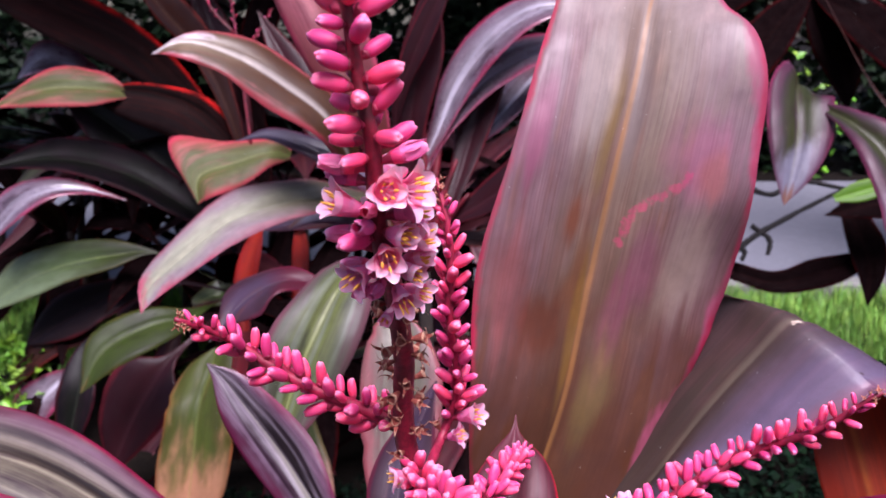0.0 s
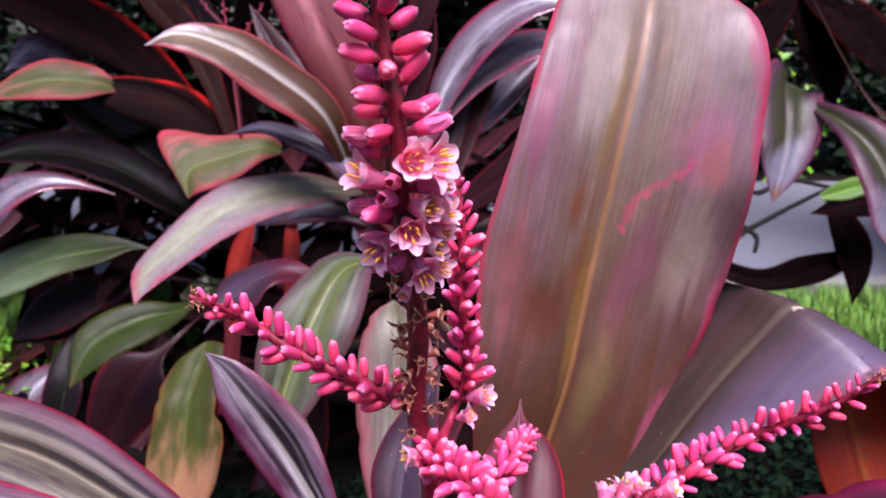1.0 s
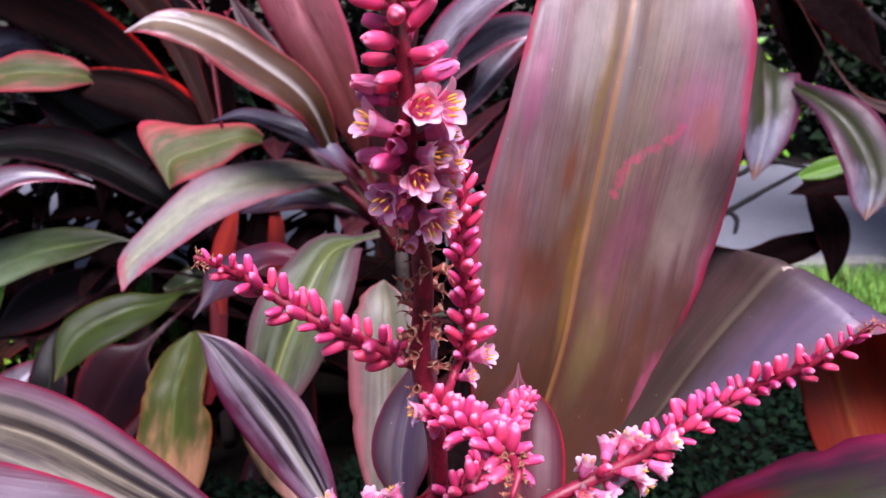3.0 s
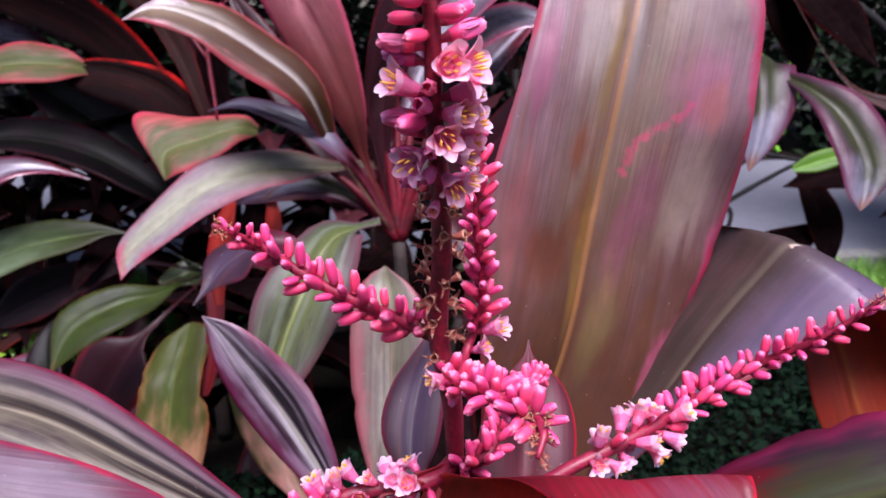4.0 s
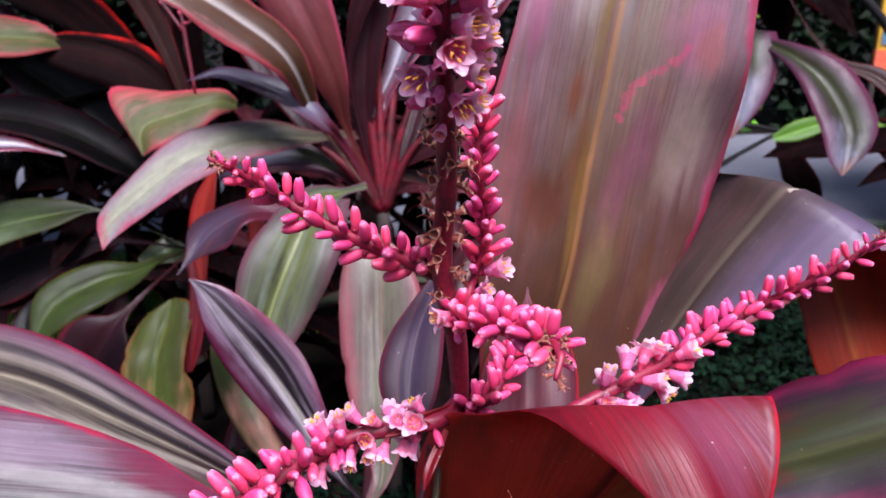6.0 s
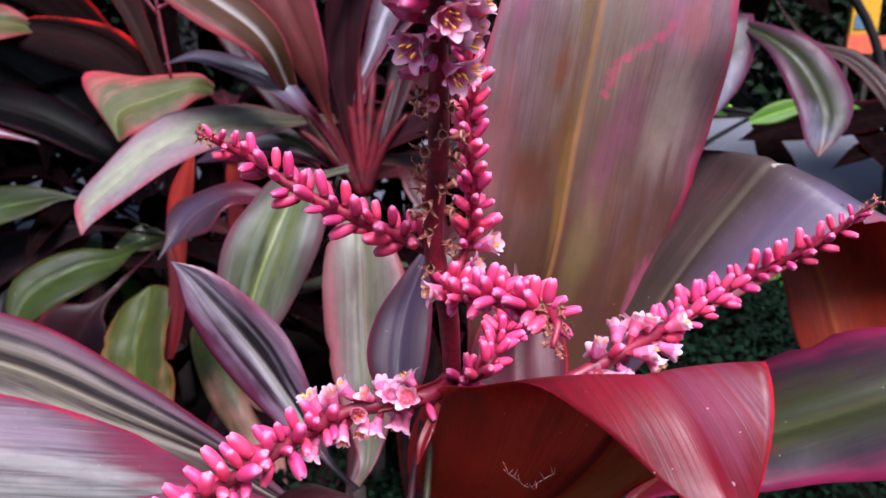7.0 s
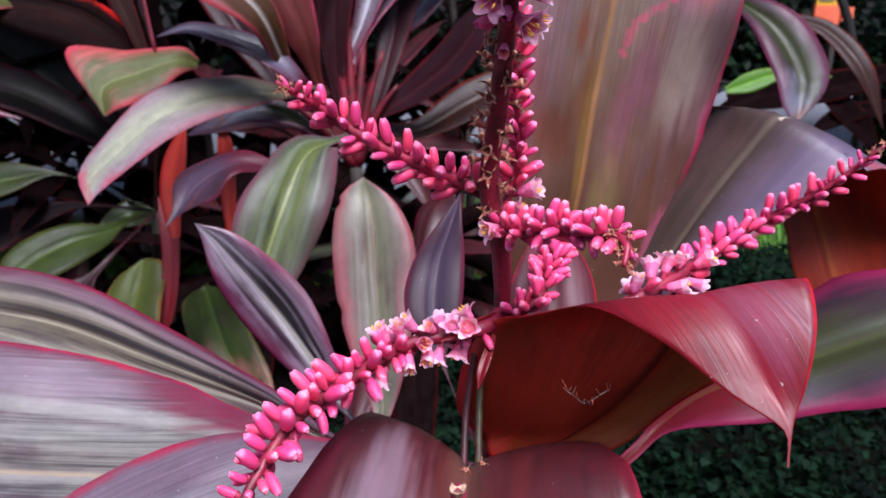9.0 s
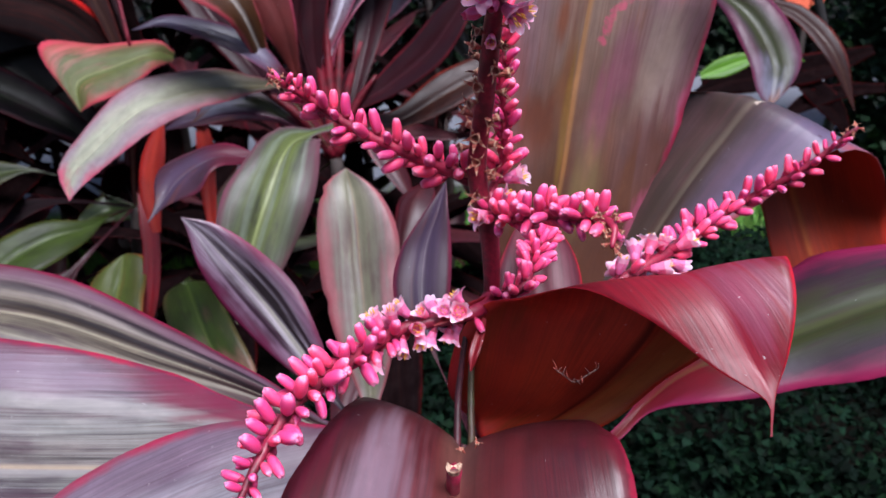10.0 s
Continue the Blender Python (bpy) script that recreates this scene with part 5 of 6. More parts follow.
leaf(ti_plant_4, (L_SHADY_GREEN, U_MAROON), [(-0.512, 1.999, 0.446, 0.0035, 0.0035, 0.32, 0.82, 0.48, 0.5),
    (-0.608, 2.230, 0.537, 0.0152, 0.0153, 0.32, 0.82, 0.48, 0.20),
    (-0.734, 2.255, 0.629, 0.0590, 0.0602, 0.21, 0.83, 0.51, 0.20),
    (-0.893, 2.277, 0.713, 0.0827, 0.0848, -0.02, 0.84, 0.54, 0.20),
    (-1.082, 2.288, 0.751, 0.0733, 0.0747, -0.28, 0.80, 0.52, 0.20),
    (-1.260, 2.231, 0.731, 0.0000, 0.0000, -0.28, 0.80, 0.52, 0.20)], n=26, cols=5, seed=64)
leaf(ti_plant_4, (L_SHADY_GREEN, U_MAROON), [(-0.512, 1.999, 0.446, 0.0035, 0.0035, 0.69, 0.48, 0.54, 0.5),
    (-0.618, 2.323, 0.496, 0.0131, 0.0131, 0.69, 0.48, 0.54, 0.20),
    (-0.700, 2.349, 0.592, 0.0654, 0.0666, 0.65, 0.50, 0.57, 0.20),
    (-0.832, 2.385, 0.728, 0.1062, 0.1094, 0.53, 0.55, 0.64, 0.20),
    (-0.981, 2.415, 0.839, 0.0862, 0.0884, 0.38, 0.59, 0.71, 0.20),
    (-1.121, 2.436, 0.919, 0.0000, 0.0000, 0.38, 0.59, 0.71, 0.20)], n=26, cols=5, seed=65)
leaf(ti_plant_4, (L_SHEEN, U_RED), [(-0.792, 2.015, 0.686, 0.0020, 0.0020, -0.10, 0.85, 0.52, 0.5),
    (-0.803, 2.013, 0.691, 0.0030, 0.0030, -0.10, 0.85, 0.52, 0.20),
    (-0.881, 1.989, 0.718, 0.0207, 0.0208, -0.22, 0.83, 0.52, 0.20),
    (-0.962, 1.969, 0.719, 0.0435, 0.0440, -0.45, 0.76, 0.47, 0.20),
    (-1.044, 1.958, 0.679, 0.0575, 0.0584, -0.71, 0.60, 0.37, 0.20),
    (-1.113, 1.932, 0.584, 0.0000, 0.0000, -0.71, 0.60, 0.37, 0.20)], n=26, cols=5, seed=66)
leaf(ti_plant_4, (L_GREEN, U_GREEN), [(-0.512, 1.999, 0.446, 0.0035, 0.0035, -0.15, 0.66, 0.74, 0.5),
    (-0.735, 2.025, 0.548, 0.0040, 0.0040, -0.15, 0.66, 0.74, 0.20),
    (-0.844, 2.024, 0.541, 0.0428, 0.0434, -0.25, 0.64, 0.72, 0.20),
    (-0.974, 2.018, 0.516, 0.0607, 0.0618, -0.43, 0.60, 0.67, 0.20),
    (-1.075, 2.006, 0.474, 0.0617, 0.0627, -0.61, 0.53, 0.59, 0.20),
    (-1.191, 1.984, 0.390, 0.0000, 0.0000, -0.61, 0.53, 0.59, 0.20)], n=26, cols=5, seed=67)
leaf(ti_plant_4, (L_MOSS, U_GREEN), [(-0.512, 1.999, 0.446, 0.0035, 0.0035, -0.14, 0.67, 0.73, 0.5),
    (-0.520, 1.712, 0.508, 0.0060, 0.0060, -0.14, 0.67, 0.73, 0.20),
    (-0.553, 1.662, 0.504, 0.0320, 0.0180, -0.29, 0.64, 0.71, 0.20),
    (-0.608, 1.627, 0.502, 0.0600, 0.0380, -0.47, 0.60, 0.65, 0.20),
    (-0.698, 1.575, 0.462, 0.0600, 0.0420, -0.74, 0.45, 0.49, 0.20),
    (-0.731, 1.524, 0.389, 0.0000, 0.0000, -0.74, 0.45, 0.49, 0.20)], n=26, cols=5, seed=68, label='glossy green leaf')
leaf(ti_plant_4, (L_SHADY_MAROON, U_RED), [(-0.512, 1.999, 0.446, 0.0035, 0.0035, -0.35, 0.63, 0.69, 0.5),
    (-0.733, 2.102, 0.444, 0.0121, 0.0121, -0.35, 0.63, 0.69, 0.20),
    (-0.884, 2.092, 0.408, 0.0521, 0.0529, -0.46, 0.60, 0.66, 0.20),
    (-1.005, 2.076, 0.349, 0.0700, 0.0713, -0.59, 0.55, 0.59, 0.20),
    (-1.126, 2.057, 0.276, 0.0000, 0.0000, -0.59, 0.55, 0.59, 0.20)], n=26, cols=5, seed=69)
leaf(ti_plant_4, (L_BROWN, U_RED), [(-0.512, 1.999, 0.446, 0.0035, 0.0035, -0.31, 0.65, 0.70, 0.5),
    (-0.884, 2.067, 0.313, 0.0101, 0.0101, -0.31, 0.65, 0.70, 0.20),
    (-0.990, 2.063, 0.298, 0.0258, 0.0260, -0.44, 0.61, 0.66, 0.20),
    (-1.088, 2.051, 0.254, 0.0385, 0.0389, -0.73, 0.47, 0.50, 0.20),
    (-1.172, 2.022, 0.145, 0.0000, 0.0000, -0.73, 0.47, 0.50, 0.20)], n=26, cols=5, seed=70)
leaf(ti_plant_4, (L_MAROON, U_MAROON), [(-0.512, 1.999, 0.446, 0.0035, 0.0035, -0.75, 0.45, 0.49, 0.5),
    (-0.582, 1.832, 0.402, 0.0050, 0.0050, -0.75, 0.45, 0.49, 0.20),
    (-0.640, 1.778, 0.350, 0.0220, 0.0220, -0.80, 0.41, 0.43, 0.20),
    (-0.665, 1.758, 0.319, 0.0827, 0.0844, -0.82, 0.39, 0.41, 0.20),
    (-0.727, 1.729, 0.212, 0.0727, 0.0737, -0.92, 0.28, 0.28, 0.20),
    (-0.770, 1.699, 0.098, 0.0000, 0.0000, -0.92, 0.28, 0.28, 0.20)], n=26, cols=5, seed=71, label='hanging wine-red leaf')
leaf(ti_plant_4, (L_SHADY_GREEN, U_MAROON), [(-0.512, 1.999, 0.446, 0.0035, 0.0035, -0.98, 0.15, 0.16, 0.5),
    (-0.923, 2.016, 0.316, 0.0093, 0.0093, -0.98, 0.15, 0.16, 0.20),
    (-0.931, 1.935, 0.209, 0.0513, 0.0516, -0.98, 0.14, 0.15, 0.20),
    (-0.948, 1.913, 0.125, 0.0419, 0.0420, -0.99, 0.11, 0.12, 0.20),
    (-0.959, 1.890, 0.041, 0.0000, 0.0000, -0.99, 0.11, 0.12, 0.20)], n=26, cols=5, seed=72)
leaf(ti_plant_4, (L_SHEEN, U_MAROON), [(-0.962, 2.045, 0.238, 0.0030, 0.0030, -0.72, 0.48, 0.51, 0.5),
    (-0.975, 2.043, 0.225, 0.0104, 0.0104, -0.72, 0.48, 0.51, 0.20),
    (-1.088, 2.018, 0.130, 0.0617, 0.0625, -0.81, 0.40, 0.42, 0.20),
    (-1.164, 1.984, 0.006, 0.0000, 0.0000, -0.81, 0.40, 0.42, 0.20)], n=26, cols=5, seed=73)
leaf(ti_plant_4, (L_GREEN, U_GREEN), [(-0.512, 1.999, 0.446, 0.0035, 0.0035, 0.45, -0.60, -0.66, 0.5),
    (-0.672, 2.086, 0.386, 0.0103, 0.0103, 0.45, -0.60, -0.66, 0.20),
    (-0.596, 2.094, 0.415, 0.0410, 0.0405, 0.29, -0.64, -0.71, 0.20),
    (-0.533, 2.142, 0.400, 0.0390, 0.0385, -0.29, -0.64, -0.71, 0.20),
    (-0.471, 2.126, 0.340, 0.0000, 0.0000, -0.29, -0.64, -0.71, 0.20)], n=26, cols=5, seed=74)
leaf(ti_plant_4, (L_SHEEN, U_MAROON), [(-0.960, 2.392, 0.946, 0.0178, 0.0179, 0.08, 0.81, 0.57, 0.20),
    (-1.035, 2.354, 0.998, 0.0511, 0.0518, -0.04, 0.81, 0.58, 0.20),
    (-1.114, 2.358, 1.014, 0.0744, 0.0757, -0.41, 0.74, 0.54, 0.20),
    (-1.193, 2.345, 0.965, 0.0000, 0.0000, -0.41, 0.74, 0.54, 0.20)], n=26, cols=5, seed=75)
leaf(ti_plant_4, (L_PALE2, U_RED), [(-0.372, 1.991, 0.803, 0.0127, 0.0128, 0.06, 0.65, 0.76, 0.20),
    (-0.401, 1.944, 0.820, 0.0468, 0.0349, 0.10, 0.71, 0.70, -0.06),
    (-0.491, 1.907, 0.798, 0.0659, 0.0665, -0.40, 0.58, 0.71, -0.06),
    (-0.565, 1.879, 0.771, 0.0715, 0.1156, -0.67, 0.44, 0.60, 0.10),
    (-0.561, 1.843, 0.713, 0.0000, 0.0000, -0.67, 0.44, 0.60, 0.20)], n=26, cols=5, seed=76, label='bent leaf tip, olive with a rose margin')
leaf(ti_plant_4, (L_MAROON, U_MAROON), [(-0.512, 1.999, 0.446, 0.0035, 0.0035, 0.98, -0.12, -0.13, 0.5),
    (-0.551, 2.102, 0.444, 0.0124, 0.0124, 0.98, -0.12, -0.13, 0.20),
    (-0.521, 2.149, 0.620, 0.0151, 0.0151, 1.00, -0.00, -0.00, 0.20),
    (-0.551, 2.219, 0.883, 0.0387, 0.0388, 0.97, 0.14, 0.17, 0.20),
    (-0.612, 2.274, 1.088, 0.0506, 0.0510, 0.91, 0.26, 0.32, 0.20),
    (-0.687, 2.321, 1.263, 0.0000, 0.0000, 0.91, 0.26, 0.32, 0.20)], n=26, cols=5, seed=77)
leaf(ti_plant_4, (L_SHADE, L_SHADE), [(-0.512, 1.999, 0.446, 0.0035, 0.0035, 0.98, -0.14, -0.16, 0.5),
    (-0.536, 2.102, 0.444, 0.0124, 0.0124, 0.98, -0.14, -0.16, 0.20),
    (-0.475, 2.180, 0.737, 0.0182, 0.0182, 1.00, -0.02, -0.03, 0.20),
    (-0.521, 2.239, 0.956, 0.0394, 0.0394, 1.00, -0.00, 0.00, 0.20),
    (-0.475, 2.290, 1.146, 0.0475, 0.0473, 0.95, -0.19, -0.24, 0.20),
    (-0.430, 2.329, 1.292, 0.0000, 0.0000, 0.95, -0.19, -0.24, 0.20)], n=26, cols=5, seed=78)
ti_plant_5 = thing("ti_plant", 1.679, 2.424, 0.0, "ti plant with hanging green leaves edged in rose", "plant", "ti plants")
tube("stem", [(1.679, 2.424, -0.02), (1.659, 2.424, 0.5), (1.576, 2.544, 0.936), (1.111, 2.638, 1.285)], [0.016, 0.015, 0.014, 0.012], SHADE_WOOD, ti_plant_5, np.array(ti_plant_5.location), 10, 24, 0.06, 7)
leaf(ti_plant_5, (L_DEEP, U_MAROON), [(0.810, 1.875, 0.948, 0.0104, 0.0104, -0.97, -0.11, -0.23, 0.20),
    (0.762, 1.792, 0.987, 0.0543, 0.0549, -0.51, 0.38, 0.77, 0.20),
    (0.744, 1.741, 0.953, 0.0710, 0.0710, -1.00, 0.00, -0.00, 0.20),
    (0.731, 1.693, 0.888, 0.0692, 0.0693, -1.00, 0.04, 0.08, 0.20),
    (0.710, 1.654, 0.819, 0.0429, 0.0430, -0.98, 0.10, 0.19, 0.20),
    (0.689, 1.626, 0.755, 0.0000, 0.0000, -0.98, 0.10, 0.19, 0.20)], n=26, cols=5, seed=81, camber=0.1, label='hanging leaf, green with a rose margin')
leaf(ti_plant_5, (L_DEEP, U_MAROON), [(0.783, 1.727, 0.946, 0.0105, 0.0104, -0.50, -0.37, -0.78, 0.20),
    (0.823, 1.664, 0.918, 0.0279, 0.0278, -0.61, -0.33, -0.72, 0.20),
    (0.864, 1.605, 0.869, 0.0561, 0.0557, -0.83, -0.21, -0.51, 0.20),
    (0.889, 1.545, 0.783, 0.0590, 0.0590, -0.99, -0.01, -0.14, 0.20),
    (0.874, 1.512, 0.728, 0.0360, 0.0360, -0.99, -0.01, -0.14, 0.20),
    (0.860, 1.494, 0.700, 0.0000, 0.0000, -0.99, -0.01, -0.14, 0.20)], n=26, cols=5, seed=82, camber=0.1, label='hanging green leaf with a pale midrib')
leaf(ti_plant_5, (L_BROWN, U_MAROON), [(1.111, 2.638, 1.285, 0.0022, 0.0022, -0.50, -0.38, -0.78, 0.5),
    (1.221, 2.217, 0.871, 0.0086, 0.0086, -0.50, -0.38, -0.78, 0.20),
    (1.313, 2.136, 0.821, 0.0273, 0.0272, -0.66, -0.31, -0.68, 0.20),
    (1.375, 2.043, 0.724, 0.0319, 0.0318, -0.90, -0.14, -0.42, 0.20),
    (1.426, 1.983, 0.565, 0.0000, 0.0000, -0.90, -0.14, -0.42, 0.20)], n=26, cols=5, seed=83)
leaf(ti_plant_5, (L_LIME, U_GREEN), [(1.070, 2.205, 0.651, 0.0103, 0.0103, 0.16, -0.54, -0.83, 0.20),
    (1.129, 2.201, 0.669, 0.0292, 0.0291, 0.15, -0.54, -0.83, 0.20),
    (1.196, 2.197, 0.689, 0.0241, 0.0240, 0.10, -0.53, -0.84, 0.20),
    (1.246, 2.193, 0.700, 0.0000, 0.0000, 0.10, -0.53, -0.84, 0.20)], n=26, cols=5, seed=84)
leaf(ti_plant_5, (L_LIME, U_GREEN), [(1.255, 2.260, 0.665, 0.0090, 0.0090, 0.16, -0.54, -0.83, 0.20),
    (1.315, 2.262, 0.676, 0.0230, 0.0230, 0.15, -0.54, -0.83, 0.10),
    (1.375, 2.258, 0.680, 0.0190, 0.0190, 0.10, -0.53, -0.84, 0.10),
    (1.430, 2.250, 0.672, 0.0000, 0.0000, 0.10, -0.53, -0.84, 0.10)], n=20, cols=4, seed=91)
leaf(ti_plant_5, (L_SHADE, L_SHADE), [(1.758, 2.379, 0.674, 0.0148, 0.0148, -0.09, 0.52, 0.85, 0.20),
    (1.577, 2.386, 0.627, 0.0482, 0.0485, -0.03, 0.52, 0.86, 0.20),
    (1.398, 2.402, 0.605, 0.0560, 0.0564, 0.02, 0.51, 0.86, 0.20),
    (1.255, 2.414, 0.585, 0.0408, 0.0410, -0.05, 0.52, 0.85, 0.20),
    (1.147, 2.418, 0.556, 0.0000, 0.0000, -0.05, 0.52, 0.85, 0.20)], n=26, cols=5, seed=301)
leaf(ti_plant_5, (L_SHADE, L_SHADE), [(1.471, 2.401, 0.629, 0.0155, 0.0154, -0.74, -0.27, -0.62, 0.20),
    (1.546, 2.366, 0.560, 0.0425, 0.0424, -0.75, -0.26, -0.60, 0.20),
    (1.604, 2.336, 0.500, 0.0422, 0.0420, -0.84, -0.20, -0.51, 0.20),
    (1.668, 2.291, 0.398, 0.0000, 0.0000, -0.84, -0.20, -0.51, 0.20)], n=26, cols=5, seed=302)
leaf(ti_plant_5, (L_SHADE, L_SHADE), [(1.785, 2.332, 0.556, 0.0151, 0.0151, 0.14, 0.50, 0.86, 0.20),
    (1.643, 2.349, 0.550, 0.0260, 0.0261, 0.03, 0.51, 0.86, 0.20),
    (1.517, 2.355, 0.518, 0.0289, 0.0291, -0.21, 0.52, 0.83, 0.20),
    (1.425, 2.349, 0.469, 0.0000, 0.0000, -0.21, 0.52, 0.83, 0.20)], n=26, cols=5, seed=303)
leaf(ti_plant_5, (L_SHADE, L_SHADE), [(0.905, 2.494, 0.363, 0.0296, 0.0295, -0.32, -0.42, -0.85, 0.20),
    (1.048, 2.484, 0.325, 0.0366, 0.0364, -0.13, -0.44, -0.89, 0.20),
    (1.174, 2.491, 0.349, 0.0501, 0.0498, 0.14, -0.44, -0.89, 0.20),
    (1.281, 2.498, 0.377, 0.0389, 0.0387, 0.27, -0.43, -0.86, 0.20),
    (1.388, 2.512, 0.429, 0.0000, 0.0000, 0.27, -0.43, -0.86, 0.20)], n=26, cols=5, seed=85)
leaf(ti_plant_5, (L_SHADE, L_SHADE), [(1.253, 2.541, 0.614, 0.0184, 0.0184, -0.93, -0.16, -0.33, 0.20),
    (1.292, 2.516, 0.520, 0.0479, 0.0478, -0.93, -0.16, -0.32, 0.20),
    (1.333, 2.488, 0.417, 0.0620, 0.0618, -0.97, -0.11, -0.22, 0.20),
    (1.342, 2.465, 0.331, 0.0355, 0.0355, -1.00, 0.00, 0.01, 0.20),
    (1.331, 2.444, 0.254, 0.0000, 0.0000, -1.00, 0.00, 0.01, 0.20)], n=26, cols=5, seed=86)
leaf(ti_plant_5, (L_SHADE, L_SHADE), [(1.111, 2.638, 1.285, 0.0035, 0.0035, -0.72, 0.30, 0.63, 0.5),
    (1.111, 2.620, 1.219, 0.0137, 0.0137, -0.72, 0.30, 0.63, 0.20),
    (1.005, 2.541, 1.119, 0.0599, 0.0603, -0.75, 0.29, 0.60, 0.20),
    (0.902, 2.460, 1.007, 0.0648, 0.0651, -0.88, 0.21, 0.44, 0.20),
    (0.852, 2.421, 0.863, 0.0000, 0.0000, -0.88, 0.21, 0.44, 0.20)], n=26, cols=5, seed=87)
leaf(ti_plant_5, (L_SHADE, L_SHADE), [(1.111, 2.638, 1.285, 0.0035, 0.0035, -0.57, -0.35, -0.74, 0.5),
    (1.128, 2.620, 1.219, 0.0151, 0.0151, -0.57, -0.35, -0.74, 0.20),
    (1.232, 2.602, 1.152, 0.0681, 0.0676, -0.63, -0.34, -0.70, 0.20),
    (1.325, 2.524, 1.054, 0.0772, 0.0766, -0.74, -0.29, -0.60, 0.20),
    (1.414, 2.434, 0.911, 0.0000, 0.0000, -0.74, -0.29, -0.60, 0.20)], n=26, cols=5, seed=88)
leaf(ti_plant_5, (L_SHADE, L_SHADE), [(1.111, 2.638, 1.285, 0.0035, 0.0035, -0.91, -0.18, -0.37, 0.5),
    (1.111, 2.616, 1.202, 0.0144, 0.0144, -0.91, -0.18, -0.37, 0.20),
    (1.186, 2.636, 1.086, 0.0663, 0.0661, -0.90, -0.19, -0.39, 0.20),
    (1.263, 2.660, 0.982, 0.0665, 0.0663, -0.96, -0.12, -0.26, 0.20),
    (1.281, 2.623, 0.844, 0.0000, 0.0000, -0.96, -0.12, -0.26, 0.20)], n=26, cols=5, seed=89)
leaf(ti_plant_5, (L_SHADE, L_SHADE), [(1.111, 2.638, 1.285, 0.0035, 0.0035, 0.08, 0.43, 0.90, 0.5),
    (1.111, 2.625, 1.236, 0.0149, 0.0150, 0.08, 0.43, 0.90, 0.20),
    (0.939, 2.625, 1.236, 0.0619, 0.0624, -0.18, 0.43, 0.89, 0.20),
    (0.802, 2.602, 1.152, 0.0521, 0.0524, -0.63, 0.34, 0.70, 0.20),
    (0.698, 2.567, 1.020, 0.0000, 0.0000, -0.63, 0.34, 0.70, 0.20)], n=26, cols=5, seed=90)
tube("twig", [(0.882, 2.466, 0.414), (0.988, 2.486, 0.487), (1.120, 2.504, 0.555), (1.244, 2.520, 0.613), (1.508, 2.537, 0.677)], [0.0100, 0.0088, 0.0076, 0.0064, 0.0052], SHADE_WOOD, ti_plant_5, np.array(ti_plant_5.location), 7, 16, 0.22, 0)
tube("twig", [(0.944, 2.523, 0.626), (1.023, 2.517, 0.601), (1.103, 2.527, 0.640), (1.261, 2.521, 0.618)], [0.0095, 0.0085, 0.0075, 0.0060], SHADE_WOOD, ti_plant_5, np.array(ti_plant_5.location), 7, 16, 0.22, 1)
tube("twig", [(0.962, 2.491, 0.507), (1.018, 2.480, 0.465), (1.011, 2.468, 0.419)], [0.0090, 0.0079, 0.0068], SHADE_WOOD, ti_plant_5, np.array(ti_plant_5.location), 7, 16, 0.22, 2)
tube("twig", [(0.909, 2.478, 0.456), (0.941, 2.470, 0.426), (0.930, 2.463, 0.402)], [0.0090, 0.0079, 0.0068], SHADE_WOOD, ti_plant_5, np.array(ti_plant_5.location), 7, 16, 0.22, 3)
tube("leaf_stalk", [(-0.035, 1.439, 0.673), (-0.112, 1.450, 0.767), (-0.190, 1.462, 0.822)], [0.012, 0.008, 0.003], PETIOLE, ti_plant_3, np.array(ti_plant_3.location), 8, 10, 0.04, 0)
tube("leaf_stalk", [(-0.035, 1.439, 0.673), (-0.082, 1.461, 0.776), (-0.130, 1.483, 0.838)], [0.012, 0.008, 0.003], PETIOLE, ti_plant_3, np.array(ti_plant_3.location), 8, 10, 0.04, 1)
tube("leaf_stalk", [(-0.035, 1.439, 0.673), (-0.071, 1.481, 0.809), (-0.107, 1.522, 0.905)], [0.012, 0.008, 0.003], PETIOLE, ti_plant_3, np.array(ti_plant_3.location), 8, 10, 0.04, 2)
tube("leaf_stalk", [(-0.035, 1.439, 0.673), (-0.053, 1.467, 0.837), (-0.070, 1.495, 0.962)], [0.012, 0.008, 0.003], PETIOLE, ti_plant_3, np.array(ti_plant_3.location), 8, 10, 0.04, 3)
tube("leaf_stalk", [(-0.035, 1.439, 0.673), (-0.035, 1.477, 0.839), (-0.035, 1.515, 0.966)], [0.012, 0.008, 0.003], PETIOLE, ti_plant_3, np.array(ti_plant_3.location), 8, 10, 0.04, 4)
tube("leaf_stalk", [(-0.035, 1.439, 0.673), (-0.015, 1.485, 0.836), (0.004, 1.531, 0.959)], [0.012, 0.008, 0.003], PETIOLE, ti_plant_3, np.array(ti_plant_3.location), 8, 10, 0.04, 5)
tube("leaf_stalk", [(-0.035, 1.439, 0.673), (-0.005, 1.451, 0.794), (0.025, 1.463, 0.874)], [0.012, 0.008, 0.003], PETIOLE, ti_plant_3, np.array(ti_plant_3.location), 8, 10, 0.04, 6)
tube("leaf_stalk", [(-0.035, 1.439, 0.673), (-0.056, 1.469, 0.807), (-0.077, 1.499, 0.902)], [0.012, 0.008, 0.003], PETIOLE, ti_plant_3, np.array(ti_plant_3.location), 8, 10, 0.04, 7)
tube("leaf_stalk", [(-0.035, 1.439, 0.673), (-0.089, 1.459, 0.732), (-0.144, 1.479, 0.751)], [0.012, 0.008, 0.003], PETIOLE, ti_plant_3, np.array(ti_plant_3.location), 8, 10, 0.04, 8)
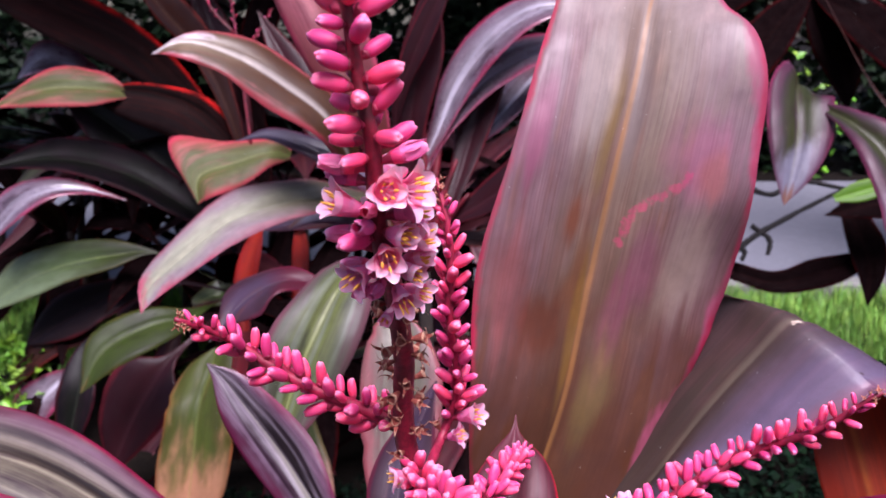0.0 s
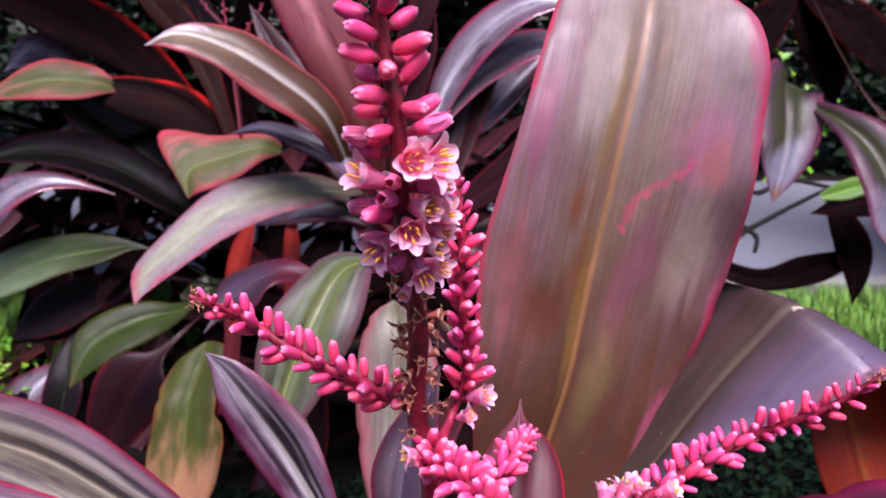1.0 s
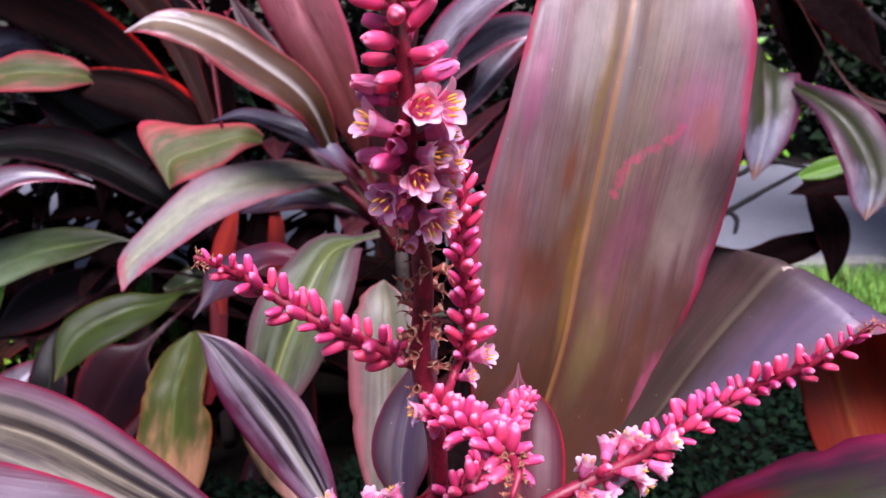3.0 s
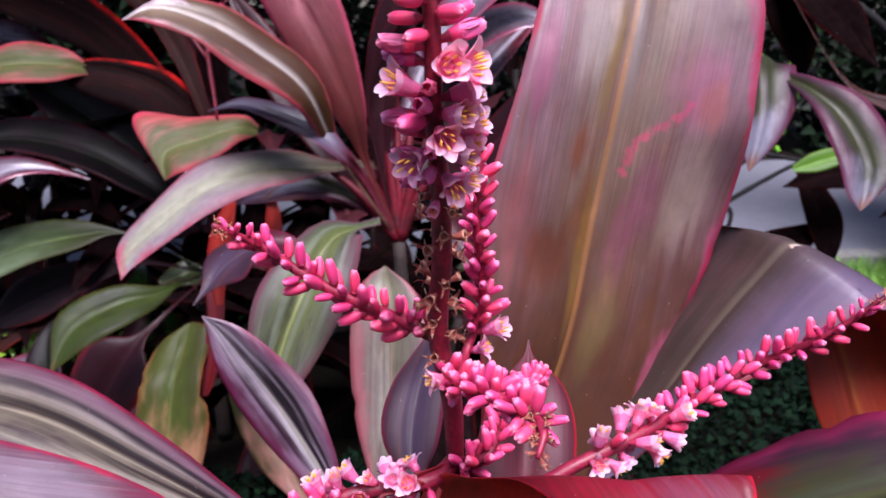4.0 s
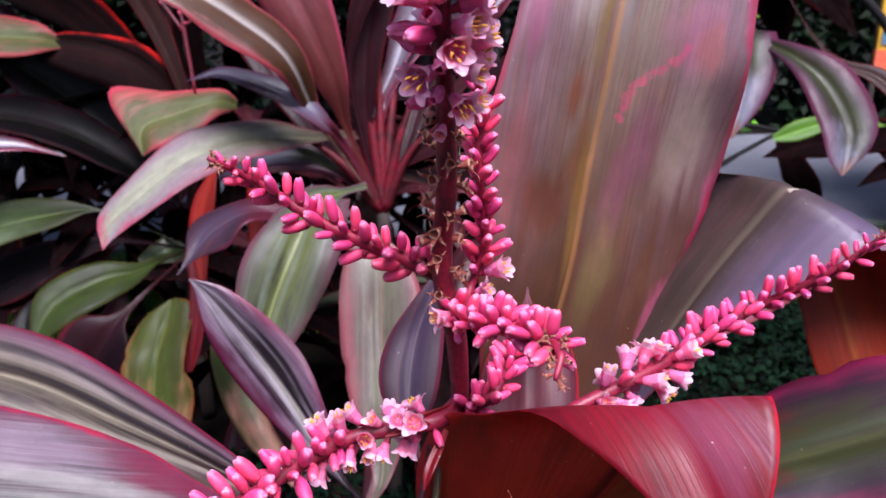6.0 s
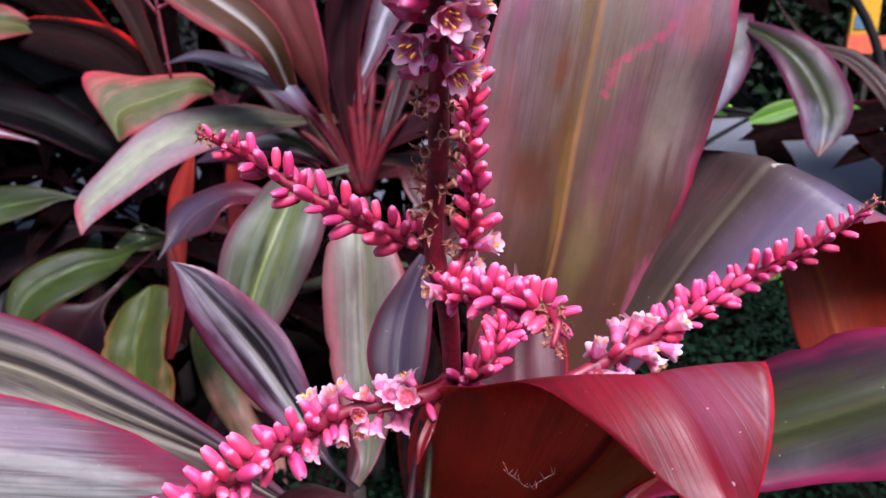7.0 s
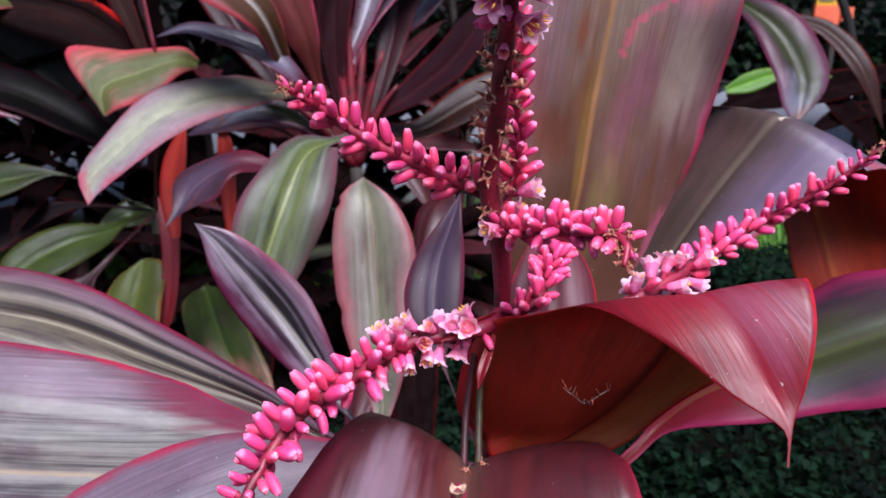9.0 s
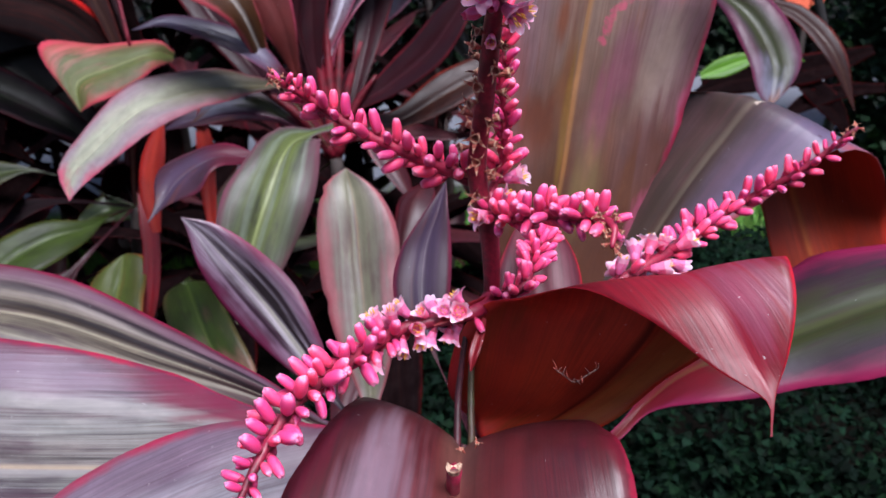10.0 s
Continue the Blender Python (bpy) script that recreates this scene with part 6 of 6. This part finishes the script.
tube("leaf_stalk", [(-0.035, 1.439, 0.673), (0.006, 1.442, 0.764), (0.047, 1.444, 0.816)], [0.012, 0.008, 0.003], PETIOLE, ti_plant_3, np.array(ti_plant_3.location), 8, 10, 0.04, 9)
spike(ti_plant_4, [(-0.455, 1.946, 0.830), (-0.482, 1.998, 1.024), (-0.515, 2.058, 1.245)], [0.004, 0.003, 0.002], [(0.35, 1.0, "bud", 0.0075, 0.011)], 200, label="distant crimson flower stalk", n=12, mat=STALK_MAIN)
spike(ti_plant_4, [(-0.475, 1.985, 0.972), (-0.542, 2.009, 1.063), (-0.616, 2.031, 1.147)], [0.004, 0.003, 0.002], [(0.35, 1.0, "bud", 0.0075, 0.011)], 201, label="distant crimson flower stalk", n=12, mat=STALK_MAIN)
spike(ti_plant_4, [(-0.483, 1.998, 1.024), (-0.441, 2.016, 1.089), (-0.405, 2.031, 1.147)], [0.004, 0.003, 0.002], [(0.35, 1.0, "bud", 0.0075, 0.011)], 202, label="distant crimson flower stalk", n=12, mat=STALK_MAIN)
spike(ti_plant_4, [(-0.495, 2.016, 1.089), (-0.555, 2.033, 1.154), (-0.582, 2.051, 1.219)], [0.004, 0.003, 0.002], [(0.35, 1.0, "bud", 0.0075, 0.011)], 203, label="distant crimson flower stalk", n=12, mat=STALK_MAIN)
spike(ti_plant_4, [(-0.478, 1.988, 0.985), (-0.421, 1.998, 1.024), (-0.381, 2.012, 1.076)], [0.004, 0.003, 0.002], [(0.35, 1.0, "bud", 0.0075, 0.011)], 204, label="distant crimson flower stalk", n=12, mat=STALK_MAIN)
leaf(ti_plant, (L_CRIMSON, L_CRIMSON), [(-0.010, 0.324, 0.867, 0.0015, 0.0015, -0.09, 0.75, 0.66, 0.20),
    (-0.020, 0.315, 0.869, 0.0045, 0.0036, 0.43, 0.61, 0.67, 0.37),
    (-0.034, 0.307, 0.868, 0.0040, 0.0036, 0.33, 0.69, 0.65, 0.48),
    (-0.044, 0.302, 0.866, 0.0000, 0.0000, 0.33, 0.69, 0.65, 0.20)], n=14, cols=3, seed=201, name='bract')
leaf(ti_plant, (L_CRIMSON, L_CRIMSON), [(-0.017, 0.312, 0.862, 0.0012, 0.0012, -0.71, 0.57, 0.42, 0.20),
    (-0.022, 0.304, 0.857, 0.0036, 0.0020, -0.62, 0.68, 0.38, 0.31),
    (-0.026, 0.297, 0.850, 0.0030, 0.0024, -0.76, 0.65, 0.06, 0.43),
    (-0.028, 0.294, 0.844, 0.0000, 0.0000, -0.76, 0.65, 0.06, 0.20)], n=14, cols=3, seed=202, name='bract')
rnd = random.Random(77)
web = [(0.0035 + 0.0021 * k, 0.2652 - 0.00055 * k, 0.8572 - 0.0078 * (1 - abs(k - 4.5) / 4.5)) for k in range(10)]
tube("dry_bit", web, [0.0003] * 10, DRIED_DARK, ti_plant, np.array(ti_plant.location), 6, 30, 0.4, 298)
for k, (x, y, z) in enumerate(web):
    tube("dry_bit", [(x, y, z), (x + rnd.uniform(-0.001, 0.002), y - 0.0012, z + rnd.uniform(-0.002, 0.003)), (x + rnd.uniform(-0.002, 0.004), y - 0.001, z + rnd.uniform(-0.003, 0.006))],
         [0.00032, 0.00024, 0.0001], DRIED_DARK if k % 3 else DRIED, ti_plant, np.array(ti_plant.location), 5, 6, 0.3, 300 + k)


def cut_end(x, y, z, r, lean, plant):
    """The torn pale rim and dark pith of a cut stalk."""
    rnd = random.Random(5)
    v, f, slots = [], [], []
    for h, q in ((-0.6, 1.0), (0.0, 1.15), (0.5, 1.35), (0.25, 0.85), (-0.1, 0.7)):
        for j in range(14):
            g = 0.448799 * j
            v.append((r * q * math.cos(g) * rnd.uniform(0.92, 1.08), r * q * math.sin(g) * rnd.uniform(0.92, 1.08), r * (h + (rnd.uniform(-0.35, 0.5) if h == 0.5 else 0))))
    for i in range(4):
        for j in range(14):
            f.append((i * 14 + j, i * 14 + (j + 1) % 14, i * 14 + 14 + (j + 1) % 14, i * 14 + 14 + j))
            slots.append(0)
    f.append(tuple(56 + j for j in range(14)))
    slots.append(1)
    part("cut_end", mesh_of("cut_end", v, f, [TORN, DRIED_DARK], slots), plant, "torn pale end of a cut stalk", Matrix.Translation(Vector((x, y, z)) - plant.location) @ Matrix.Rotation(lean, 4, "X"))


TORN = plain_mat("torn_fibre", "8a6a58", "b89c84", 800.0, 0.8, 0.8, c="5a2c24")
cut_end(-0.0452, 0.2510, 0.8205, 0.0027, -0.05, ti_plant)
for k, (x, y, z) in enumerate([(-0.0385, 0.262, 0.8215), (-0.033, 0.262, 0.8235)]):
    part("dried_flower", CALYCES[k], ti_plant, "", Matrix.Translation(Vector((x, y, z)) - ti_plant.location) @ Matrix.Rotation(0.9 * k - 0.6, 4, "Y") @ Matrix.Diagonal((0.0045, 0.0045, 0.0045, 1)))
tube("leaf_stalk", [(-0.017, 0.338, 0.846), (-0.021, 0.328, 0.815), (-0.026, 0.306, 0.786), (-0.024, 0.33, 0.745)], [0.0014, 0.0018, 0.0022, 0.004], STALK_OLIVE, ti_plant, np.array(ti_plant.location), 9, 16, 0.05, 310, "olive leaf stalk")
tube("leaf_stalk", [(-0.022, 0.332, 0.848), (-0.029, 0.322, 0.815), (-0.034, 0.302, 0.784), (-0.026, 0.33, 0.745)], [0.0014, 0.0018, 0.0022, 0.004], STALK_DARK, ti_plant, np.array(ti_plant.location), 9, 16, 0.05, 311, "maroon leaf stalk")


# ---- rosettes further back ----
def rosette(x, y, h, count, reach, width, mats, seed, label):
    rnd = random.Random(seed)
    ob = thing("ti_plant", x, y, 0.0, label, "plant", "ti plants")
    tube("stem", [(x, y, -0.02), (x + rnd.uniform(-0.04, 0.04), y, h * 0.5), (x, y, h)], [0.018, 0.016, 0.012], CANE, ob, np.array(ob.location), 8, 12, 0.08, seed)
    for i in range(count):
        g = i * 2.39996 + rnd.uniform(-0.3, 0.3)
        el = rnd.uniform(-0.1, 1.25) if i % 3 else rnd.uniform(-0.6, 0.2)
        ln, w = reach * rnd.uniform(0.75, 1.15), width * rnd.uniform(0.8, 1.2)
        dx, dy = math.cos(g), math.sin(g)
        z0 = h - 0.16 * (i / count) + rnd.uniform(-0.03, 0.03)
        side = (-dy, dx, rnd.uniform(-0.25, 0.25))
        rows = []
        for s, wf in ((0.0, 0.12), (0.16, 0.14), (0.36, 0.75), (0.58, 1.0), (0.8, 0.7), (1.0, 0.0)):
            r = ln * (s * math.cos(el) + 0.12 * s * s)
            up = ln * (s * math.sin(el) - rnd.uniform(0.42, 0.5) * s * s)
            rows.append((x + dx * r, y + dy * r, z0 + up, w * wf, w * wf, *side, 0.25))
        leaf(ob, rnd.choice(mats), rows, 14, 3, 0.1, 0.03, seed * 50 + i)
    return ob


# Rosettes fill the gaps; the bed's shade is coloured into their leaves.
SHADY = [(L_SHADY_MAROON, L_SHADE), (L_SHADY_GREEN, L_SHADE), (L_SHADE, L_SHADE), (L_SHADY_MAROON, U_MAROON)]
SHADED = [(L_SHADE, L_SHADE), (L_SHADY_MAROON, U_MAROON)]
MIXED = SHADY + [(L_MOSS, U_GREEN), (L_MAROON, L_SHADE)]
for k, (x, y, h, mats) in enumerate([(-1.0, 2.75, 0.95, MIXED), (-0.45, 2.55, 0.75, SHADY), (-0.1, 2.35, 0.5, SHADY), (-0.65, 2.9, 1.15, SHADY),
                                     (-1.7, 3.0, 0.8, MIXED), (0.35, 2.7, 0.9, SHADY), (-0.35, 1.95, 0.35, MIXED), (-0.8, 2.5, 0.45, SHADY),
                                     (-0.2, 2.9, 0.55, SHADY), (-1.3, 2.9, 0.6, SHADY), (-0.6, 2.2, 0.3, SHADY), (-0.55, 2.78, 0.6, SHADED), (-0.95, 3.0, 0.7, SHADED), (-0.25, 2.65, 0.62, SHADED), (-1.3, 3.05, 0.6, SHADED), (0.1, 2.75, 0.6, SHADED), (0.2, 2.0, 0.3, SHADY), (0.1, 1.8, 0.38, SHADED), (0.32, 2.3, 0.55, SHADED), (-1.15, 2.45, 0.5, SHADY)]):
    rosette(x, y, h, 17, 0.52, 0.05, mats, 100 + k, "ti plant in the bed, leaves darkened for shade")

# ---- ground ----
SOIL = plain_mat("soil", "0e0a08", "18130e", 60.0, 0.95, 0.8, 0.01, c="110d0a", spread=0.0, spec=0.1)
ROADM = plain_mat("asphalt_pale", "5e6068", "6e7078", 90.0, 0.85, 0.4, 0.004, c="666870", spread=0.0)
GRASSM = plain_mat("grass_green", "5e8c30", "7cac46", 40.0, 0.6, 0.2, c="4e782a", spread=0.25, each=0.3)
# Ivy greens sit close to black, with the shade on the ground included.
IVYM = plain_mat("ivy_shaded_green", "05130a", "091e0f", 60.0, 0.8, 0.2, c="030b06", spread=0.3, spec=0.08, each=0.55)
HEDGEM = plain_mat("hedge_green", "091808", "12280f", 50.0, 0.6, 0.2, c="0a1c10", spread=0.35, spec=0.2, each=0.3)
LIMEM = plain_mat("lime_leaf", "5c9020", "78ac30", 50.0, 0.45, 0.2, spread=0.2, each=0.3)
KERBM = plain_mat("kerb_stone", "6a6a66", "82827c", 70.0, 0.85, 0.5, 0.003, spread=0.05)
BARK = plain_mat("bark", "221c18", "3a302a", 40.0, 0.9, 0.9, 0.01, spread=0.05)


def sheet(name, x0, x1, y0, y1, z, nx, ny, amp, mat, label, hole=None):
    verts, faces = [], []
    for i in range(ny + 1):
        for j in range(nx + 1):
            x, y = x0 + (x1 - x0) * j / nx, y0 + (y1 - y0) * i / ny
            verts.append((x, y, z + amp * noise.noise((x * 2.3, y * 2.3, 0)) + amp * 0.5 * noise.noise((x * 9, y * 9, 3))))
    for i in range(ny):
        for j in range(nx):
            a = i * (nx + 1) + j
            faces.append((a, a + 1, a + nx + 2, a + nx + 1))
    return tagged(new(name, mesh_of(name, verts, faces, [mat])), label, "ground", kind="structure")


sheet("ground", -60, 60, -60, 120, -0.02, 90, 90, 0.012, SOIL, "dark soil of the garden bed")
sheet("road", -30, 30, 3.45, 5.9, 0.03, 120, 10, 0.003, ROADM, "pale grey asphalt path")
kerb = thing("kerb", 0, 3.4, 0.0, "low stone kerb along the path", "kerb", kind="structure")
KB = [(x, y, z) for x, y, z in ((-0.295, -0.05, -0.06), (0.295, -0.05, -0.06), (0.295, 0.05, -0.06), (-0.295, 0.05, -0.06), (-0.295, -0.05, 0.04), (0.295, -0.05, 0.04), (0.295, 0.05, 0.04), (-0.295, 0.05, 0.04),
                               (-0.285, -0.04, 0.052), (0.285, -0.04, 0.052), (0.285, 0.04, 0.052), (-0.285, 0.04, 0.052))]
KF = [(a + k, (a + 1) % 4 + k, (a + 1) % 4 + k + 4, a + k + 4) for k in (0, 4) for a in range(4)] + [(8, 9, 10, 11), (3, 2, 1, 0)]
kerb_mesh = mesh_of("kerb_stone", KB, KF, [KERBM], smooth=False)
for i in range(40):
    part("kerb_stone", kerb_mesh, kerb, "", Matrix.Translation(((i - 20) * 0.6, 0, 0)))



def blades(name, x0, x1, y0, y1, count, h, mat, label, seed):
    """Grass: bent blades of five corners."""
    rnd = random.Random(seed)
    verts, faces = [], []
    for _ in range(count):
        x, y, g, l, w = rnd.uniform(x0, x1), rnd.uniform(y0, y1), rnd.uniform(0, 6.28), h * rnd.uniform(0.5, 1.25), rnd.uniform(0.0018, 0.0035)
        c, s, b = math.cos(g), math.sin(g), rnd.uniform(0.1, 0.6)
        o = len(verts)
        for q, ww in ((0, 1), (0.55, 0.8)):
            for sg in (-1, 1):
                verts.append((x + c * b * l * q * q - s * sg * w * ww, y + s * b * l * q * q + c * sg * w * ww, l * q * (1 - 0.25 * b * q) - 0.01))
        verts.append((x + c * b * l, y + s * b * l, l * (1 - 0.3 * b)))
        faces += [(o, o + 1, o + 3, o + 2), (o + 2, o + 3, o + 4)]
    return tagged(new(name, mesh_of(name, verts, faces, [mat], smooth=False)), label, "grass", kind="stuff")


blades("grass", -6, 6, 2.52, 3.34, 60000, 0.07, GRASSM, "bright green grass verge beside the path", 5)


def foliage(name, boxes, count, size, mat, label, category, seed, lobes=0, kind="stuff"):
    """Many small pointed leaves that fill uneven mounds given as centre and radii."""
    rnd = random.Random(seed)
    verts, faces = [], []
    for cx, cy, cz, rx, ry, rz, share in boxes:
        for _ in range(int(count * share)):
            g, u = rnd.uniform(0, 6.28), rnd.uniform(-1, 1)
            r = rnd.uniform(0.55, 1.0) ** 0.4
            q = math.sqrt(1 - u * u)
            lump = 1 + 0.25 * noise.noise((math.cos(g) * 2.1 + cx, math.sin(g) * 2.1, u * 2.1 + cz))
            p = Vector((cx + rx * r * q * math.cos(g) * lump, cy + ry * r * q * math.sin(g) * lump, cz + rz * r * u * lump))
            if p.z < 0.0:
                continue
            l = size * rnd.uniform(0.6, 1.3)
            m = Matrix.Translation(p) @ Euler((rnd.uniform(-0.9, 0.9), rnd.uniform(-0.9, 0.9), rnd.uniform(0, 6.28))).to_matrix().to_4x4()
            o = len(verts)
            if lobes:
                pts = ((0, 0, 0), (0.45, 0.15, 0.05), (0.3, 0.45, 0.0), (0.0, 1.0, -0.12), (-0.3, 0.45, 0.0), (-0.45, 0.15, 0.05))
                faces += [(o, o + 1, o + 2, o + 3), (o, o + 3, o + 4, o + 5)]
            else:
                pts = ((0, 0, 0), (0.24, 0.45, 0.07), (0, 1, -0.1), (-0.24, 0.45, 0.07))
                faces += [(o, o + 1, o + 2), (o, o + 2, o + 3)]
            verts += [m @ (Vector(c) * l) for c in pts]
    return tagged(new(name, mesh_of(name, verts, faces, [mat], smooth=False)), label, category, kind=kind)


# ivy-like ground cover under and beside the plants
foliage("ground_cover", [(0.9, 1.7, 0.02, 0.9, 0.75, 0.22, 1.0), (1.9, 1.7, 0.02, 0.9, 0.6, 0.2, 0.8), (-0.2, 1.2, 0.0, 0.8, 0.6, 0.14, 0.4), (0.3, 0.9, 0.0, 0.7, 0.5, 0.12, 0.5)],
        58000, 0.02, IVYM, "green ivy covering the ground, darkened for shade", "ground cover", 8, 1)
foliage("grass_tuft", [(-1.2, 2.05, 0.1, 0.14, 0.16, 0.2, 1.0)], 900, 0.04, LIMEM, "bright green low plants", "ground cover", 9)
# shrubs across the path and beside the bed
def shrub(x, y, rx, ry, rz, count, size, seed):
    rnd = random.Random(seed)
    ob = thing("shrub", x, y, 0.0, "dense dark green leafy shrub", "shrub", "shrubs")
    for k in range(5):
        g = k * 1.26 + rnd.uniform(-0.3, 0.3)
        tube("stem", [(x + 0.05 * math.cos(g), y + 0.05 * math.sin(g), -0.03), (x + 0.3 * rx * math.cos(g), y + 0.3 * ry * math.sin(g), rz * 0.5), (x + 0.7 * rx * math.cos(g), y + 0.6 * ry * math.sin(g), rz * 1.1)],
             [0.03, 0.022, 0.008], BARK, ob, np.array(ob.location), 6, 8, 0.1, seed + k)
    crown = foliage("foliage", [(x, y, rz * 0.55, rx, ry, rz, 1.0)], count, size, HEDGEM, "", "", seed, 1, "")
    crown.parent, crown.location = ob, (-x, -y, 0)
    return ob


for k, (x, y, rx, rz) in enumerate([(-5.5, 7.4, 1.7, 1.5), (-3.2, 7.0, 1.6, 1.3), (-1.0, 7.3, 1.7, 1.6), (1.2, 7.0, 1.6, 1.4), (3.2, 7.2, 1.6, 1.7), (5.4, 7.0, 1.8, 1.5), (7.6, 7.4, 1.8, 1.8)]):
    shrub(x, y, rx, 0.9, rz, 9000, 0.11, 30 + k)
shrub(3.4, 3.0, 0.9, 0.7, 1.25, 12000, 0.06, 37)
shrub(2.6, 2.75, 0.5, 0.7, 0.8, 12000, 0.06, 38)
foliage("lime_shrub", [(2.3, 6.0, 0.5, 0.7, 0.3, 0.6, 1.0)], 90, 0.07, LIMEM, "bright lime green low leaves", "shrub", 44, 1)
# a tree whose unseen crown is added to throw shade
tree = thing("tree", 2.9, 3.6, 0.0, "dark trunked tree, its unseen crown added for shade", "tree")
tube("trunk", [(2.9, 3.6, -0.05), (2.85, 3.6, 0.8), (2.5, 3.6, 1.8), (1.6, 3.8, 2.8)], [0.11, 0.09, 0.08, 0.06], BARK, tree, np.array(tree.location), 12, 24, 0.08, 71)
for k in range(9):
    g = k * 0.7
    tube("limb", [(2.45, 3.62, 1.9 + 0.08 * k), (1.2 + 0.9 * math.cos(g), 3.9 + 0.5 * math.sin(g), 2.7), (0.4 + 3.0 * math.cos(g), 4.3 + 1.6 * math.sin(g), 3.1)], [0.04, 0.03, 0.012], BARK, tree, np.array(tree.location), 7, 14, 0.1, 80 + k)
crown = foliage("crown", [(0.4 + 2.6 * math.cos(k * 0.9) * (0.4 + 0.6 * (k % 3) / 2), 6.6 + 1.0 * math.sin(k * 0.9), 2.85 + 0.2 * (k % 4), 1.3, 0.9, 0.5, 0.8) for k in range(14)] + [(3.1, 3.0, 1.95, 0.9, 0.8, 0.4, 2.5)], 1100, 0.16, HEDGEM, "", "", 60, 1, "")
crown.parent, crown.location = tree, (-2.9, -3.6, 0)
# a second tree out of view, put in to darken the bed
tree = thing("tree", -2.3, 3.2, 0.0, "small unseen tree added to shade the bed", "tree")
tube("trunk", [(-2.3, 3.2, -0.05), (-2.25, 3.2, 0.9), (-2.0, 3.1, 1.7), (-1.5, 3.0, 2.1)], [0.07, 0.06, 0.05, 0.03], BARK, tree, np.array(tree.location), 10, 20, 0.08, 91)
crown = foliage("crown", [(-1.5, 2.8, 1.95, 0.9, 0.7, 0.3, 3.0), (-0.8, 3.1, 2.1, 0.8, 0.6, 0.3, 2.5), (-2.3, 3.0, 2.1, 0.9, 0.8, 0.4, 2.0), (-0.7, 2.3, 1.9, 1.1, 0.6, 0.25, 3.5)], 1100, 0.14, HEDGEM, "", "", 61, 1, "")
crown.parent, crown.location = tree, (2.3, -3.2, 0)
# unseen shrubs added behind and beside the walker to hold back low light
for k, (x, y) in enumerate([(-4.5, -3.2), (-1.6, -4.0), (1.4, -4.2), (4.4, -3.0), (-5.4, 0.6), (5.2, 0.8)]):
    shrub(x, y, 1.7, 1.0, 1.4, 5000, 0.14, 50 + k)
# painted board across the path
board = thing("painted_board", 3.86, 6.05, 0.0, "painted board in yellow, coral and blue on posts", "sign")
BOARD = {c: plain_mat("paint_" + c, a, b, 30.0, 0.5, 0.1, spread=0.02) for c, a, b in (("yellow", "c8951c", "d8a428"), ("coral", "c8583c", "d86a48"), ("blue", "4a6a80", "587a90"))}


def slab(name, parent, x0, x1, y0, y1, z0, z1, mat, label=""):
    v = [(x, y, z) for z in (z0, z1) for x, y in ((x0, y0), (x1, y0), (x1, y1), (x0, y1))]
    f = [(3, 2, 1, 0), (4, 5, 6, 7), (0, 1, 5, 4), (1, 2, 6, 5), (2, 3, 7, 6), (3, 0, 4, 7)]
    me = mesh_of(name, v, f, [mat], smooth=False)
    return part(name, me, parent, label)


slab("panel", board, -0.12, 0.1, 0.0, 0.03, 0.62, 1.3, BOARD["yellow"])
slab("panel", board, -0.13, 0.08, -0.004, 0.03, 0.47, 0.62, BOARD["coral"])
slab("patch", board, -0.1, 0.02, -0.012, -0.004, 0.66, 0.76, BOARD["blue"])
slab("panel", board, 0.1, 0.2, 0.0, 0.03, 0.5, 0.6, BOARD["coral"])
for x in (-0.1, 0.08):
    slab("post", board, x - 0.02, x + 0.02, 0.03, 0.07, 0.0, 1.2, BARK)
